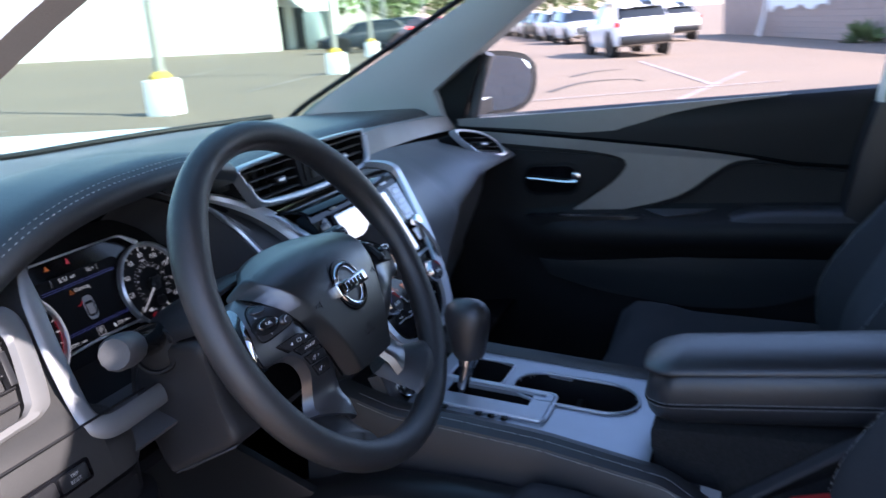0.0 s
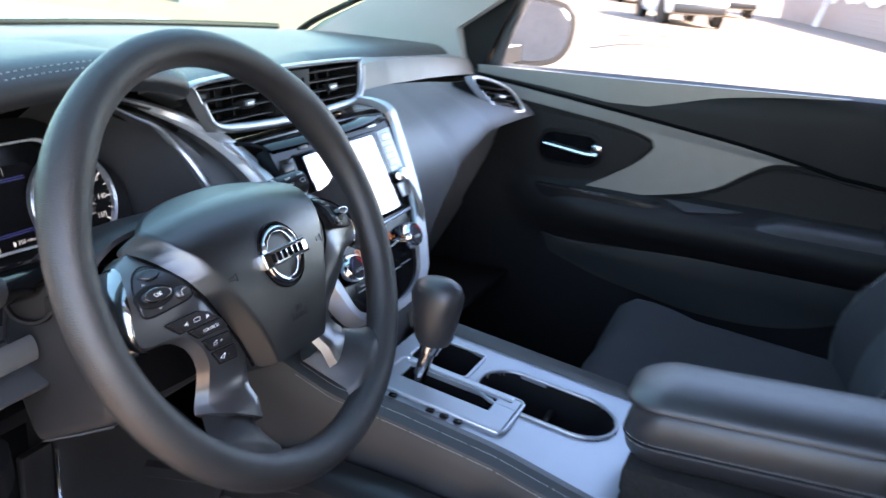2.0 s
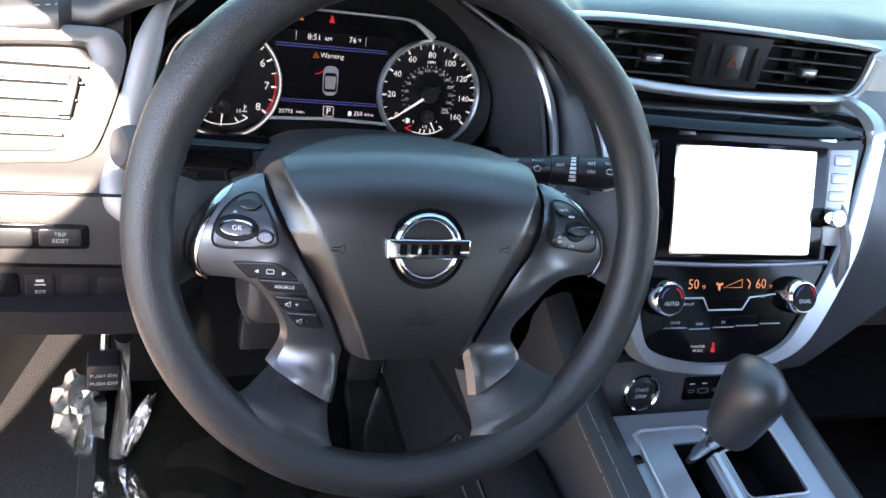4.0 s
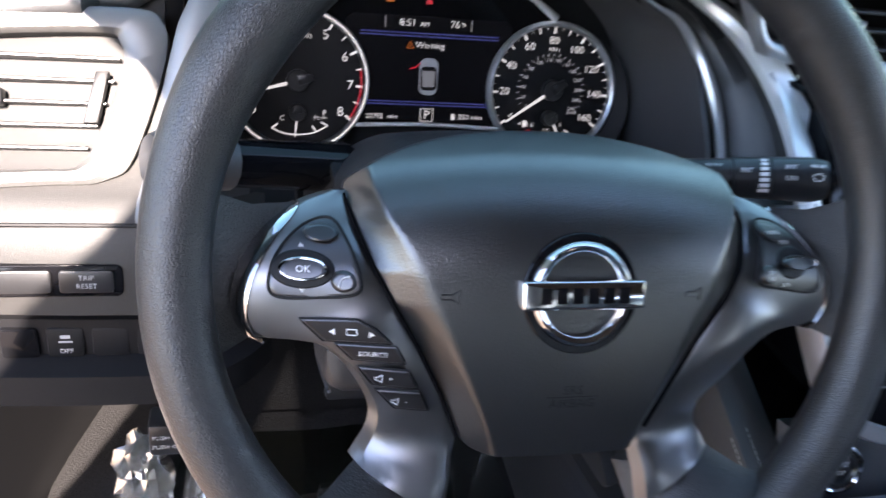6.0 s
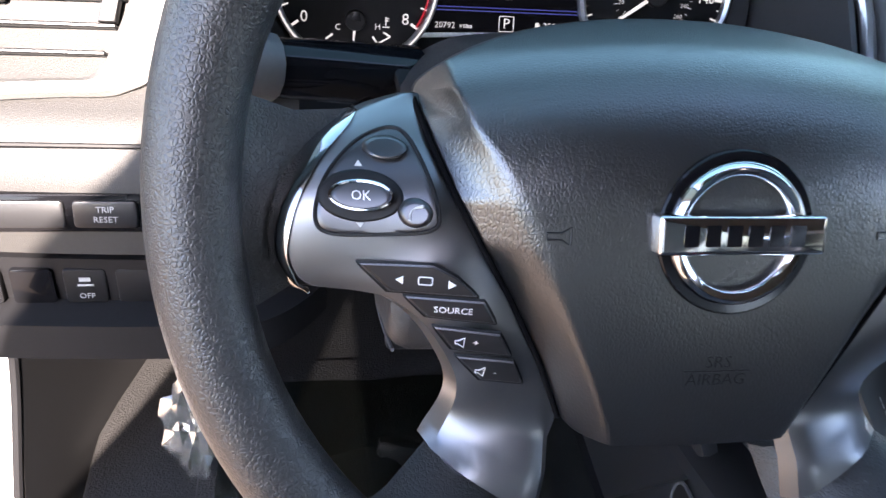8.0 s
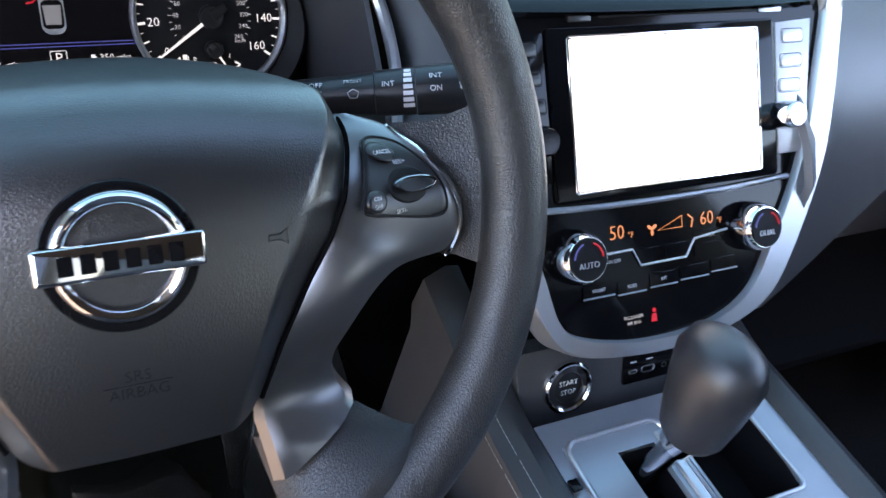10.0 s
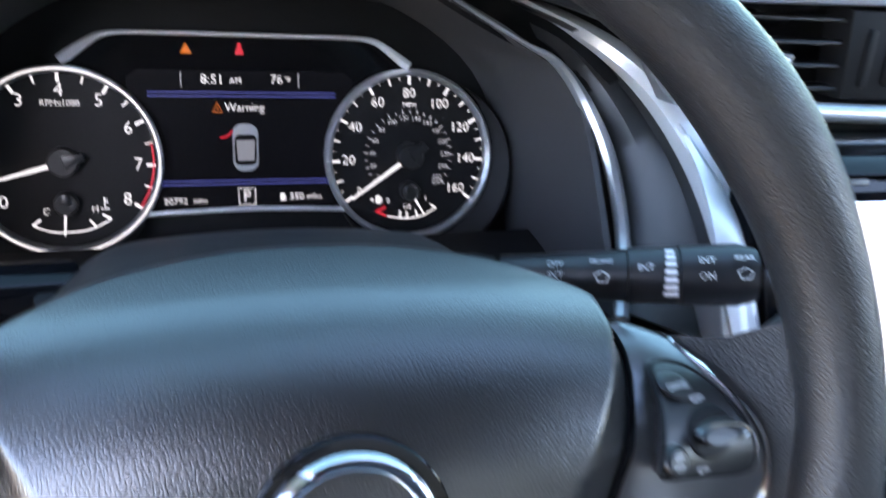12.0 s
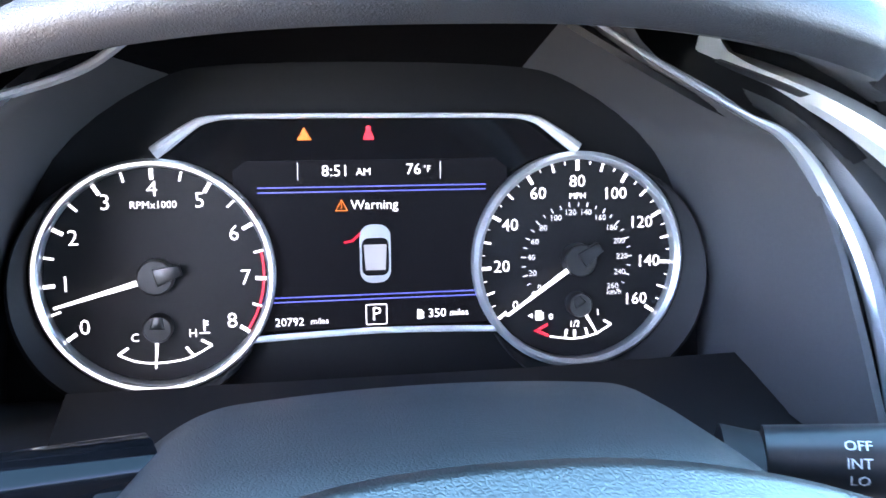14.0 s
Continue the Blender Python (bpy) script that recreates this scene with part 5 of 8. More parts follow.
    for nm, y in (("SRS", -0.0515), ("AIRBAG", -0.0580)):
        bm = text(nm, 0.0062, 0.0, y, 0, 0.0001)
        for v in bm.verts:
            v.co.z += cover_z(v.co.x, v.co.y) + 0.0002
        P("embossed_mark", bm, PLASTIC, cover)
    P("embossed_mark", sweep([(x, -0.0548, cover_z(x, -0.0548)) for x in (-0.012, 0.0, 0.012)], 0.0004, n=5), PLASTIC, cover)
    for s in (-1, 1):
        P("horn_mark", sweep([(s * 0.0570 + x, -0.0085 + y, cover_z(s * 0.0570 + x, -0.0085 + y) + 0.0001) for x, y in ((-0.0045, -0.001), (0, -0.001), (0.003, -0.003), (0.003, 0.003), (0, 0.001), (-0.0045, 0.001))], 0.0004, True, 5), PLASTIC, cover)
    return w


def dome_text(s, size, x, y, lift):
    """Letters lying on the hub's curve."""
    bm = text(s, size, x, y, 0, 0.0001)
    for v in bm.verts:
        v.co.z += hub_z(v.co.x, v.co.y) + lift
    return bm


build_wheel()


def build_column():
    c = thing("steering_column", "black plastic steering column shroud", "steering column", (-0.37, 0.15, 0.85))
    # upper shell: a low arch with skirts at both sides
    rows = []
    for y, top in ((0.079, 1.0150), (0.081, 1.0185), (0.086, 1.0200), (0.110, 1.0125), (0.140, 1.0020), (0.160, 0.994), (0.172, 0.982), (0.178, 0.950)):
        row = []
        for i in range(41):
            x = -0.088 + 0.176 * i / 40
            a = abs(x)
            row.append((-0.3705 + x, y + 0.8 * a * a, top - 1.5 * a * a - 14.0 * max(0.0, a - 0.058) ** 2))
        rows.append([(-0.3705 - 0.0935, y + 0.008, top - 0.040), (-0.3705 - 0.0925, y + 0.007, top - 0.030)] + row + [(-0.3705 + 0.0925, y + 0.007, top - 0.030), (-0.3705 + 0.0935, y + 0.008, top - 0.040)])
    part("upper_shell", sheet(rows, 0.004), SHROUD, c, "grained charcoal upper column shroud")
    side = smooth([(0.090, 0.974), (0.082, 0.948), (0.072, 0.905), (0.063, 0.877), (0.072, 0.863), (0.105, 0.846), (0.145, 0.826), (0.160, 0.836), (0.180, 0.905), (0.172, 0.945), (0.130, 0.968)], 5, True)
    cy, cz = 0.125, 0.915
    rows = [[(-0.3705 + x, cy + (y - cy) * f, cz + (z - cz) * f) for y, z in side] for x, f in ((-0.0975, 0.82), (-0.0965, 0.91), (-0.0930, 0.965), (-0.0870, 1.0), (-0.03, 1.015), (0.03, 1.015), (0.0870, 1.0), (0.0930, 0.965), (0.0965, 0.91), (0.0975, 0.82))]
    part("lower_shell", loft(rows), SHROUD, c, "charcoal lower column shroud")
    # flat black sheet in place of a shaded opening behind the hub
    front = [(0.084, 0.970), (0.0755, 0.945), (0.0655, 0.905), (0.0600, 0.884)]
    part("front_mouth", sheet([[(-0.3705 + x * (1 - 0.10 * k / 3), y - 0.004 - 0.006 * (1 - (x / 0.08) ** 2), z) for x in [-0.080 + 0.160 * q / 10 for q in range(11)]] for k, (y, z) in enumerate(front)], 0.004), GAPSHADE, c, "black sheet standing for the shaded mouth behind the wheel hub")
    part("bottom_seam", sweep(smooth([(-0.4655, 0.066, 0.868), (-0.466, 0.105, 0.8485), (-0.4655, 0.146, 0.829)], 5), 0.0011, n=6), SLATE, c)
    for s, y, z in ((1, 0.118, 0.984),):
        part("stalk_collar", sweep([(-0.3725 + s * 0.080, y, z), (-0.3725 + s * 0.090, y - 0.004, z + 0.001)], [0.0185, 0.0170], n=24, flat=0.8), DEEP, c, "black collar round the stalk")
    return c


def build_stalks():
    s = thing("lamp_stalk", "gloss black lamp stalk with a turn knob", "stalk", (-0.50, 0.13, 0.985))
    p0, p1 = Vector((-0.455, 0.150, 0.972)), Vector((-0.5605, 0.100, 1.0))
    path = [p0.lerp(p1, t) for t in (0, 0.3, 0.55, 0.62, 0.63, 0.85, 0.96, 1.0)]
    part("arm", sweep(path[:5], [0.0150, 0.0145, 0.0135, 0.013, 0.0115], n=16), PIANO, s, "gloss black stalk arm")
    part("knob", sweep(path[4:], [0.0150, 0.0165, 0.0158, 0.0135], n=12), KNOB, s, "grey turn knob")
    part("boot", lathe([(0.0225, -0.012), (0.0225, 0.003), (0.0215, 0.005), (0.0190, 0.005), (0.0182, 0.001), (0.0120, 0.003)], 36), DEEP, s, "round black collar where the stalk leaves the shroud", look((-0.469, 0.139, 0.963), tuple(Vector((-0.469, 0.139, 0.963)) - (p1 - p0))))
    f = (p1 - p0).normalized()
    up = Vector((0, -0.10, 0.99))
    nn = (up - f * up.dot(f)).normalized()
    nn = (nn + Vector((0, -0.55, 0))).normalized()
    up2 = nn.cross(-f)
    T = Matrix(((-f.x, up2.x, nn.x, 0), (-f.y, up2.y, nn.y, 0), (-f.z, up2.z, nn.z, 0), (0, 0, 0, 1)))
    T = Matrix.Translation(p0.lerp(p1, 0.33) + nn * 0.0126) @ T
    for dx, sg in ((-0.0035, 1), (0.0035, -1)):
        arrow = [(dx - sg * 0.003, 0), (dx, 0.003), (dx, 0.0014), (dx + sg * 0.003, 0.0014), (dx + sg * 0.003, -0.0014), (dx, -0.0014), (dx, -0.003)]
        part("mark", sweep([(x, y, 0) for x, y in arrow], 0.0003, True, 5), INK, s, "", T)
    w = thing("wiper_stalk", "black wiper stalk with white print and rings", "stalk", (-0.22, 0.1, 0.998))
    p0, p1 = Vector((-0.275, 0.125, 0.985)), Vector((-0.176, 0.085, 1.004))
    path = [p0.lerp(p1, t) for t in (0, 0.30, 0.50, 0.505, 0.62, 0.70, 0.705, 0.93, 1.0)]
    part("arm", sweep(path[:3], [0.0095, 0.0105, 0.0115], n=18), PLASTIC, w, "black stalk arm")
    part("ring", sweep(path[3:6], [0.0122, 0.0125, 0.0125], n=18), PLASTIC, w, "turning ring with white bars")
    part("end", sweep(path[6:], [0.0130, 0.0135, 0.0115], n=18), PLASTIC, w, "turning end knob")
    f = (p1 - p0).normalized()
    nn = Vector((0, -0.80, 0.60))
    up2 = nn.cross(f).normalized()
    nn = f.cross(up2)
    for tx, t, dy, sz in (("OFF", 0.22, 0.004, 0.0042), ("INT", 0.22, -0.001, 0.0042), ("LO", 0.22, -0.006, 0.0042), ("FRONT", 0.40, 0.005, 0.003), ("INT", 0.57, 0.002, 0.0042), ("INT", 0.80, 0.005, 0.0042), ("ON", 0.80, -0.002, 0.0042), ("REAR", 0.94, 0.006, 0.0034)):
        T = Matrix(((f.x, up2.x, nn.x, 0), (f.y, up2.y, nn.y, 0), (f.z, up2.z, nn.z, 0), (0, 0, 0, 1)))
        r = 0.0102 + 0.0035 * min(1, t / 0.85)
        bm = text(tx, sz, 0, 0, 0)
        for v in bm.verts:
            a = (v.co.y + dy) / r
            v.co.y, v.co.z = r * math.sin(a), r * math.cos(a) + 0.0003 + v.co.z
        part("mark", bm, INK, w, "", Matrix.Translation(p0.lerp(p1, t)) @ T)
    T = Matrix(((f.x, up2.x, nn.x, 0), (f.y, up2.y, nn.y, 0), (f.z, up2.z, nn.z, 0), (0, 0, 0, 1)))
    for i in range(7):
        a = -0.8 + 0.27 * i
        wd = 0.0030 - 0.0002 * i
        bm = box(-wd, wd, -0.0011, 0.0011, 0, 0.0004)
        part("mark", bm, INK, w, "", Matrix.Translation(p0.lerp(p1, 0.665)) @ T @ Matrix.Rotation(-a, 4, "X") @ Matrix.Translation((0, 0, 0.0125)))
    for t, dy in ((0.40, -0.002), (0.94, -0.001)):
        q = [(-0.003, 0.001), (0, 0.0026), (0.003, 0.001), (0.0018, -0.002), (-0.0018, -0.002)]
        r = 0.0118 if t < 0.5 else 0.0136
        part("mark", sweep([(x, r * math.sin((y + dy) / r), r * math.cos((y + dy) / r)) for x, y in q], 0.0003, True, 5), INK, w, "", Matrix.Translation(p0.lerp(p1, t)) @ T)


build_column()
build_stalks()


# ---- instrument cluster ----
FACE = tilted((-0.372, 0.3095, 0.963), 18)


def build_cluster():
    c = thing("instrument_cluster", "lit instrument cluster with two round gauges and a centre display", "gauges", tuple(FACE.translation))
    P = lambda name, bm, m, parent=c, label="": part(name, bm, m, parent, label, FACE)
    # back plate and surrounding cowl
    P("back_plate", box(-0.185, 0.185, -0.085, 0.10, -0.03, -0.012, 0.004), DEEP, c, "black back plate")
    # octagonal frame of the display
    half = [(-0.1000, 0.0548), (-0.0955, 0.0580), (-0.084, 0.0660), (-0.0785, 0.0690), (-0.071, 0.0705), (-0.060, 0.0710), (-0.030, 0.0712)]
    line = smooth(half + [(0.0, 0.0712)] + [(-x, y) for x, y in half[::-1]], 4)
    P("frame_line", sweep([(x, y, 0.004) for x, y in line], [0.0012 + 0.0020 * max(0.0, min(1.0, (abs(x) - 0.070) / 0.025)) for x, y in line], n=8), BRIGHT, c, "silver line framing the display")
    P("frame_line", sweep([(x, y, 0.002) for x, y in smooth([(-0.062, -0.034), (0.0, -0.032), (0.062, -0.034)], 5)], 0.0016, n=8), BRIGHT, c)
    body = [(-0.075, -0.034), (0.075, -0.034), (0.105, 0.03), (0.100, 0.055), (0.078, 0.0695), (-0.078, 0.0695), (-0.100, 0.055), (-0.105, 0.03)]
    P("display_cover", prism(body, -0.010, -0.004), PIANO, c, "gloss black display cover")
    scr = [(-0.066, -0.031), (0.066, -0.031), (0.066, 0.046), (0.060, 0.0505), (-0.060, 0.0505), (-0.066, 0.046)]
    d = P("display", prism(scr, -0.004, -0.0025), DISPLAY, c, "dark display with lit figures")
    Z = -0.0022
    for y in (0.0378, 0.0355, -0.0172, -0.0150):
        P("line", box(-0.055, 0.055, y - 0.0003, y + 0.0003, Z, Z + 0.0002), LITBLUE, d)
    T = lambda s, size, x, y, m=LIT, al="CENTER": P("figure", text(s, size, x, y, Z, 0.0001, al), m, d)
    T("8:51", 0.0078, -0.0250, 0.0452, LIT, "LEFT")
    T("AM", 0.0050, -0.0085, 0.0446, LIT, "LEFT")
    T("76", 0.0076, 0.0155, 0.0455, LIT, "LEFT")
    T("°F", 0.0046, 0.0240, 0.0455, LIT, "LEFT")
    for x in (-0.036, 0.0325):
        P("line", box(x - 0.0002, x + 0.0002, 0.0412, 0.0495, Z, Z + 0.0002), LITDIM, d)
    T("Warning", 0.0066, -0.0115, 0.0288, LIT, "LEFT")
    P("warning_sign", sweep([(x, y, Z) for x, y in ((-0.0185, 0.0263), (-0.0130, 0.0263), (-0.01575, 0.0314))], 0.0004, True, 5), LITAMBER, d)
    P("warning_sign", box(-0.01595, -0.01555, 0.0273, 0.0301, Z, Z + 0.0002), LITAMBER, d)
    car = P("car_picture", prism(rrect(0.0150, 0.0285, 0.0058, 5, 0, 0.0050), Z - 0.0003, Z + 0.0001), INKDIM, d, "grey top view of a car")
    P("car_glass", prism(rrect(0.0132, 0.0185, 0.0034, 5, 0, 0.0035), Z, Z + 0.0002), DISPLAY, car, "dark windows of the pictured car")
    P("car_roof", prism([(-0.0048, -0.0030), (0.0048, -0.0030), (0.0056, 0.0095), (-0.0056, 0.0095)], Z, Z + 0.0004), LITFAINT, car, "pale roof of the pictured car")
    P("open_door", sweep([(-0.0072, 0.0150, Z), (-0.0110, 0.0115, Z), (-0.0150, 0.0108, Z)], 0.0006, n=5), LITRED, car, "red open-door mark")
    P("gear_box", sweep([(x, y, Z) for x, y in rrect(0.0100, 0.0098, 0.0006, 2, 0.0, -0.0250)], 0.00025, True, 5), LIT, d)
    T("P", 0.0096, 0.0, -0.0250)
    T("20792", 0.0056, -0.0490, -0.0272, LIT, "LEFT")
    T("miles", 0.0042, -0.0320, -0.0272, LIT, "LEFT")
    T("350", 0.0062, 0.0255, -0.0258, LIT, "LEFT")
    T("miles", 0.0046, 0.0365, -0.0258, LIT, "LEFT")
    P("fuel_mark", merge(box(0.0202, 0.0225, -0.0282, -0.0235, Z, Z + 0.0002), box(0.0228, 0.0234, -0.0280, -0.0245, Z, Z + 0.0002)), LIT, d)
    # telltales
    P("telltale", sweep([(x, y, -0.0035) for x, y in ((-0.0355, 0.0603), (-0.0295, 0.0603), (-0.0325, 0.0658))], 0.0005, True, 5), LITAMBER, c, "lit amber triangle")
    P("telltale", prism([(-0.0350, 0.0605), (-0.0300, 0.0605), (-0.0325, 0.0650)], -0.004, -0.0034), LITAMBER, c)
    P("telltale", merge(prism(ellipse(0.0013, 0.0013, 12, -0.002, 0.0655), -0.004, -0.0032), prism([(-0.0046, 0.0600), (0.0006, 0.0600), (0.0, 0.0625), (-0.001, 0.0645), (-0.003, 0.0645), (-0.004, 0.0625)], -0.004, -0.0032)), LITRED, c, "lit red belt lamp")

    def gauge(name, label, cx, spec):
        cy = -0.0020 if cx < 0 else -0.0010
        g = P(name, prism(ellipse(0.0500, 0.0500, 56, cx, cy), -0.008, -0.001), DEEP, c, label)
        a0, a1, grow = (128, 318, 0.0) if cx < 0 else (222, 412, 0.004)
        rows = []
        for i in range(41):
            a = radians(a0 + (a1 - a0) * i / 40)
            k = math.sin(math.pi * i / 40)
            rows.append([(cx + r * math.cos(a), cy + r * math.sin(a), z) for r, z in ((0.0546, 0.002), (0.0556 + 0.002 * k, 0.004), (0.0560 + (0.008 + grow) * k, 0.0085 * k + 0.002), (0.0562 + (0.0105 + grow) * k, 0.0080 * k), (0.0562 + (0.011 + grow) * k, -0.008))])
        P("well", sheet(rows, 0.0008), DEEP, g, "satin black well round the gauge")
        bm = ring(0.0545, 0.0505, -0.006, 0.0055, 64, 0.0016)
        bm.transform(Matrix.Translation((cx, cy, 0)))
        P("bezel", bm, SILVER, g, "silver gauge ring")
        bm = ring(0.0531, 0.0517, 0.0030, 0.0062, 64, 0.0005)
        bm.transform(Matrix.Translation((cx, cy, 0)))
        P("lit_ring", bm, LIT if cx < 0 else SILVER, g, "lit white ring" if cx < 0 else "satin silver ring")

        def pos(a, r):
            return cx + r * math.cos(radians(a)), cy + r * math.sin(radians(a))
        spec(g, pos, cx)
        return g

    def tick(g, pos, a, r0, r1, w, m=LIT):
        bm = box(r0, r1, -w / 2, w / 2, -0.0008, -0.0004)
        x, y = pos(a, 0)
        bm.transform(Matrix.Translation((x, y, 0)) @ Matrix.Rotation(radians(a), 4, "Z"))
        P("tick", bm, m, g)

    def needle(g, pos, a, length, r_hub, off=(0, 0), w=0.0013, back=0.012):
        x, y = pos(0, 0)
        x, y = x + off[0], y + off[1]
        bm = prism([(0.004, -w * 0.8), (length, -w * 0.35), (length, w * 0.35), (0.004, w * 0.8)], 0.0042, 0.0052)
        bm.transform(Matrix.Translation((x, y, 0)) @ Matrix.Rotation(radians(a), 4, "Z"))
        P("needle", bm, LIT, g, "lit white needle")
        bm = merge(lathe([(r_hub, -0.001), (r_hub, 0.005), (r_hub * 0.9, 0.006)], 28), prism([(-back, -r_hub * 0.30), (0, -r_hub * 0.5), (0, r_hub * 0.5), (-back, r_hub * 0.30)], 0.0035, 0.0068, 0.0005))
        bm.transform(Matrix.Translation((x, y, 0)) @ Matrix.Rotation(radians(a), 4, "Z"))
        P("needle_hub", bm, PLASTIC, g, "black needle hub")

    def tacho(g, pos, cx):
        ang = lambda v: 215 - v * (249.5 / 8)
        for i in range(17):
            v = i / 2
            tick(g, pos, ang(v), 0.0448 if i % 2 == 0 else 0.0455, 0.0500, 0.0017 if i % 2 == 0 else 0.0010)
        arc = [(*pos(ang(6.5 + 1.5 * i / 20), 0.0488), -0.0008) for i in range(21)]
        P("red_band", sweep(arc, 0.0006, n=5), LITRED, g)
        for v in range(9):
            x, y = pos(ang(v), 0.0403)
            P("figure", text(str(v), 0.0104, x, y, -0.0008, 0.0001), LIT, g)
        P("figure", text("RPMx1000", 0.0048, cx, 0.0310, -0.0008, 0.0001), LIT, g)
        needle(g, pos, ang(0.62), 0.0462, 0.0084, w=0.0017)
        x0, y0 = pos(0, 0)
        oy = -0.0240
        arc = [(x0 + x, oy + y, -0.0006) for x, y in smooth([(-0.0190, -0.0146), (-0.0115, -0.0180), (-0.002, -0.0193), (0.0120, -0.0178), (0.0235, -0.0120)], 5)]
        P("small_scale", sweep(arc, 0.0005, n=5), LIT, g)
        for tx, ty, a in ((-0.0190, -0.0146, 35), (0.0150, -0.0166, 128), (0.0235, -0.0120, 150)):
            bm = box(0.0, 0.0055, -0.0006, 0.0006, -0.0008, -0.0004)
            bm.transform(Matrix.Translation((x0 + tx, oy + ty, 0)) @ Matrix.Rotation(radians(a), 4, "Z"))
            P("tick", bm, LIT, g)
        P("figure", text("C", 0.0056, x0 - 0.0112, oy - 0.0070, -0.0008, 0.0001), LIT, g)
        P("figure", text("H", 0.0056, x0 + 0.0150, oy - 0.0060, -0.0008, 0.0001), LIT, g)
        P("coolant_mark", merge(box(x0 + 0.0200, x0 + 0.0206, oy - 0.005, oy + 0.0005, -0.0008, -0.0004), box(x0 + 0.0206, x0 + 0.0222, oy - 0.0008, oy - 0.0002, -0.0008, -0.0004), box(x0 + 0.0206, x0 + 0.0222, oy - 0.0022, oy - 0.0016, -0.0008, -0.0004), box(x0 + 0.0180, x0 + 0.0228, oy - 0.0062, oy - 0.0056, -0.0008, -0.0004)), LIT, g)
        needle(g, pos, 265, 0.0185, 0.0066, (0, oy), 0.0010, 0.006)

    def speed(g, pos, cx):
        ang = lambda v: 215 - v * (249.5 / 160)
        for i in range(17):
            v = i * 10
            tick(g, pos, ang(v), 0.0448 if i % 2 == 0 else 0.0456, 0.0500, 0.0016 if i % 2 == 0 else 0.0010)
        for i in range(16):
            tick(g, pos, ang(i * 10 + 5), 0.0478, 0.0498, 0.0004)
        for v in range(0, 161, 20):
            x, y = pos(ang(v), 0.0392 if v < 100 else 0.0382)
            P("figure", text(str(v), 0.0086 if v else 0.0066, x, y, -0.0008, 0.0001), LIT, g)
        P("figure", text("MPH", 0.0044, cx, 0.0310, -0.0008, 0.0001), LIT, g)
        kan = lambda v: 215 - v / 1.609 * (249.5 / 160)
        for v in range(0, 261, 10):
            tick(g, pos, kan(v), 0.0268, 0.0288 if v % 20 else 0.0292, 0.0005 if v % 20 == 0 else 0.0004, LITDIM)
        for v in range(0, 261, 20):
            x, y = pos(kan(v), 0.0240)
            P("figure", text(str(v), 0.0042, x, y, -0.0008, 0.0001), LITDIM, g)
        P("figure", text("km/h", 0.0040, cx + 0.0200, -0.0185, -0.0008, 0.0001), LITDIM, g)
        needle(g, pos, ang(0), 0.0462, 0.0084, w=0.0016)
        x0, oy = cx, -0.0225
        arc = [(x0 + x, oy + y, -0.0006) for x, y in smooth([(-0.0140, -0.0176), (-0.002, -0.0193), (0.0095, -0.0176), (0.0185, -0.0128)], 5)]
        P("small_scale", sweep(arc, 0.0005, n=5), LIT, g)
        bm = prism([(x0 - 0.0226, oy - 0.0144), (x0 - 0.0152, oy - 0.0178), (x0 - 0.0147, oy - 0.0164), (x0 - 0.0196, oy - 0.0142), (x0 - 0.0150, oy - 0.0120), (x0 - 0.0155, oy - 0.0106)], -0.0008, -0.0004)
        P("low_fuel_mark", bm, LITRED, g)
        for tx, ty, a in ((-0.0060, -0.0188, 80), (-0.0010, -0.0193, 90), (0.0060, -0.0184, 105), (0.0185, -0.0128, 150)):
            bm = box(0.0, 0.0045, -0.0006, 0.0006, -0.0008, -0.0004)
            bm.transform(Matrix.Translation((x0 + tx, oy + ty, 0)) @ Matrix.Rotation(radians(a), 4, "Z"))
            P("tick", bm, LIT, g)
        for tx, dx, dy in (("0", -0.0135, -0.0076), ("1/2", -0.0010, -0.0118), ("1", 0.0114, -0.0064)):
            P("figure", text(tx, 0.0046, x0 + dx, oy + dy, -0.0008, 0.0001), LIT, g)
        P("pump_mark", merge(box(x0 - 0.0217, x0 - 0.0187, oy - 0.0090, oy - 0.0040, -0.0008, -0.0004), box(x0 - 0.0182, x0 - 0.0176, oy - 0.0085, oy - 0.0050, -0.0008, -0.0004), prism([(x0 - 0.0257, oy - 0.0065), (x0 - 0.0234, oy - 0.0077), (x0 - 0.0234, oy - 0.0053)], -0.0008, -0.0004)), LIT, g)
        needle(g, pos, 301, 0.0180, 0.0062, (0, oy), 0.0010, 0.005)

    gauge("tachometer", "round rev counter with a lit white scale", -0.102, tacho)
    gauge("speedometer", "round speedometer with a lit white scale", 0.102, speed)
    return c


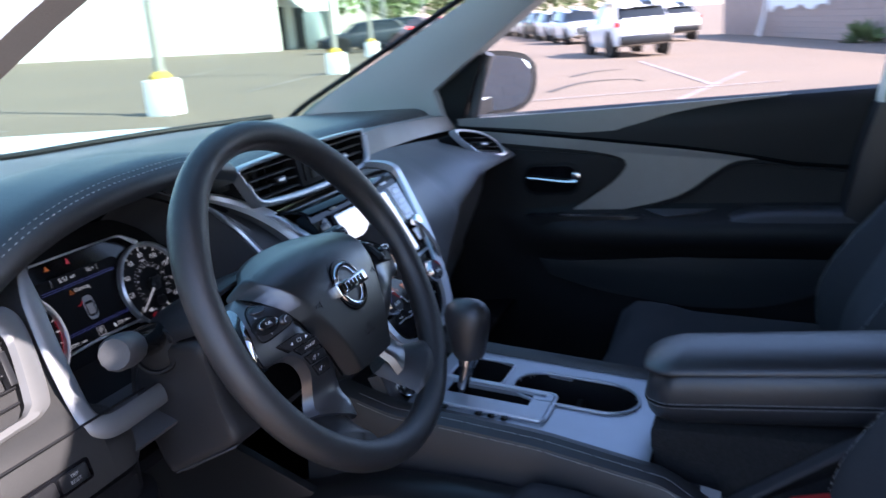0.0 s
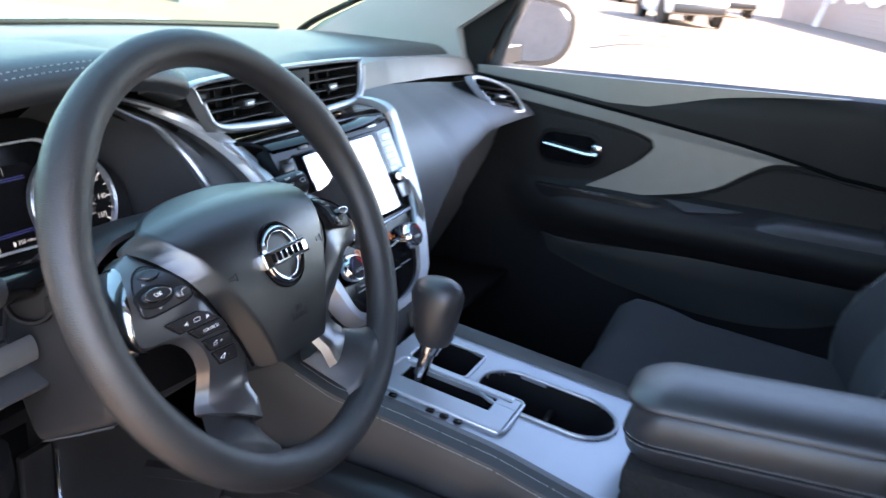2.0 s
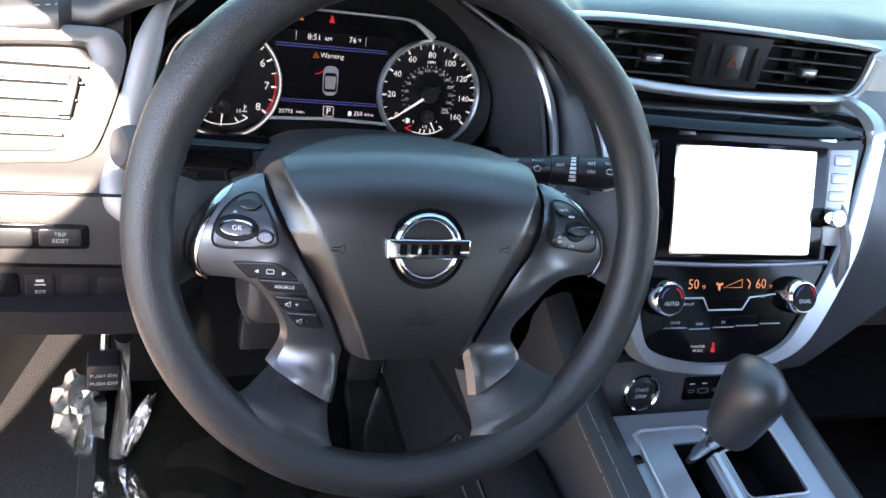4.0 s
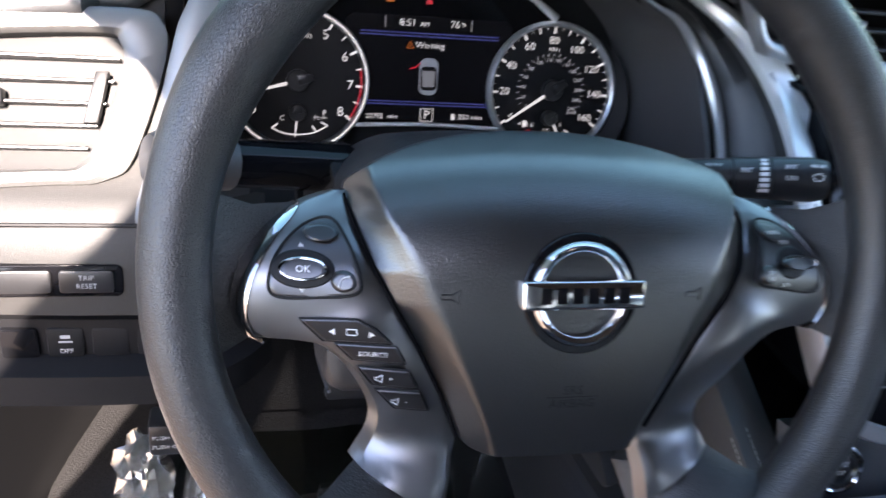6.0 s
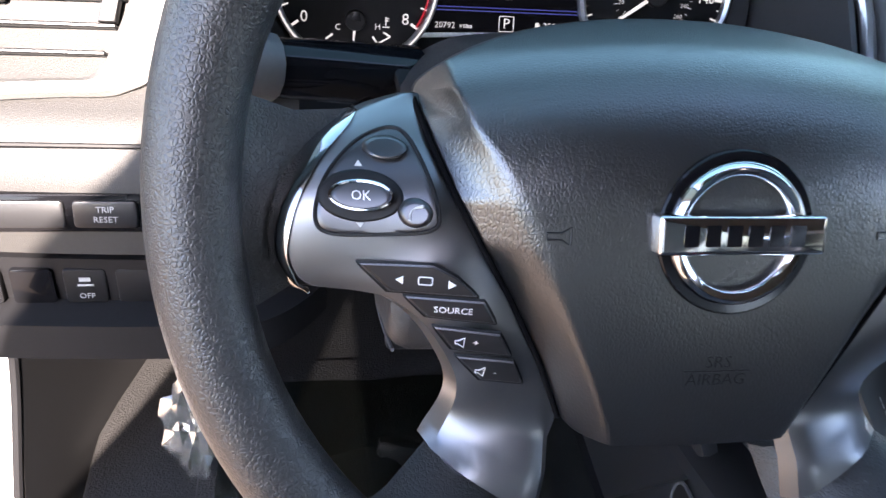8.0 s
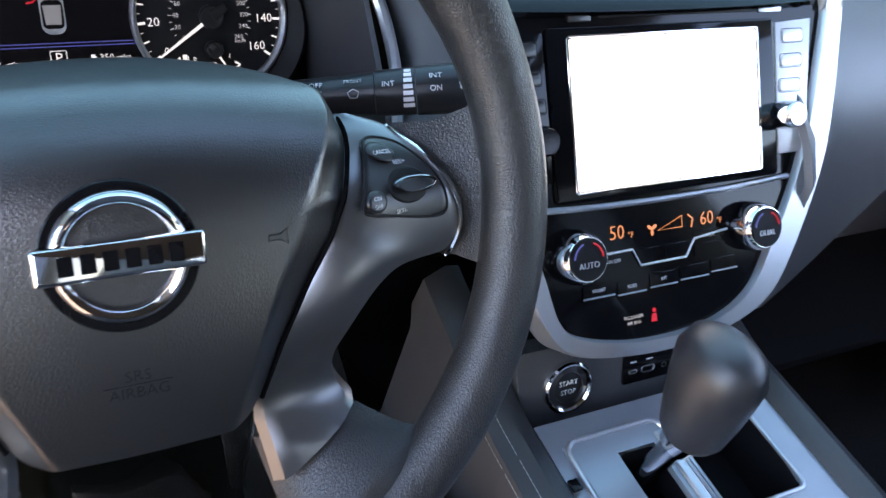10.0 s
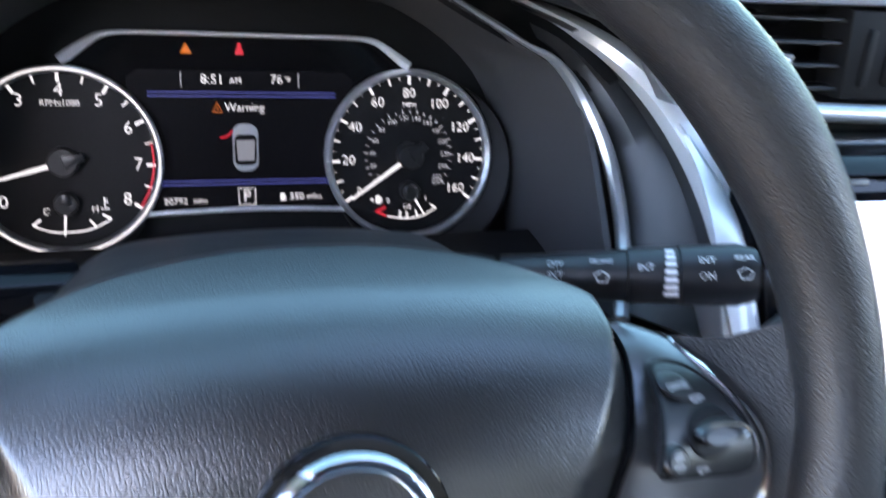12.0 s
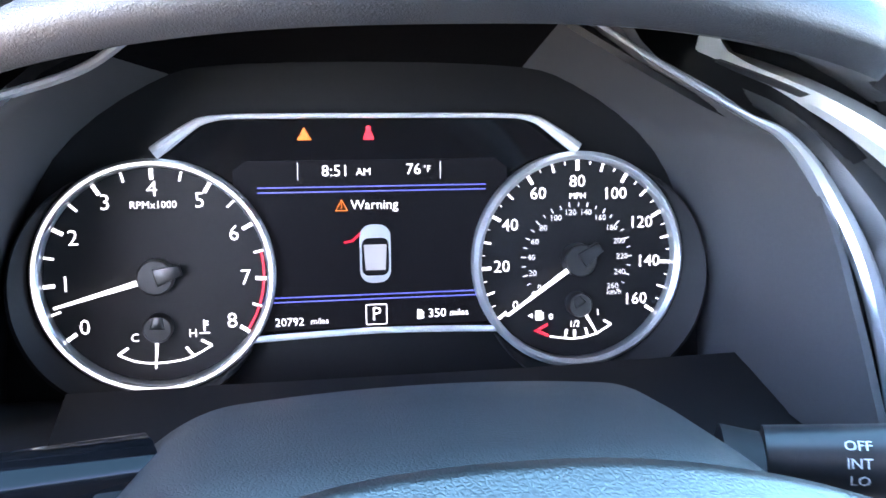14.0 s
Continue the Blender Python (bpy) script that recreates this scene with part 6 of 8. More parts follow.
def build_cowl():
    c = thing("gauge_cowl", "deep black cowl round the gauges with a silver edge", "cowl", (-0.372, 0.25, 1.0))
    # tunnel from the faces out to the driver
    inner = [(-0.180, -0.075), (-0.172, 0.0), (-0.150, 0.055), (-0.105, 0.090), (-0.06, 0.100), (0.06, 0.100), (0.105, 0.090), (0.150, 0.055), (0.172, 0.0), (0.180, -0.075)]
    outer = [(-0.184, 0.152, 0.934), (-0.178, 0.188, 0.99), (-0.169, 0.205, 1.033), (-0.140, 0.236, 1.060), (-0.090, 0.262, 1.084), (0.072, 0.275, 1.094), (0.1075, 0.264, 1.074), (0.1455, 0.260, 1.0545), (0.1855, 0.249, 1.0230), (0.187, 0.160, 0.93)]
    a = [tuple(FACE @ Vector((x, y, -0.012))) for x, y in inner]
    b = [(-0.372 + x, y, z) for x, y, z in outer]
    m = [tuple(Vector(p).lerp(Vector(q), 0.5) + Vector((0, 0.0, 0.012))) for p, q in zip(a, b)]
    a, m, b = smooth(a, 4), smooth(m, 4), smooth(b, 4)
    # the top strip is blacker than the sides, shade put into its colour
    for lo, hi, skin in ((0, 14, TUNNEL), (13, 22, GAPSHADE), (21, 37, TUNNEL)):
        part("tunnel", sheet([a[lo:hi], m[lo:hi], b[lo:hi]], 0.004), skin, c, "tunnel wall, its top blackened as shade")
    arc = smooth([(-0.300, 0.285, 1.094), (-0.289, 0.270, 1.086), (-0.264, 0.262, 1.072), (-0.2265, 0.258, 1.0525), (-0.2045, 0.256, 1.042), (-0.1865, 0.247, 1.0215), (-0.174, 0.225, 0.9925), (-0.172, 0.195, 0.955), (-0.185, 0.160, 0.93)], 5)
    part("edge_right", sweep(arc, [0.0011 + 0.0034 * max(0.0, min(1.0, (i - 15) / 10)) for i in range(len(arc))], n=8), SILVER, c, "satin silver edge of the cowl")
    # broad silver surround on the door side and along the bottom
    thin = smooth([(-0.440, 0.275, 1.092), (-0.4605, 0.258, 1.0835), (-0.479, 0.250, 1.0715), (-0.503, 0.243, 1.064), (-0.520, 0.232, 1.062)], 5)
    part("edge_line", sweep(thin, 0.0018, n=8), SILVER, c)
    edge = smooth([(-0.520, 0.232, 1.070), (-0.533, 0.216, 1.054), (-0.541, 0.203, 1.034), (-0.550, 0.184, 1.0), (-0.559, 0.160, 0.962), (-0.565, 0.142, 0.941), (-0.560, 0.134, 0.930), (-0.545, 0.131, 0.925), (-0.510, 0.134, 0.923), (-0.472, 0.139, 0.921)], 6)
    part("edge_left", sweep(edge, [0.0105 * min(1.0, 0.30 + 0.70 * min(1.0, i / 12)) for i in range(len(edge))], n=10, flat=0.4, up=(0, -1, 0.3)), RIMGREY, c, "broad satin grey surround")
    # lower apron between the gauges and the column
    rows = [[tuple(FACE @ Vector((x, -0.060, -0.006))), tuple(FACE @ Vector((x, -0.066, 0.03))), (-0.372 + x * 1.02, 0.19, 0.915), (-0.372 + x * 1.05, 0.13, 0.89)] for x in (-0.18, -0.1, 0, 0.1, 0.18)]
    part("apron", sheet(rows, 0.004), TUNNEL, c, "matt black apron under the gauges")
    # silver fin between cowl and centre stack
    fin = smooth([(-0.214, 0.303, 1.064), (-0.178, 0.283, 1.0525), (-0.150, 0.255, 1.035), (-0.132, 0.215, 1.010), (-0.120, 0.175, 0.975), (-0.112, 0.13, 0.92)], 6)
    rows = [[(x - 0.012, y + 0.02, z), (x - 0.006, y - 0.001, z + 0.002), (x - 0.003, y - 0.004, z + 0.003)] for x, y, z in fin]
    part("fin_flank", sheet(rows, 0.003), SOFT, c, "black flank of the fin")
    rows = []
    for i, (x, y, z) in enumerate(fin):
        q = min(1.0, 0.10 + i / 14)
        rows.append([(x - 0.0105, y + 0.008, z + 0.0025), (x - 0.0105 + 0.003 * q, y + 0.008 - 0.0095 * q, z + 0.0035), (x - 0.0105 + 0.0075 * q, y + 0.008 - 0.014 * q, z + 0.0035), (x - 0.0105 + 0.0165 * q, y + 0.008 - 0.015 * q, z + 0.003), (x - 0.0105 + 0.0265 * q, y + 0.012, z)])
    part("fin", sheet(rows, 0.004), BRIGHT, c, "satin silver fin beside the centre stack")
    left = smooth([(-0.1497, 0.205, 1.0208), (-0.1487, 0.18, 1.0075), (-0.153, 0.15, 0.9890), (-0.152, 0.128, 0.955), (-0.147, 0.10, 0.90)], 5)
    right = smooth([(-0.1465, 0.204, 1.0217), (-0.1329, 0.179, 1.0007), (-0.1335, 0.149, 0.9840), (-0.1281, 0.126, 0.9476), (-0.122, 0.10, 0.90)], 5)
    part("fin_facet", sheet([[(a[0], a[1] - 0.004, a[2]), ((a[0] + b[0]) / 2, (a[1] + b[1]) / 2 - 0.008, (a[2] + b[2]) / 2), (b[0], b[1] - 0.003, b[2]), (b[0] + 0.004, b[1] + 0.012, b[2])] for a, b in zip(left, right)], 0.003), BRIGHT, c, "bright lower facet of the silver fin")
    rows = [[(p[0] - 0.008, p[1] + 0.014, p[2] - 0.004), ((p[0] + q[0]) / 2 - 0.004, (p[1] + q[1]) / 2 + 0.004, (p[2] + q[2]) / 2), (q[0] + 0.004, q[1] + 0.006, q[2])] for p, q in zip(fin, smooth([(-0.236, 0.285, 1.058), (-0.203, 0.268, 1.044), (-0.184, 0.258, 1.020), (-0.171, 0.238, 0.990), (-0.169, 0.208, 0.952), (-0.180, 0.17, 0.925)], 6))]
    outer = smooth([(-0.310, 0.300, 1.092), (-0.268, 0.276, 1.070), (-0.232, 0.272, 1.052), (-0.205, 0.270, 1.040), (-0.190, 0.262, 1.018)], 5)
    upper = smooth([(-0.300, 0.345, 1.100), (-0.250, 0.335, 1.088), (-0.205, 0.315, 1.076), (-0.165, 0.292, 1.060), (-0.140, 0.262, 1.040)], 5)
    part("hood_side", sheet([[p, ((p[0] + q[0]) / 2 - 0.004, (p[1] + q[1]) / 2, (p[2] + q[2]) / 2 - 0.004), q] for p, q in zip(outer, upper)], 0.003), DEEP, c, "black panel between the cowl and the dash top")
    part("inner_panel", sheet(rows, 0.004), SOFT, c, "black grained panel beside the gauges")
    return c


build_cluster()
build_cowl()


# ---- centre stack ----
STACK = tilted((0.005, 0.153, 0.999), 29)


def build_vent(name, label, m, w, h, slats, cols, knobs, outline=None, bez=SILVER, depth=0.045, outer=None):
    """An air vent in the frame m: a bezel, a dark duct, slats and knobs."""
    v = thing(name, label, "air vent", tuple(m.translation))
    out = outline or rrect(w, h, min(w, h) * 0.2, 5)
    P = lambda nm, bm, mt, parent=v, lb="": part(nm, bm, mt, parent, lb, m)
    grow = outer or [(x * (1 + 0.006 / (w / 2)), y * (1 + 0.006 / (h / 2))) for x, y in out]
    P("bezel", loft([[(x, y, -0.012) for x, y in grow], [(x, y, 0.002) for x, y in grow], [((x * 0.75 + a * 0.25), (y * 0.75 + b * 0.25), 0.0045) for (x, y), (a, b) in zip(grow, out)], [((x * 0.2 + a * 0.8), (y * 0.2 + b * 0.8), 0.004) for (x, y), (a, b) in zip(grow, out)], [(a, b, 0.0) for a, b in out], [(a, b, -0.012) for a, b in out]], True, False), bez, v, "satin silver vent surround")
    P("duct", loft([[(x, y, 0.0) for x, y in out], [(x * 0.96, y * 0.96, -depth) for x, y in out]], True, False), DEEP, v)
    P("duct_back", prism([(x * 0.96, y * 0.96) for x, y in out], -depth - 0.002, -depth), DEEP, v)
    for i in range(slats):
        y = -h / 2 + h * (i + 0.5) / slats
        xs = [p for p in (x for x, yy in out if abs(yy - y) < h * 0.5)]
        lo, hi = outline_span(out, y)
        bm = box(lo + 0.002, hi - 0.002, y - 0.0012, y + 0.0012, -0.017, -0.001, 0.0008, 1)
        P("slat", bm, PLASTIC, v, "black vent slat")
    for c in cols:
        P("divider", box(c - 0.0012, c + 0.0012, -h * 0.42, h * 0.42, -0.034, -0.019), DEEP, v)
    for kx, ky in knobs:
        k = P("knob", box(kx - 0.011, kx + 0.011, ky - 0.0052, ky + 0.0052, -0.010, 0.0035, 0.002), PLASTIC, v, "vent knob")
        P("knob_inlay", box(kx - 0.008, kx + 0.008, ky - 0.0024, ky + 0.0024, 0.003, 0.0042, 0.0008), SILVER, k, "silver knob inlay")
    return v


def outline_span(out, y):
    xs = []
    for (x0, y0), (x1, y1) in zip(out, out[1:] + out[:1]):
        if (y0 - y) * (y1 - y) <= 0 and y0 != y1:
            xs.append(x0 + (x1 - x0) * (y - y0) / (y1 - y0))
    return (min(xs), max(xs)) if len(xs) > 1 else (-0.001, 0.001)


def build_stack():
    s = thing("center_stack", "gloss black centre stack with a bright screen in a silver frame", "centre stack", tuple(STACK.translation))
    P = lambda name, bm, m, parent=s, label="": part(name, bm, m, parent, label, STACK)
    # silver frame, tapering downwards
    o = smooth([(-0.158, -0.045), (-0.155, -0.06), (-0.150, -0.08), (-0.128, -0.155), (-0.114, -0.190), (-0.095, -0.209), (-0.050, -0.2185), (0.005, -0.220), (0.050, -0.2120), (0.082, -0.198), (0.105, -0.172), (0.135, -0.120), (0.152, -0.075), (0.166, 0.0), (0.1675, 0.018), (0.164, 0.030)], 5)
    i_ = smooth([(-0.140, -0.043), (-0.137, -0.057), (-0.133, -0.076), (-0.113, -0.1465), (-0.103, -0.183), (-0.088, -0.197), (-0.047, -0.2075), (0.0, -0.2090), (0.036, -0.203), (0.064, -0.188), (0.084, -0.160), (0.111, -0.114), (0.128, -0.070), (0.146, 0.0), (0.148, 0.014), (0.145, 0.0254)], 5)
    rows = [[(a[0], a[1], -0.02), (a[0], a[1], 0.002), (a[0] * 0.99, a[1] * 0.995, 0.006), (b[0] * 1.015, b[1] * 1.005, 0.006), (b[0], b[1], 0.002), (b[0], b[1], -0.012)] for a, b in zip(o, i_)]
    P("frame", loft(rows, False, False), SILVER, s, "satin silver stack frame")
    P("fascia", prism([(-0.132, 0.022), (-0.134, 0.0)] + [(x * 1.01, y * 1.005) for x, y in i_], -0.02, 0.0, 0.0), PIANO, s, "gloss black fascia")
    # screen
    sc = P("screen_surround", prism(rrect(0.196, 0.114, 0.004, 4, 0.0, -0.050), 0.0, 0.0035, 0.0015), PIANO, s, "gloss black screen surround")
    P("screen", prism(rrect(0.160, 0.099, 0.0015, 3, -0.001, -0.0500), 0.0035, 0.0042), SCREEN, sc, "bright white touch screen")
    P("screen_edge", sweep([(x, y, 0.0040) for x, y in rrect(0.163, 0.102, 0.002, 3, -0.001, -0.0500)], 0.0008, True, 6), CHROME, sc)
    for side in (-1, 1):
        pl = P("key_panel", prism([(side * 0.100, 0.004), (side * 0.136, 0.006), (side * 0.128, -0.070), (side * 0.122, -0.092), (side * 0.099, -0.092)], 0.0, 0.003, 0.001), BRIGHT if side > 0 else PIANO, s, "panel of keys beside the screen")
        for k in range(3):
            y = -0.006 - 0.018 * k
            P("key", prism(rrect(0.020, 0.0085, 0.002, 3, side * (0.116 - 0.002 * k), y), 0.003, 0.0040, 0.0004), PLASTIC if side < 0 else BRIGHT, pl, "small key")
            P("key_gap", sweep([(x, yy, 0.0030) for x, yy in rrect(0.0215, 0.010, 0.002, 3, side * (0.116 - 0.002 * k), y)], 0.0003, True, 5), DEEP, pl)
        kn = lathe([(0.0095, 0), (0.0105, 0.004), (0.0095, 0.016), (0.008, 0.018)], 28)
        kn.transform(Matrix.Translation((side * 0.112 if side < 0 else 0.101, -0.0635, 0.003)))
        P("knob", kn, CHROME if side > 0 else PIANO, pl, "round turning knob")
    # disc slot above the screen
    P("disc_slot", box(-0.055, 0.085, 0.0125, 0.0165, -0.004, 0.0012, 0.001), DEEP, s, "thin disc slot")
    P("eject_key", prism(rrect(0.018, 0.008, 0.001, 2, -0.070, 0.0145), 0.0, 0.0016, 0.0004), PLASTIC, s)
    P("slot_glint", box(0.086, 0.108, 0.0118, 0.0165, 0.0, 0.0014, 0.0006), SILVER, s)
    # silver line over the climate controls
    P("line", sweep([(x, -0.1085 - 0.004 * (1 - (x / 0.12) ** 2), 0.002) for x in [-0.118 + 0.226 * i / 16 for i in range(17)]], 0.0022, n=8), SILVER, s, "silver line under the screen")
    # climate controls
    for x, nm in ((-0.0865, "AUTO"), (0.0695, "DUAL")):
        k = lathe([(0.0185, 0), (0.0185, 0.006), (0.0165, 0.014), (0.015, 0.0165)], 40)
        k.transform(Matrix.Translation((x, -0.1425, 0.001)))
        kn = P("climate_knob", k, CHROME, s, "chrome-ringed climate knob")
        k = lathe([(0.0142, 0), (0.0142, 0.0012)], 40)
        k.transform(Matrix.Translation((x, -0.1425, 0.0172)))
        P("knob_face", k, DEEP, kn, "black knob face")
        P("mark", text(nm, 0.0058, x, -0.1465, 0.0186), INK, kn)
        for c, a0, a1 in ((LITBLUE, 110, 175), (LITRED, 5, 70)):
            P("mark", sweep([(x + 0.0112 * math.cos(radians(a)), -0.1425 + 0.0112 * math.sin(radians(a)), 0.0186) for a in range(a0, a1, 8)], 0.0007, n=5), c, kn)
    mid = STACK @ Matrix.Translation((-0.0124, 0, 0)) @ Matrix.Diagonal((0.931, 1, 1, 1))
    P = lambda name, bm, m, parent=s, label="": part(name, bm, m, parent, label, mid)
    for tx, x, sz in (("50", -0.041, 0.0140), ("60", 0.0445, 0.0140)):
        P("figure", text(tx, sz, x, -0.1315, 0.0008, 0.0001), LITORANGE, s, "")
    for tx, x in (("°F", -0.0285), ("°F", 0.0570)):
        P("figure", text(tx, 0.006, x, -0.1345, 0.0008, 0.0001), LITORANGE, s)
    P("fan_bars", sweep([(x, y, 0.0008) for x, y in ((-0.003, -0.1345), (0.020, -0.1345), (0.020, -0.1265))], 0.0004, True, 5), LITORANGE, s)
    P("fan_mark", merge(*[prism(ellipse(0.0026, 0.0013, 10, -0.0085 + 0.0024 * math.cos(t), -0.1325 + 0.0024 * math.sin(t), math.degrees(t)), 0.0004, 0.0009) for t in (0.5, 2.6, 4.7)]), LITORANGE, s)
    P("seat_air_mark", sweep([(x, y, 0.0008) for x, y in ((0.0260, -0.1265), (0.0305, -0.1300), (0.0290, -0.1360))], 0.0006, n=5), LITORANGE, s)
    for x, y, w, tx in ((-0.0455, -0.1505, 0.030, "ON-OFF"), (-0.013, -0.1500, 0.022, ""), (0.013, -0.1500, 0.022, ""), (0.0465, -0.1440, 0.030, "MODE"), (0.0465, -0.1535, 0.030, ""), (-0.060, -0.1685, 0.028, "FRONT"), (-0.030, -0.1700, 0.026, "REAR"), (0.0, -0.1690, 0.026, "A/C"), (0.030, -0.1680, 0.028, ""), (0.060, -0.1665, 0.026, "")):
        k = P("key", prism(rrect(w, 0.0088, 0.001, 2, x, y), 0.0, 0.0010), PIANO, s, "gloss black key")
        if y < -0.16:
            P("key_edge", sweep([(x - w / 2, y - 0.0048, 0.0010), (x + w / 2, y - 0.0048, 0.0010)], 0.0006, n=6), SILVER, k)
        if tx:
            P("mark", text(tx, 0.0036, x, y, 0.0011, 0.0001), INK, k)
    P("key_line", sweep([(x, y, 0.0012) for x, y in ((-0.062, -0.1445), (-0.028, -0.1445), (-0.021, -0.1565), (0.022, -0.1565), (0.031, -0.1445), (0.064, -0.1415))], 0.0009, n=6), BRIGHT, s, "thin silver outline round the middle keys")
    P("mark", merge(text("PASSENGER", 0.0034, -0.030, -0.1925, 0.0006, 0.0001), text("AIR BAG", 0.0034, -0.030, -0.1965, 0.0006, 0.0001)), LITDIM, s)
    P("airbag_lamp", merge(prism(ellipse(0.0016, 0.0016, 12, -0.0105, -0.1905), 0.0, 0.0008), prism([(-0.0135, -0.1985), (-0.0085, -0.1985), (-0.0088, -0.1930), (-0.0122, -0.1930)], 0.0, 0.0008)), LITRED, s, "lit orange-red airbag lamp")
    # gloss band over the fascia up to the vents
    rows = []
    for t in range(21):
        x = -0.138 + 0.303 * t / 20
        q = 1 - (x / 0.165) ** 2
        rows.append([(0.005 + x * 0.93, 0.160, 1.010), (0.005 + x * 0.95, 0.163 - 0.010 * q, 1.016), (0.005 + x * 0.97, 0.172 - 0.014 * q, 1.0205), (0.005 + x * 0.98, 0.190 - 0.012 * q, 1.022), (0.005 + x, 0.226, 1.016)])
    sh = smooth([(0.1535, 0.1535, 1.013), (0.1550, 0.1590, 1.0235), (0.1550, 0.1690, 1.0315), (0.1530, 0.185, 1.0365), (0.149, 0.205, 1.038), (0.145, 0.228, 1.036)], 5)
    part("frame_shoulder", sheet([[(x - 0.001, y + 0.008, z - 0.008), (x, y, z), (x + 0.010, y - 0.001, z + 0.001), (x + 0.017, y, z), (x + 0.022, y + 0.004, z - 0.004), (x + 0.024, y + 0.016, z - 0.014)] for x, y, z in sh], 0.003), SILVER, s, "rounded silver shoulder of the stack frame")
    part("upper_band", sheet(rows, 0.004), PIANO, s, "curved gloss black band under the vents")
    return s


def build_center_vents():
    m = tilted((0.0, 0.222, 1.060), 8)
    out = smooth([(-0.172, 0.014), (-0.166, 0.024), (-0.05, 0.0275), (0.05, 0.0275), (0.164, 0.025), (0.171, 0.019), (0.166, -0.016), (0.150, -0.024), (0.05, -0.028), (-0.05, -0.028), (-0.135, -0.024), (-0.150, -0.018)], 4, True)
    v = build_vent("center_vent", "wide centre air vents and hazard key in a silver surround", m, 0.34, 0.052, 4, [-0.12, -0.09, 0.09, 0.12], [(-0.088, -0.004), (0.098, -0.004)], out)
    lip = smooth([(-0.168, 0.006), (-0.152, -0.021), (-0.10, -0.0295), (0.0, -0.0335), (0.10, -0.0310), (0.152, -0.0275), (0.171, -0.014), (0.1775, 0.018)], 6)
    part("lower_lip", sweep([(x, y, 0.003) for x, y in lip], [0.0030 + 0.0028 * min(1, i / 10) for i in range(len(lip))], n=10), SILVER, v, "thick satin silver lower lip", m)
    part("hazard_block", prism([(-0.044, 0.026), (0.044, 0.026), (0.039, -0.025), (-0.039, -0.025)], -0.02, 0.003, 0.002), DEEP, v, "block between the vents", m)
    k = part("hazard_key", prism(rrect(0.026, 0.034, 0.003, 3, 0, 0.0), 0.003, 0.0055, 0.001), PLASTIC, v, "hazard lamp key", m)
    part("hazard_mark", sweep([(-0.005, -0.004, 0.0057), (0.005, -0.004, 0.0057), (0, 0.005, 0.0057)], 0.0005, True, 5), RED, k, "", m)
    for sx in (-1, 1):
        part("thumb_wheel", box(sx * 0.027 - 0.003, sx * 0.027 + 0.003, -0.018, 0.016, -0.002, 0.0055, 0.002), DEEP, v, "", m)
    return v


def build_end_vents():
    # passenger end
    m = tilted((0.655, 0.185, 0.985), 12, (0.80, -0.585, -0.13))
    out = smooth([(-0.058, 0.030), (-0.010, 0.030), (0.030, 0.014), (0.055, -0.014), (0.050, -0.026), (0.005, -0.026), (-0.020, -0.012)], 5, True)
    build_vent("end_vent", "slanted passenger end air vent in a silver surround", m, 0.11, 0.05, 4, [0.0], [(0.008, 0.0)], out)
    # driver end
    m = tilted((-0.646, 0.183, 0.993), 32)
    out = smooth([(-0.085, 0.028), (-0.02, 0.036), (0.050, 0.041), (0.062, 0.036), (0.063, 0.020), (0.048, -0.022), (0.040, -0.035), (0.02, -0.039), (-0.085, -0.036)], 5, True)
    big = smooth([(-0.10, 0.040), (-0.02, 0.050), (0.066, 0.056), (0.086, 0.048), (0.087, 0.024), (0.070, -0.030), (0.056, -0.044), (0.025, -0.048), (-0.10, -0.046)], 5, True)
    v = build_vent("end_vent", "driver end air vent with black slats in a satin surround", m, 0.15, 0.066, 5, [-0.02, 0.015], [(-0.012, 0.002)], out, BEZEL, 0.045, big)
    part("wheel_slot", prism([(0.042, -0.012), (0.050, -0.012), (0.056, 0.018), (0.049, 0.018)], -0.004, 0.004, 0.001), PLASTIC, v, "vent thumb wheel", m)


def build_start_panel():
    m = tilted((0.0, 0.086, 0.745), 18)
    s = thing("start_panel", "dark grey panel with the start button and media sockets", "panel", tuple(m.translation))
    part("plate", prism([(-0.100, 0.035), (0.105, 0.035), (0.105, -0.032), (-0.085, -0.036), (-0.094, -0.02)], -0.02, 0.0, 0.002), SLATE, s, "dark grey plate", m)
    b = ring(0.0215, 0.0175, 0.0, 0.006, 40, 0.0015)
    b.transform(Matrix.Translation((-0.054, 0, 0)))
    r = part("start_ring", b, CHROME, s, "chrome start button ring", m)
    b = lathe([(0.0172, 0.0), (0.0172, 0.003), (0.013, 0.0042), (0.0125, 0.0028), (0.0, 0.003)], 36)
    b.transform(Matrix.Translation((-0.054, 0, 0)))
    k = part("start_button", b, SMOKE, r, "smoked silver start button", m)
    part("mark", merge(text("START", 0.0058, -0.054, 0.0035, 0.0034), text("STOP", 0.0058, -0.054, -0.004, 0.0034)), INK, r, "", m)
    u = part("socket_plate", prism(rrect(0.050, 0.027, 0.003, 3, 0.024, 0.001), 0.0, 0.0012, 0.0005), PIANO, s, "black socket plate", m)
    for x, w, h in ((0.009, 0.007, 0.003), (0.024, 0.0125, 0.0052), (0.040, 0.004, 0.004)):
        part("socket", sweep([(xx, yy, 0.0015) for xx, yy in rrect(w, h, min(w, h) * 0.3, 3, x, -0.002)], 0.0006, True, 6), STEEL, u, "metal-edged socket", m)
    for x in (0.009, 0.025):
        part("mark", box(x - 0.003, x + 0.003, 0.0060, 0.0068, 0.0012, 0.0015), INK, u, "", m)


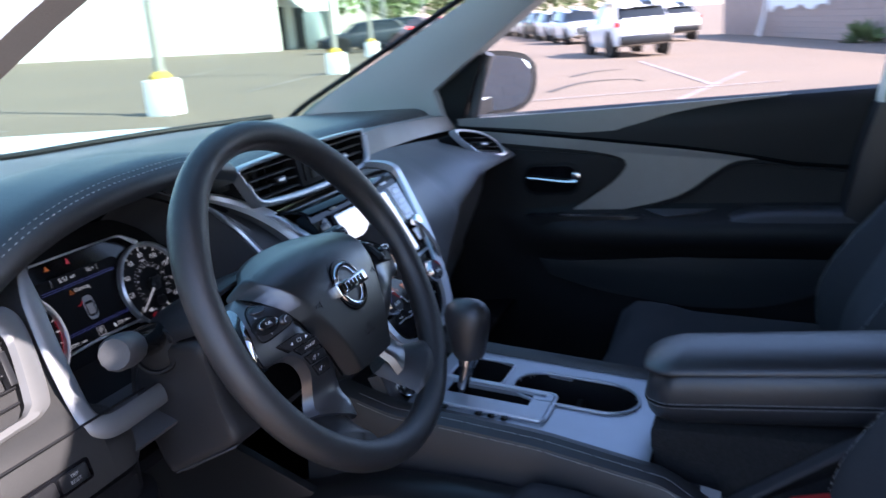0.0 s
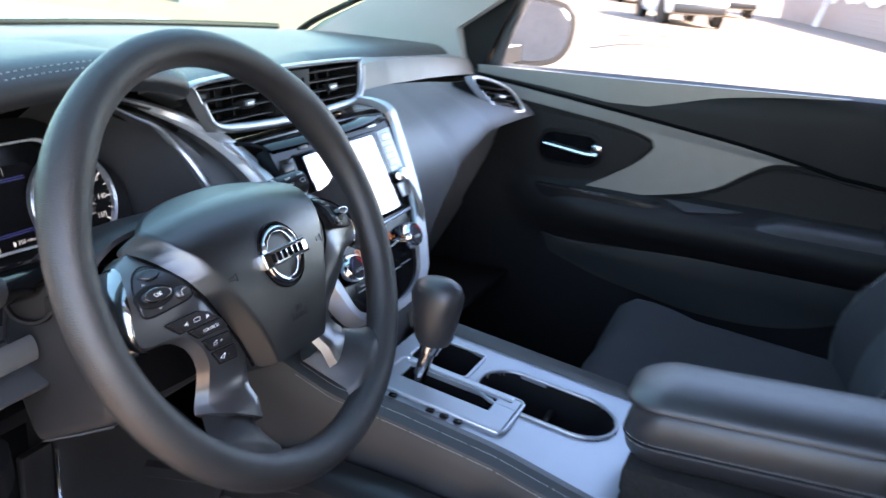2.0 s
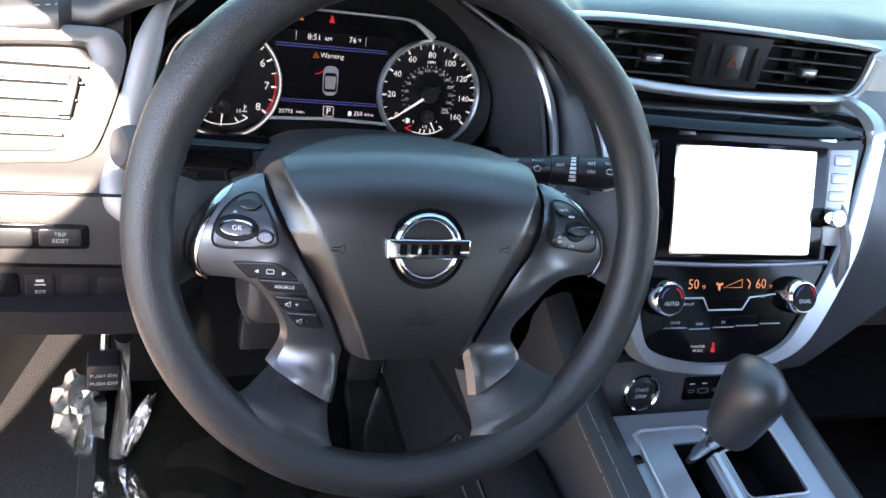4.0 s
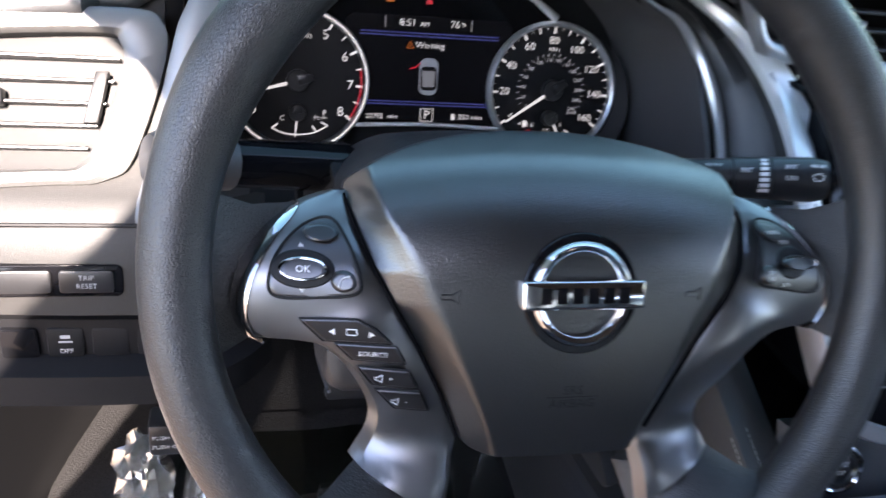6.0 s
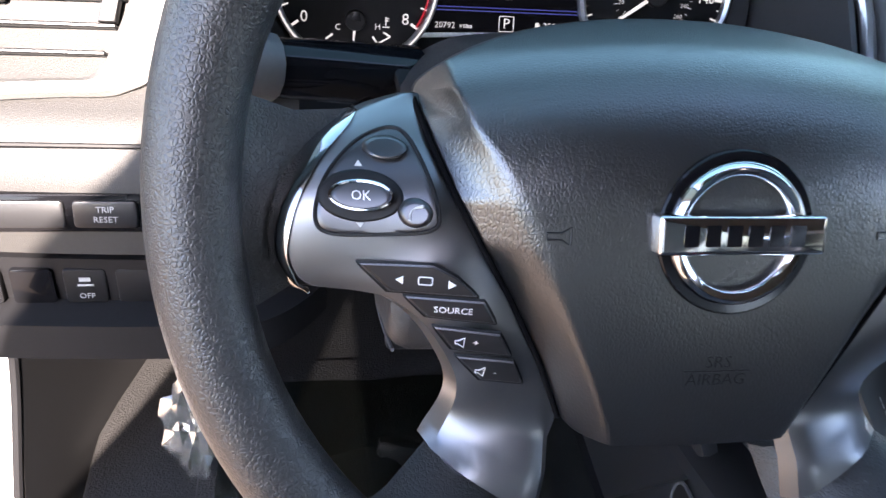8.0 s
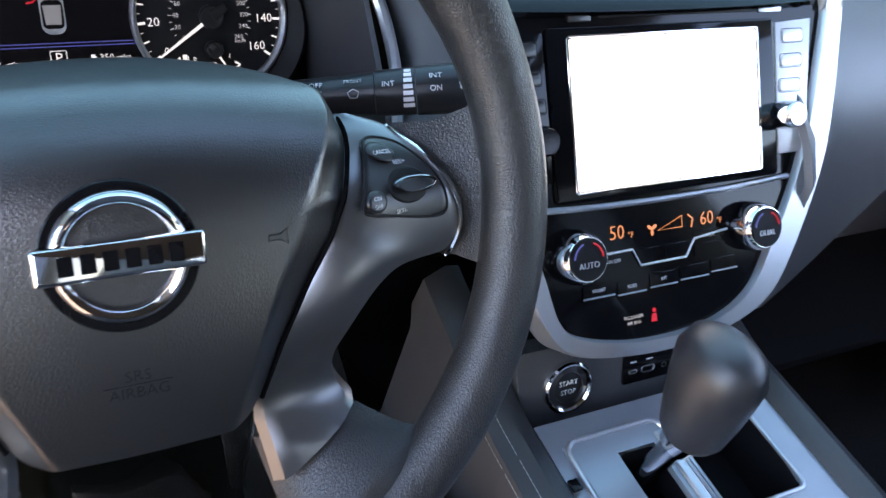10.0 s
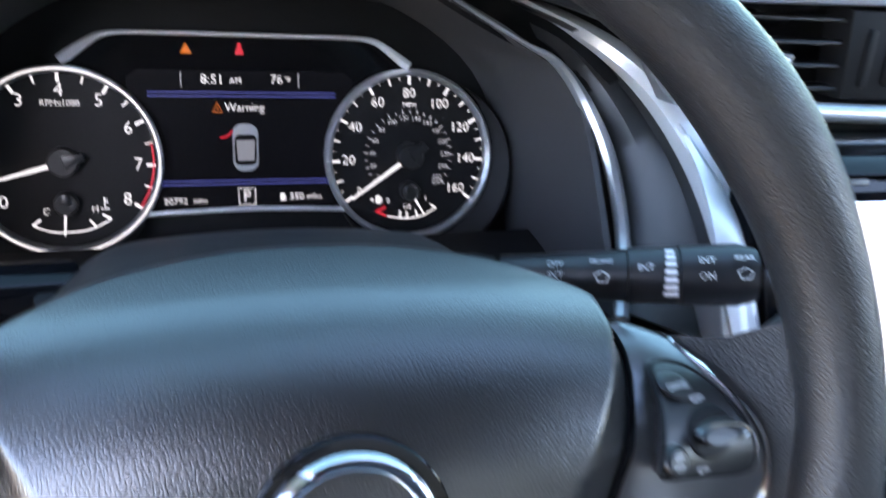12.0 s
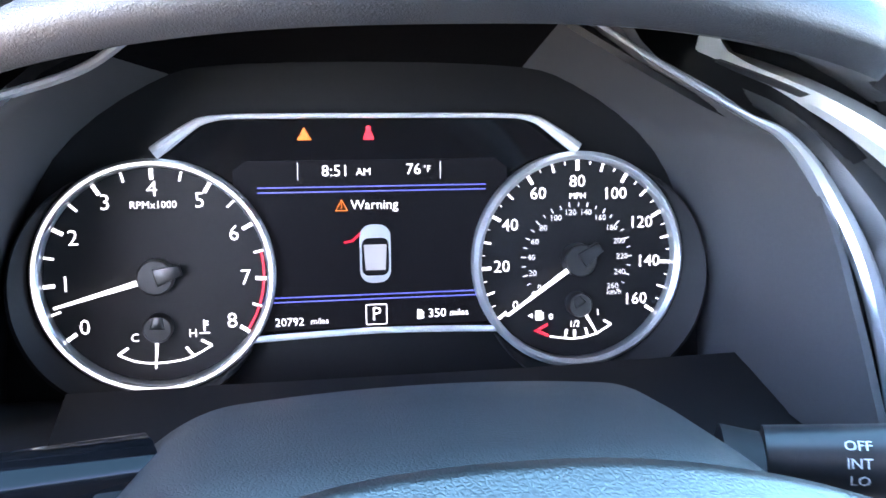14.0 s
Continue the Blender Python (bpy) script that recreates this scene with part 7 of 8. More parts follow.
def build_selector():
    g = thing("gear_selector", "automatic gear selector with a black knob on a chrome stem", "gear selector", (-0.03, -0.02, 0.72))
    k = lambda y: 0.716 + 0.11 * (y + 0.15)
    out = [(-0.086, 0.040), (-0.004, 0.030), (0.0, -0.115), (-0.008, -0.128), (-0.088, -0.128), (-0.092, -0.12)]
    bm = bmesh.new()
    n = 26
    slot = lambda x, y: -0.050 < x < -0.016 and -0.100 < y < 0.018
    V = {}
    for j in range(31):
        y = 0.036 - 0.164 * j / 30
        for i in range(21):
            x = -0.086 + 0.082 * i / 20
            V[i, j] = bm.verts.new((x, y, k(y) + 0.004))
    for j in range(30):
        for i in range(20):
            q = [V[i, j], V[i + 1, j], V[i + 1, j + 1], V[i, j + 1]]
            cx, cy = sum(v.co.x for v in q) / 4, sum(v.co.y for v in q) / 4
            if not slot(cx, cy):
                bm.faces.new(q)
    for v in [v for v in bm.verts if not v.link_faces]:
        bm.verts.remove(v)
    bmesh.ops.recalc_face_normals(bm, faces=bm.faces)
    bmesh.ops.solidify(bm, geom=list(bm.faces), thickness=0.006)
    part("gate_plate", bm, SILVERC, g, "satin silver gate plate")
    part("slot_floor", box(-0.056, -0.010, -0.104, 0.022, 0.690, 0.694), DEEP, g)
    part("slot_wall", loft([[(x, y, k(y) + 0.003) for x, y in rrect(0.034, 0.118, 0.006, 3, -0.033, -0.041)], [(x, y, 0.692) for x, y in rrect(0.034, 0.118, 0.006, 3, -0.033, -0.041)]], True, False), DEEP, g)
    part("detent", box(-0.048, -0.018, -0.098, 0.0, 0.702, 0.712, 0.004), PIANO, g, "gloss black slide cover")
    rim = [(x, y, k(y) + 0.0035) for x, y in rrect(0.084, 0.170, 0.010, 5, -0.043, -0.047)]
    part("gate_rim", sweep(rim, 0.0022, True, 8), SILVER, g, "raised rim round the gate")
    part("gate_rail", sweep([(-0.008, y, k(y) + 0.005) for y in (0.026, -0.02, -0.07, -0.118)], 0.0045, n=8, flat=0.6), SILVER, g, "ridged rail beside the slot")
    for y in (0.006, -0.044, -0.062, -0.080):
        part("lamp_mark", box(-0.098, -0.090, y - 0.005, y + 0.005, k(y) + 0.002, k(y) + 0.0046, 0.001), PIANO, g)
    part("stem", sweep([(-0.036, 0.004, 0.715), (-0.034, -0.002, 0.745), (-0.026, -0.012, 0.785)], [0.009, 0.0085, 0.010], n=14, up=(0, 1, 0)), DARKCHROME, g, "chrome stem")
    part("collar", sweep([(-0.030, -0.008, 0.770), (-0.024, -0.012, 0.788)], [0.0125, 0.017], n=16, up=(0, 1, 0)), CHROME, g, "chrome collar")
    rows = []
    for t, rx, ry in ((0.0, 0.018, 0.020), (0.08, 0.0215, 0.024), (0.3, 0.024, 0.028), (0.55, 0.0255, 0.032), (0.75, 0.0255, 0.034), (0.9, 0.021, 0.029), (0.97, 0.014, 0.02), (1.0, 0.005, 0.008)):
        c = Vector((-0.025, -0.012, 0.783)).lerp(Vector((-0.022, -0.012, 0.868)), t)
        rows.append([(c.x + rx * math.cos(a), c.y + ry * math.sin(a), c.z) for a in (2 * math.pi * i / 22 for i in range(22))])
    part("knob", loft(rows), LEATHER, g, "black leather knob")


def build_buttons_left():
    # recessed key strip and the switch row of the knee panel
    m = tilted((-0.635, 0.1285, 0.905), 13)
    t = thing("trip_keys", "black trip computer keys in the knee panel", "switch", tuple(m.translation))
    part("surround", prism(rrect(0.104, 0.020, 0.004, 4, 0, 0), -0.006, 0.0012, 0.0008), PIANO, t, "", m)
    for x, w in ((-0.018, 0.062), (0.032, 0.030)):
        part("key", prism(rrect(w, 0.014, 0.002, 3, x, 0), 0.0012, 0.003, 0.0008), PLASTIC, t, "long black key", m)
    part("mark", merge(text("TRIP", 0.0044, 0.032, 0.0026, 0.0031), text("RESET", 0.0044, 0.032, -0.0026, 0.0031)), INKDIM, t, "", m)
    m = tilted((-0.62, 0.1335, 0.857), 4)
    s = thing("switch_row", "row of square black switches under the knee panel", "switch", tuple(m.translation))
    for i, x in enumerate((-0.052, -0.026, 0.0, 0.026, 0.052, 0.078)):
        k = part("switch", prism(rrect(0.0215, 0.0215, 0.0025, 3, x, 0), -0.006, 0.004, 0.0012), PIANO if i == 1 else DEEP, s, "square black switch", m)
        if i == 2:
            part("mark", merge(text("OFF", 0.0046, x, -0.006, 0.0041), box(x - 0.004, x + 0.004, 0.0005, 0.0015, 0.004, 0.0044), box(x - 0.0028, x + 0.0028, 0.0035, 0.0058, 0.004, 0.0044)), INKDIM, k, "", m)
    p = thing("brake_label", "hanging parking brake pull with two printed lines", "label", (-0.585, 0.32, 0.59))
    part("handle", box(-0.603, -0.567, 0.30, 0.33, 0.572, 0.612, 0.004), PLASTIC, p, "dark grey grip")
    mm = tilted((-0.585, 0.2985, 0.592), 0)
    part("mark", merge(text("PUSH ON", 0.0068, 0, 0.006, 0), text("PUSH OFF", 0.0068, 0, -0.006, 0)), INKDIM, p, "", mm)
    part("rod", sweep([(-0.585, 0.33, 0.60), (-0.58, 0.36, 0.70), (-0.58, 0.42, 0.80)], 0.006, n=8), STEEL, p, "steel rod")


def build_pedals():
    f = thing("parking_brake_pedal", "foot brake pedal wrapped in crumpled clear film", "pedal", (-0.58, 0.38, 0.41))
    part("arm", sweep([(-0.565, 0.36, 0.60), (-0.565, 0.36, 0.50), (-0.575, 0.34, 0.42)], 0.010, n=8), STEEL, f, "steel pedal arm")
    rng = random.Random(4)
    bm = bmesh.new()
    bmesh.ops.create_icosphere(bm, subdivisions=3, radius=1)
    for v in bm.verts:
        k = 0.7 + 0.5 * noise.noise(v.co * 2.6) + 0.25 * noise.noise(v.co * 7)
        v.co = Vector((v.co.x * 0.035 * k, v.co.y * 0.02 * k, v.co.z * 0.085 * k))
    part("film", bm, FILM, f, "crumpled clear plastic film", Matrix.Translation((-0.615, 0.34, 0.495)), sharp=12)
    bm = bmesh.new()
    bmesh.ops.create_icosphere(bm, subdivisions=3, radius=1)
    for v in bm.verts:
        k = 0.7 + 0.5 * noise.noise(v.co * 2.2 + Vector((5, 1, 2))) + 0.25 * noise.noise(v.co * 6)
        v.co = Vector((v.co.x * 0.014 * k, v.co.y * 0.015 * k, v.co.z * 0.06 * k))
    part("film", bm, FILM, f, "crumpled clear plastic film", Matrix.Translation((-0.55, 0.34, 0.47)) @ Matrix.Rotation(0.3, 4, "Y"), sharp=12)
    b = thing("brake_pedal", "black rubber brake pedal with a steel edge", "pedal", (-0.36, 0.46, 0.45))
    part("pad", box(-0.42, -0.30, 0.44, 0.46, 0.50, 0.56, 0.006), PLASTIC, b, "black rubber pad")
    part("arm", sweep([(-0.36, 0.46, 0.54), (-0.36, 0.52, 0.65), (-0.36, 0.60, 0.78)], 0.012, n=8), STEEL, b, "steel pedal arm")
    a = thing("accelerator_pedal", "tall black accelerator pedal", "pedal", (-0.22, 0.5, 0.41))
    part("pad", box(-0.25, -0.20, 0.46, 0.475, 0.41, 0.58, 0.006), PLASTIC, a, "black pedal pad")
    part("edge", sweep([(-0.198, 0.458, 0.43), (-0.198, 0.458, 0.57)], 0.003, n=6, up=(0, 1, 0)), CHROME, a)
    t = thing("floor_mat", "black floor mat with plastic protection film", "floor mat", (-0.4, 0.2, 0.40))
    part("mat", box(-0.62, -0.18, -0.15, 0.52, 0.401, 0.412, 0.004), CARPET, t, "black carpet mat")
    rows = [[(x, y, 0.416 + 0.006 * noise.noise(Vector((x * 14, y * 9, 0))) + 0.003 * noise.noise(Vector((x * 40, y * 30, 3)))) for y in [-0.12 + 0.6 * j / 24 for j in range(25)]] for x in [-0.60 + 0.40 * i / 20 for i in range(21)]]
    part("film", sheet(rows, 0.0006), CLEAR, t, "loose clear plastic film")


def build_belt():
    b = thing("seat_belt_buckle", "black seat belt buckle with a red release key", "belt buckle", (-0.165, -0.46, 0.62))
    part("stalk", loft([[(x, y - 0.08 * t, 0.56 + 0.12 * t) for x, y in ((-0.178, -0.44), (-0.152, -0.44), (-0.152, -0.40), (-0.178, -0.40))] for t in (0, 0.5, 1)]), PLASTIC, b)
    T = Matrix.Translation((-0.168, -0.462, 0.690)) @ Matrix.Rotation(radians(-14), 4, "X")
    part("body", box(-0.013, 0.013, -0.030, 0.030, -0.03, 0.004, 0.004), PLASTIC, b, "black buckle body", T)
    part("release_key", box(-0.0115, 0.0115, -0.028, 0.026, 0.0, 0.013, 0.004), RED, b, "red release key", T)
    s = thing("seat_belt", "dark grey seat belt hanging on the centre pillar", "seat belt", (0.69, -0.7, 1.05))
    rows = [[(0.672 - 0.05 * (z - 1.0), y - 0.12 * (z - 1.0), z), (0.668 - 0.05 * (z - 1.0), y - 0.025 - 0.12 * (z - 1.0), z), (0.672 - 0.05 * (z - 1.0), y - 0.050 - 0.12 * (z - 1.0), z)] for z in (0.80, 0.95, 1.1, 1.2) for y in (-0.655,)]
    part("strap", sheet(rows, 0.002), FABRIC, s, "dark grey webbing")
    part("guide", sweep(smooth([(0.66, -0.675, 1.225), (0.655, -0.69, 1.20), (0.655, -0.72, 1.19), (0.66, -0.745, 1.21), (0.665, -0.72, 1.235)], 4, True), 0.008, True, 8), BEIGE, s, "beige belt guide")
    part("sleeve", box(0.66, 0.69, -0.70, -0.65, 1.0, 1.03, 0.006), PLASTIC, s, "black belt sleeve")


build_stack()
build_center_vents()
build_end_vents()
build_start_panel()
build_selector()
build_buttons_left()
build_pedals()
build_belt()


# ---- outside ----
def gz(x, y):
    """The car park falls away to the side and rises ahead."""
    return 0.040 * max(-60, min(60, y)) - 0.011 * max(-60, min(70, x))


def build_ground():
    bm = bmesh.new()
    n = 60
    V = {}
    for i in range(n + 1):
        for j in range(n + 1):
            x = math.copysign(abs(i / n * 2 - 1) ** 3, i / n * 2 - 1) * 900
            y = math.copysign(abs(j / n * 2 - 1) ** 3, j / n * 2 - 1) * 900
            V[i, j] = bm.verts.new((x, y, gz(x, y) - 0.004))
    for i in range(n):
        for j in range(n):
            bm.faces.new((V[i, j], V[i + 1, j], V[i + 1, j + 1], V[i, j + 1]))
    struct("ground", bm, ASPHALT, "sun-bleached asphalt car park", "ground")


def build_car(name, label, at, yaw, paint, L=4.7, W=1.85, H=1.68):
    """A parked car: body, glass band, wheels and lamps; x along its length, the rear at -x."""
    c = thing(name, label, "car", at)
    M = Matrix.Translation(at) @ Matrix.Rotation(radians(yaw), 4, "Z")
    hl = L / 2
    def hull(sections, n=4):
        flat = [tuple(c for p in r for c in p) for r in sections]
        return loft([[tuple(v[i:i + 3]) for i in range(0, len(v), 3)] for v in smooth(flat, n)])
    rows = []
    for x, zl, zh, w in ((-hl, 0.50, 0.90, 0.40), (-hl + 0.07, 0.38, 1.02, 0.455), (-hl + 0.35, 0.31, 1.08, 0.49), (-hl + 1.0, 0.27, 1.05, 0.50), (0, 0.26, 1.01, 0.50), (hl - 1.3, 0.27, 0.98, 0.50), (hl - 0.5, 0.3, 0.90, 0.47), (hl - 0.08, 0.36, 0.74, 0.40), (hl, 0.45, 0.65, 0.34)):
        ww = W * w
        half = [(0.0, zh + 0.02), (ww * 0.60, zh + 0.015), (ww * 0.90, zh - 0.02), (ww * 0.975, zh - 0.10), (ww * 0.985, zh - 0.24), (ww, zl + 0.30), (ww * 0.985, zl + 0.14), (ww * 0.93, zl + 0.02), (ww * 0.80, zl)]
        rows.append([(x, y, z) for y, z in half] + [(x, -y, z) for y, z in half[:0:-1]])
    part("body", hull(rows), paint, c, "", M)
    g = []
    for x, z, w in ((-hl + 0.20, 1.03, 0.43), (-hl + 0.36, H - 0.34, 0.405), (-hl + 0.58, H - 0.10, 0.375), (-hl + 1.0, H - 0.025, 0.36), (-0.3, H - 0.01, 0.36), (0.45, H - 0.10, 0.355), (hl - 1.55, 1.22, 0.385), (hl - 1.10, 0.97, 0.42)):
        half = [(0.0, z), (W * w * 0.6, z - 0.005), (W * w * 0.88, z - 0.03), (W * w, z - 0.08 if z > 1.2 else z - 0.03), (W * 0.465, 0.96)]
        g.append([(x, y, zz) for y, zz in half] + [(x, -y, zz) for y, zz in half[:0:-1]])
    part("window_band", hull(g, 3), TINT, c, "dark tinted glass", M)
    r = []
    for x, z, w in ((-hl + 0.36, H - 0.17, 0.33), (-hl + 0.58, H - 0.085, 0.372), (-hl + 1.0, H - 0.012, 0.362), (-0.3, H + 0.004, 0.362), (0.52, H - 0.10, 0.352)):
        half = [(0.0, z), (W * w * 0.6, z - 0.004), (W * w * 0.88, z - 0.026), (W * w, z - 0.075)]
        r.append([(x, y, zz) for y, zz in half] + [(x, -y, zz) for y, zz in half[:0:-1]] + [(x, -W * w * 0.8, z - 0.10), (x, W * w * 0.8, z - 0.10)])
    part("roof", hull(r, 3), paint, c, "roof with a rear spoiler", M)
    part("tailgate_edge", sweep(smooth([(-hl + 0.13, -W * 0.36, 1.06), (-hl + 0.10, 0, 1.07), (-hl + 0.13, W * 0.36, 1.06)], 4), 0.03, n=8), paint, c, "", M)
    for s in (-1, 1):
        for x in (-hl + 0.88, hl - 0.93):
            part("arch", lathe([(0.36, -0.006), (0.42, -0.006), (0.43, 0.0), (0.42, 0.006), (0.36, 0.006)], 28), DEEP, c, "dark wheel arch", M @ Matrix.Translation((x, s * (W / 2 - 0.002), 0.36)) @ Matrix.Rotation(radians(90), 4, "X"))
    for s in (-1, 1):
        part("pillar", loft([[(x, s * W * w, z), (x + 0.22, s * W * w, z), (x + 0.22, s * (W * w + 0.012), z), (x, s * (W * w + 0.012), z)] for x, z, w in ((-hl + 0.25, 0.98, 0.455), (-hl + 0.62, H - 0.08, 0.365))]), paint, c, "", M)
        part("rear_lamp", box(-hl + 0.02, -hl + 0.34, s * W * 0.44 - 0.09, s * W * 0.44 + 0.09, 0.86, 1.0, 0.03), RED, c, "red tail lamp", M)
        for x in (-hl + 0.88, hl - 0.93):
            t = lathe([(0.20, -0.10), (0.335, -0.11), (0.345, -0.06), (0.345, 0.06), (0.335, 0.11), (0.20, 0.10)], 28)
            w = part("wheel", t, TYRE, c, "black tyre", M @ Matrix.Translation((x, s * (W / 2 - 0.115), 0.345)) @ Matrix.Rotation(radians(90), 4, "X"))
            part("rim", lathe([(0.02, -0.118), (0.215, -0.112), (0.225, 0.0), (0.215, 0.112), (0.02, 0.118)], 24), STEEL, w, "alloy rim", M @ Matrix.Translation((x, s * (W / 2 - 0.115), 0.345)) @ Matrix.Rotation(radians(90), 4, "X"))
    part("bumper", box(-hl - 0.05, -hl + 0.14, -W * 0.44, W * 0.44, 0.36, 0.62, 0.05), PLASTIC, c, "dark lower rear bumper", M)
    part("number_plate", box(-hl - 0.012, -hl + 0.02, -0.16, 0.16, 0.72, 0.84, 0.005), INK, c, "blank plate", M)
    return c


def build_lamp_base(at, pole=True, h=1.0, tall=7.0):
    s = thing("street_lamp" if pole else "concrete_bollard", "steel light pole on a square white concrete base" if pole else "square white concrete base in the car park", "lamp post", at)
    T = Matrix.Translation(at)
    part("base", prism(rrect(0.45, 0.45, 0.04, 3), 0, h, 0.03, 2, 0.97), CONCRETE, s, "white painted concrete base", T)
    if pole:
        part("shaft", sweep([(0, 0, h), (0, 0, tall)], [0.085, 0.06], n=14, up=(0, 1, 0)), POST, s, "steel shaft", T)
        part("foot", lathe([(0.17, h), (0.17, h + 0.05), (0.09, h + 0.12)], 16), YELLOW, s, "yellow foot cover", T)
    return s


def build_tree(at, h, r, seed):
    rng = random.Random(seed)
    t = thing("tree", "dusty green tree beyond the car park", "tree", at)
    T = Matrix.Translation(at)
    part("trunk", sweep([(0, 0, 0), (0.1, 0.05, h * 0.3), (0.0, 0.1, h * 0.6)], [0.16, 0.12, 0.05], n=8, up=(0, 1, 0)), BARK, t, "", T)
    bm = bmesh.new()
    for k in range(420):
        a, b = rng.uniform(0, 6.283), rng.uniform(-1, 1)
        q = rng.random() ** 0.4
        c = Vector((r * q * math.cos(a) * math.sqrt(1 - b * b), r * q * math.sin(a) * math.sqrt(1 - b * b), h * 0.62 + h * 0.36 * q * b))
        c += Vector((noise.noise(c * 0.9), noise.noise(c * 0.9 + Vector((3, 0, 0))), 0)) * r * 0.35
        s = rng.uniform(0.12, 0.30) * r * 0.45
        d1 = Vector((rng.gauss(0, 1), rng.gauss(0, 1), rng.gauss(0, 1))).normalized()
        d2 = d1.orthogonal().normalized()
        d3 = d1.cross(d2)
        vs = [bm.verts.new(c + d2 * s * x + d3 * s * y + d1 * s * z) for x, y, z in ((1, 0, 0), (0, 0.6, 0.1), (-1, 0, 0), (0, -0.6, 0.1))]
        bm.faces.new(vs)
    part("crown", bm, LEAF, t, "uneven leafy crown", T)
    return t


def build_wall():
    """The block wall along the lot; the courses seen from the car are single blocks."""
    a, b = Vector((44.0, 2.0)), Vector((-8.0, -16.6))
    u = (b - a).normalized()
    ang = math.atan2(u.y, u.x)
    n = Vector((-u.y, u.x))
    L = (b - a).length
    core = []
    for i in range(14):
        t = L * i / 13
        p = a + u * t
        z = gz(p.x, p.y)
        q, r = p + n * 0.085, p - n * 0.085
        core.append([(q.x, q.y, z - 0.3), (q.x, q.y, z + 2.4), (r.x, r.y, z + 2.4), (r.x, r.y, z - 0.3)])
    w = struct("wall_block", loft(core), MORTAR, "tan concrete block wall along the car park", "wall")
    me = bpy.data.meshes.new("brick")
    bm = box(-0.197, 0.197, -0.097, 0.097, -0.096, 0.096, 0.008, 1)
    bm.to_mesh(me)
    bm.free()
    me.materials.append(BLOCK)
    rest = bmesh.new()
    nblocks = int(L / 0.41)
    for row in range(12):
        for k in range(nblocks):
            t = (k + 0.5 + 0.5 * (row % 2)) * 0.41
            p = a + u * t
            z = gz(p.x, p.y) + 0.1 + 0.205 * row
            if row < 5 and 7.0 < t < 31.5:
                ob = new("brick", me)
                ob.location, ob.rotation_euler = (p.x, p.y, z), (0, 0, ang)
                ob.parent = w
            else:
                c, s2 = u * 0.197, n * 0.097
                vs = [rest.verts.new((p.x + x * c.x + y * s2.x, p.y + x * c.y + y * s2.y, z + h * 0.096)) for x, y, h in ((-1, -1, -1), (1, -1, -1), (1, 1, -1), (-1, 1, -1), (-1, -1, 1), (1, -1, 1), (1, 1, 1), (-1, 1, 1))]
                for f in ((0, 1, 5, 4), (1, 2, 6, 5), (2, 3, 7, 6), (3, 0, 4, 7), (4, 5, 6, 7)):
                    rest.faces.new([vs[i] for i in f])
    part("bricks", rest, BLOCK, w, "", None, "stuff")
    # torn plastic sheeting on the wall
    t = thing("plastic_sheet", "torn white plastic sheeting draped along the wall top", "sheeting", (33, -1.5, 1.6))
    rows = []
    for i in range(25):
        q = a + u * (6.5 + 6.0 * i / 24) - n * 0.16
        zz = gz(q.x, q.y)
        d = 0.60 + 0.22 * noise.noise(Vector((i * 0.45, 0, 0))) + 0.10 * math.sin(i * 0.8)
        rows.append([(q.x + 0.10 * noise.noise(Vector((i * 0.5, j, 1))), q.y + 0.10 * noise.noise(Vector((i * 0.5, j, 5))), zz + 1.75 - d * j / 5) for j in range(6)])
    part("sheet", sheet(rows, 0.01), CONCRETE, t)
    q = a + u * 6.8 - n * 0.35
    part("strand", sweep([(q.x, q.y, gz(q.x, q.y) + 1.6), (q.x + 0.1, q.y + 0.1, gz(q.x, q.y) + 0.8), (q.x + 0.3, q.y + 0.3, gz(q.x, q.y) + 0.05)], [0.03, 0.06, 0.10], n=6), CONCRETE, t)


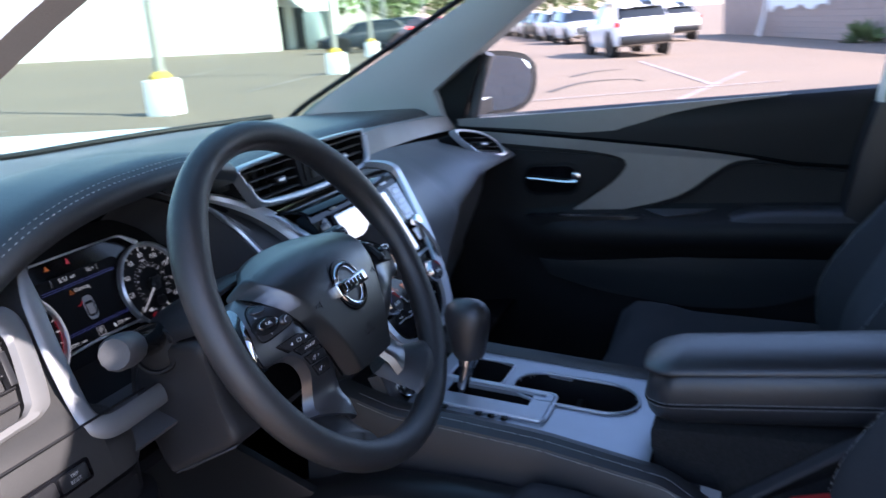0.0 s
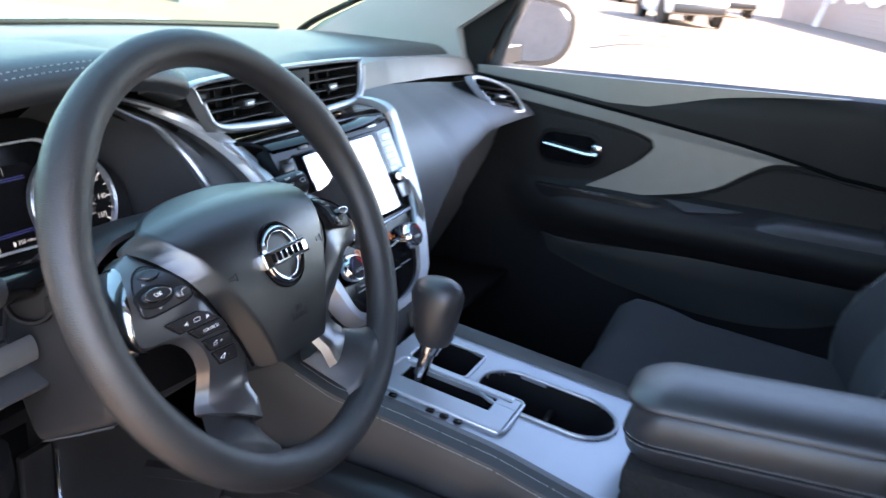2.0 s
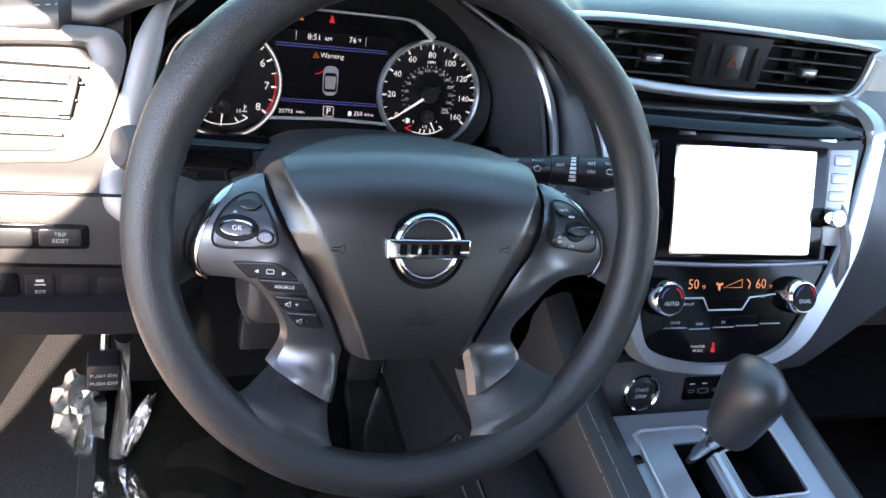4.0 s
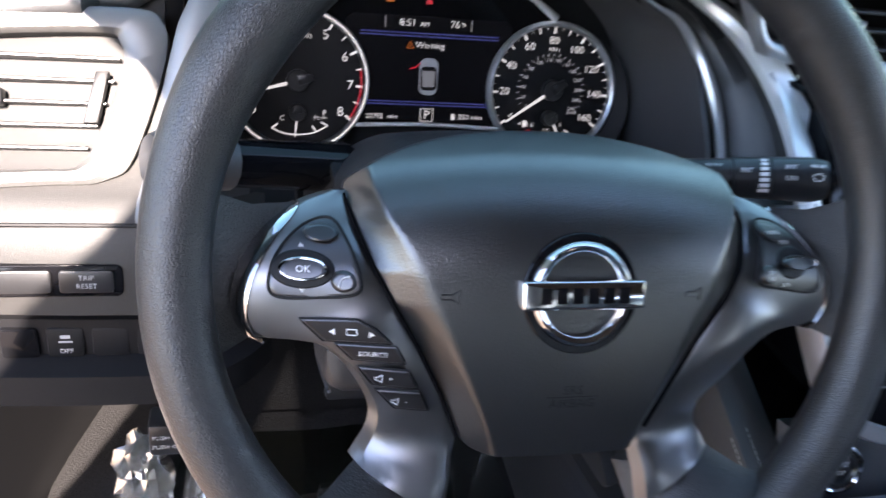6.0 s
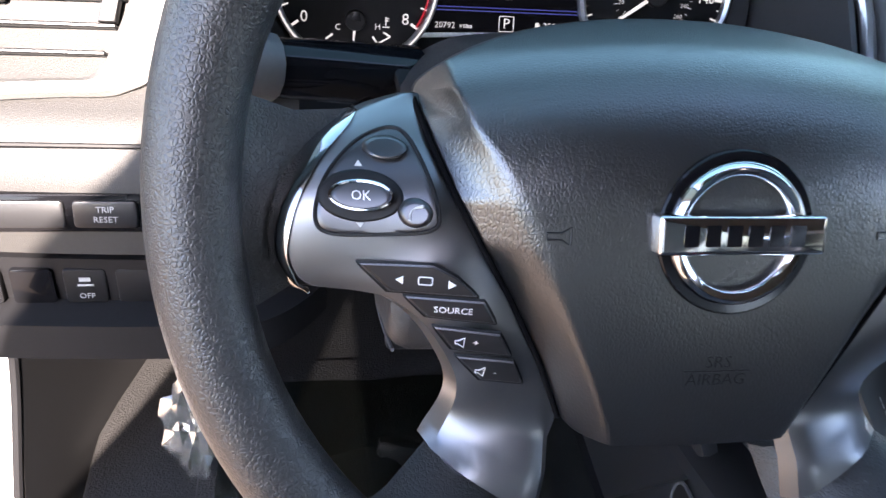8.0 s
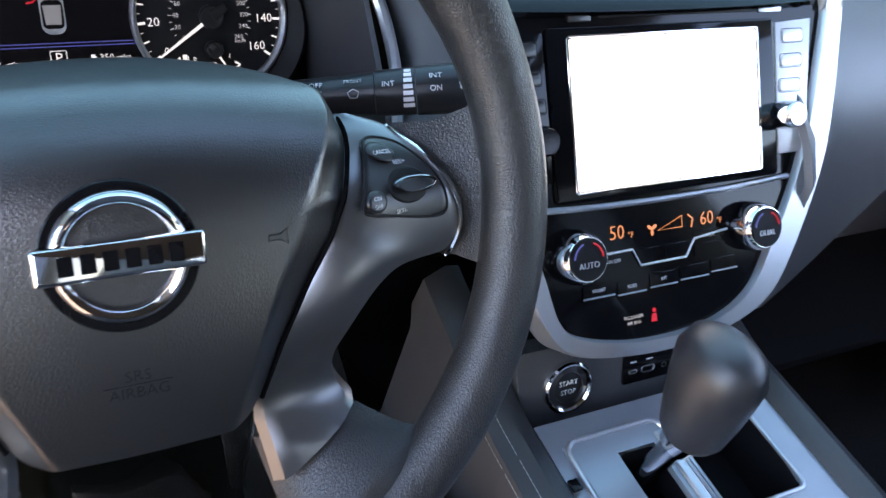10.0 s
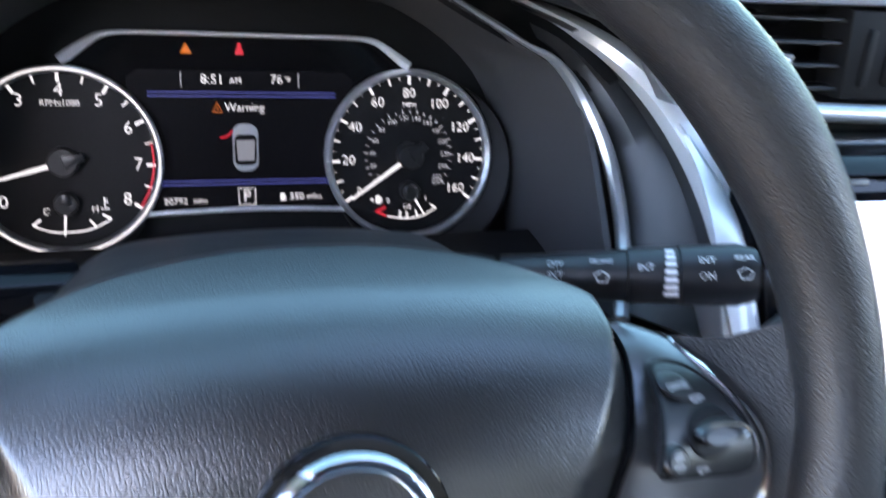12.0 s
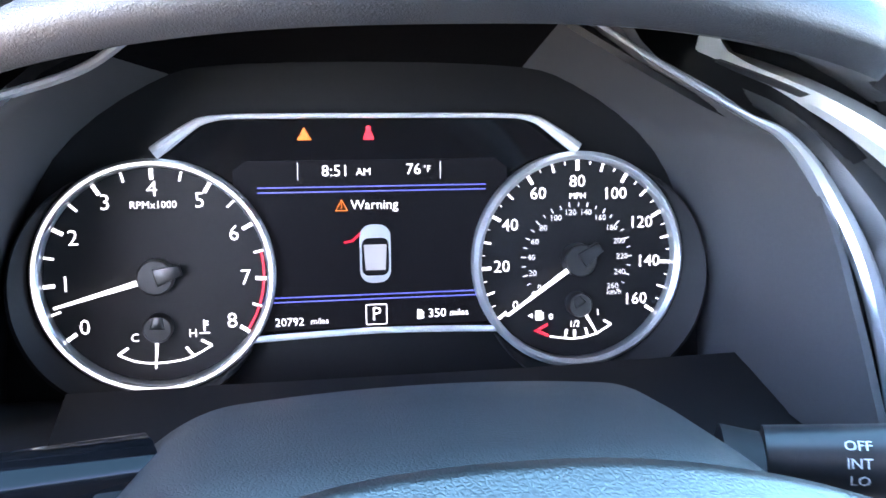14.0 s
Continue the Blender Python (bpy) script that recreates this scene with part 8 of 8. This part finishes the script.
def build_building():
    b = thing("building", "large white stucco building across the car park", "building", (45, 35, 1))
    c = [(30.0, 66.0), (43.5, 27.6), (62.0, 33.0), (50.0, 70.0)]
    part("wall", loft([[(x, y, 0.0) for x, y in c], [(x, y, 9.0) for x, y in c]]), STUCCO, b, "plain white stucco wall")
    part("parapet", loft([[(x + (x - 46) * 0.01, y + (y - 48) * 0.01, z) for x, y in c] for z in (8.7, 9.2)]), STUCCO, b)
    u = Vector((62 - 43.5, 33 - 27.6, 0)).normalized()
    n = Vector((u.y, -u.x, 0))
    for k, (o, w, h) in enumerate(((1.2, 1.4, 2.6), (5.0, 3.0, 2.6))):
        p = Vector((43.5, 27.6, 0)) + u * o
        z = gz(p.x, p.y)
        q = p + u * w
        part("door", loft([[(p.x + n.x * d, p.y + n.y * d, zz) for d in (-0.3, 0.04)] + [(q.x + n.x * d, q.y + n.y * d, zz) for d in (0.04, -0.3)] for zz in (z, z + h)]), DEEP, b, "dark opening")
    m = thing("utility_cabinet", "pale green metal utility cabinet by the building", "cabinet", (45.5, 25.6, gz(45.5, 25.6)))
    part("body", box(44.7, 46.3, 25.0, 26.2, gz(45.5, 25.6), gz(45.5, 25.6) + 2.2, 0.05), mat("pale_green_metal", (0.42, 0.47, 0.42), 0.6), m)
    part("door", box(44.66, 44.7, 25.15, 26.05, gz(45.5, 25.6) + 0.15, gz(45.5, 25.6) + 2.05, 0.01), mat("green_metal_door", (0.36, 0.41, 0.37), 0.6), m)
    k = thing("carport", "flat dark carport on steel posts", "carport", (50, 23, gz(50, 23)))
    z = gz(50, 23)
    part("roof", box(44.5, 58, 20.5, 28.5, z + 3.3, z + 3.75, 0.05), DEEP, k, "dark flat roof")
    for x, y in ((45, 21), (57.5, 21), (45, 24.5), (57.5, 28), (51, 21)):
        part("post", box(x - 0.1, x + 0.1, y - 0.1, y + 0.1, gz(x, y), z + 3.3, 0.01), POST, k, "steel post")


def build_lines():
    """Worn parking lines on the asphalt."""
    for (x0, y0), (x1, y1) in (((30.8, 23.4), (40.6, 29.4)), ((31.2, 29.0), (38.6, 34.4)), ((17.0, 15.0), (26.0, 18.5)), ((14.0, 10.0), (25.0, 12.6)), ((14.0, 0.6), (21.5, 2.9)), ((11.5, 3.2), (14.5, -0.5)), ((9.0, 1.2), (17.0, 0.2)), ((8.0, 10.0), (3.0, 16.0)), ((22, 6), (26, 9))):
        a, b = Vector((x0, y0, 0)), Vector((x1, y1, 0))
        n = Vector((-(b - a).y, (b - a).x, 0)).normalized() * 0.055
        rows = []
        for i in range(9):
            p = a.lerp(b, i / 8)
            rows.append([(p.x + n.x * s, p.y + n.y * s, gz(p.x, p.y) + 0.006) for s in (-1, 1)])
        struct("trim", sheet(rows, 0.003), LINE, "worn painted parking line", "road marking")
    for k, pts in enumerate((((13.0, 3.2), (15.0, 3.0), (15.6, 2.3), (15.0, 1.9)), ((16.5, 3.6), (18.0, 3.4), (18.6, 2.9)))):
        rows = [[(x - 0.05, y - 0.05, gz(x, y) + 0.005), (x + 0.05, y + 0.05, gz(x, y) + 0.005)] for x, y in smooth(pts, 6)]
        struct("trim", sheet(rows, 0.002), TYRE, "dark tyre mark on the asphalt", "road marking")


def build_bush(at, r, seed):
    rng = random.Random(seed)
    b = thing("bush", "small dry green bush at the foot of the wall", "bush", at)
    bm = bmesh.new()
    for k in range(260):
        a, e = rng.uniform(0, 6.283), rng.uniform(0.1, 1.5)
        l = rng.uniform(0.4, 1.0) * r
        d = Vector((math.cos(a) * math.cos(e), math.sin(a) * math.cos(e), math.sin(e)))
        s = d.orthogonal().normalized() * 0.03
        p = d * l
        vs = [bm.verts.new(q) for q in (p * 0.5 - s, p * 0.5 + s, p + s * 0.4 + Vector((0, 0, -0.05)), p - s)]
        bm.faces.new(vs)
    part("leaves", bm, LEAF, b, "thin dry leaves", Matrix.Translation(at))
    part("stems", merge(*[sweep([(0, 0, 0), (0.25 * math.cos(k), 0.25 * math.sin(k), 0.4)], 0.012, n=5) for k in range(6)]), BARK, b, "", Matrix.Translation(at))


def build_hills():
    rows = []
    for i in range(40):
        a = radians(-20 + 130 * i / 39)
        h = 14 + 9 * noise.noise(Vector((i * 0.35, 2, 0))) + 4 * noise.noise(Vector((i * 1.1, 7, 0)))
        rows.append([(r * math.sin(a), r * math.cos(a), z) for r, z in ((300, -3), (330, h * 0.6), (360, h), (420, -3))])
    tagged(part("backdrop", loft(rows, False, False), DUNE, None, "low dry hills beyond the car park", None, "structure"), category="hills")


build_ground()
build_lines()
build_building()
build_car("suv", "white sport utility car parked with its tail towards the road", (25.8, 4.0, gz(25.8, 4.0)), 26, BODYWHITE, 4.3, 1.72, 1.62)
build_car("parked_car", "white car parked close to the block wall", (37.5, 4.4, gz(37.5, 4.4)), 30, BODYWHITE, 4.6, 1.82, 1.6)
for i, (x, y, paint, lab) in enumerate(((38.5, 8.2, BODYWHITE, "white pickup-sized car in the far row"), (44.5, 10.6, BODYWHITE, "white car in the far row"), (49.5, 12.6, BODYDARK, "dark car in the far row"), (54.5, 14.6, BODYWHITE, "pale car in the far row"), (60.0, 17.2, BODYWHITE, "white car far down the row"), (65.0, 19.4, BODYRED, "red car at the end of the row"))):
    build_car("parked_car", lab + ", standing on the asphalt", (x, y, gz(x, y)), 205, paint, 4.6, 1.8, 1.55)
build_car("parked_car", "dark blue estate car parked by the carport", (36.5, 18.2, gz(36.5, 18.2)), 130, BODYDARK, 4.5, 1.80, 1.45)
build_car("parked_car", "dark blue hatchback parked behind another car", (41.5, 19.0, gz(41.5, 19.0)), 130, BODYDARK, 4.5, 1.82, 1.55)
build_car("parked_car", "red car parked at the end of the short row", (46.5, 19.6, gz(46.5, 19.6)), 130, BODYRED, 4.5, 1.82, 1.5)
build_lamp_base((10.0, 8.75, gz(10, 8.75)), True, 0.57)
build_lamp_base((19.6, 10.75, gz(19.6, 10.75)), True, 0.57)
build_lamp_base((30.2, 14.78, gz(30.2, 14.78)), True, 0.60)
for i, (x, y, h, r) in enumerate(((75, 34, 6, 3.4), (88, 40, 7, 4), (100, 38, 6, 3.6), (80, 44, 6.5, 4), (112, 44, 6, 3.5), (70, 22, 5, 3), (95, 30, 6.5, 3.8), (90, 22, 6, 4), (120, 33, 7, 4), (78, 16, 5, 3))):
    build_tree((x, y, gz(x, y)), h, r, i)
build_bush((28.6, -2.9, gz(28.6, -2.9)), 0.8, 3)
build_hills()
build_wall()
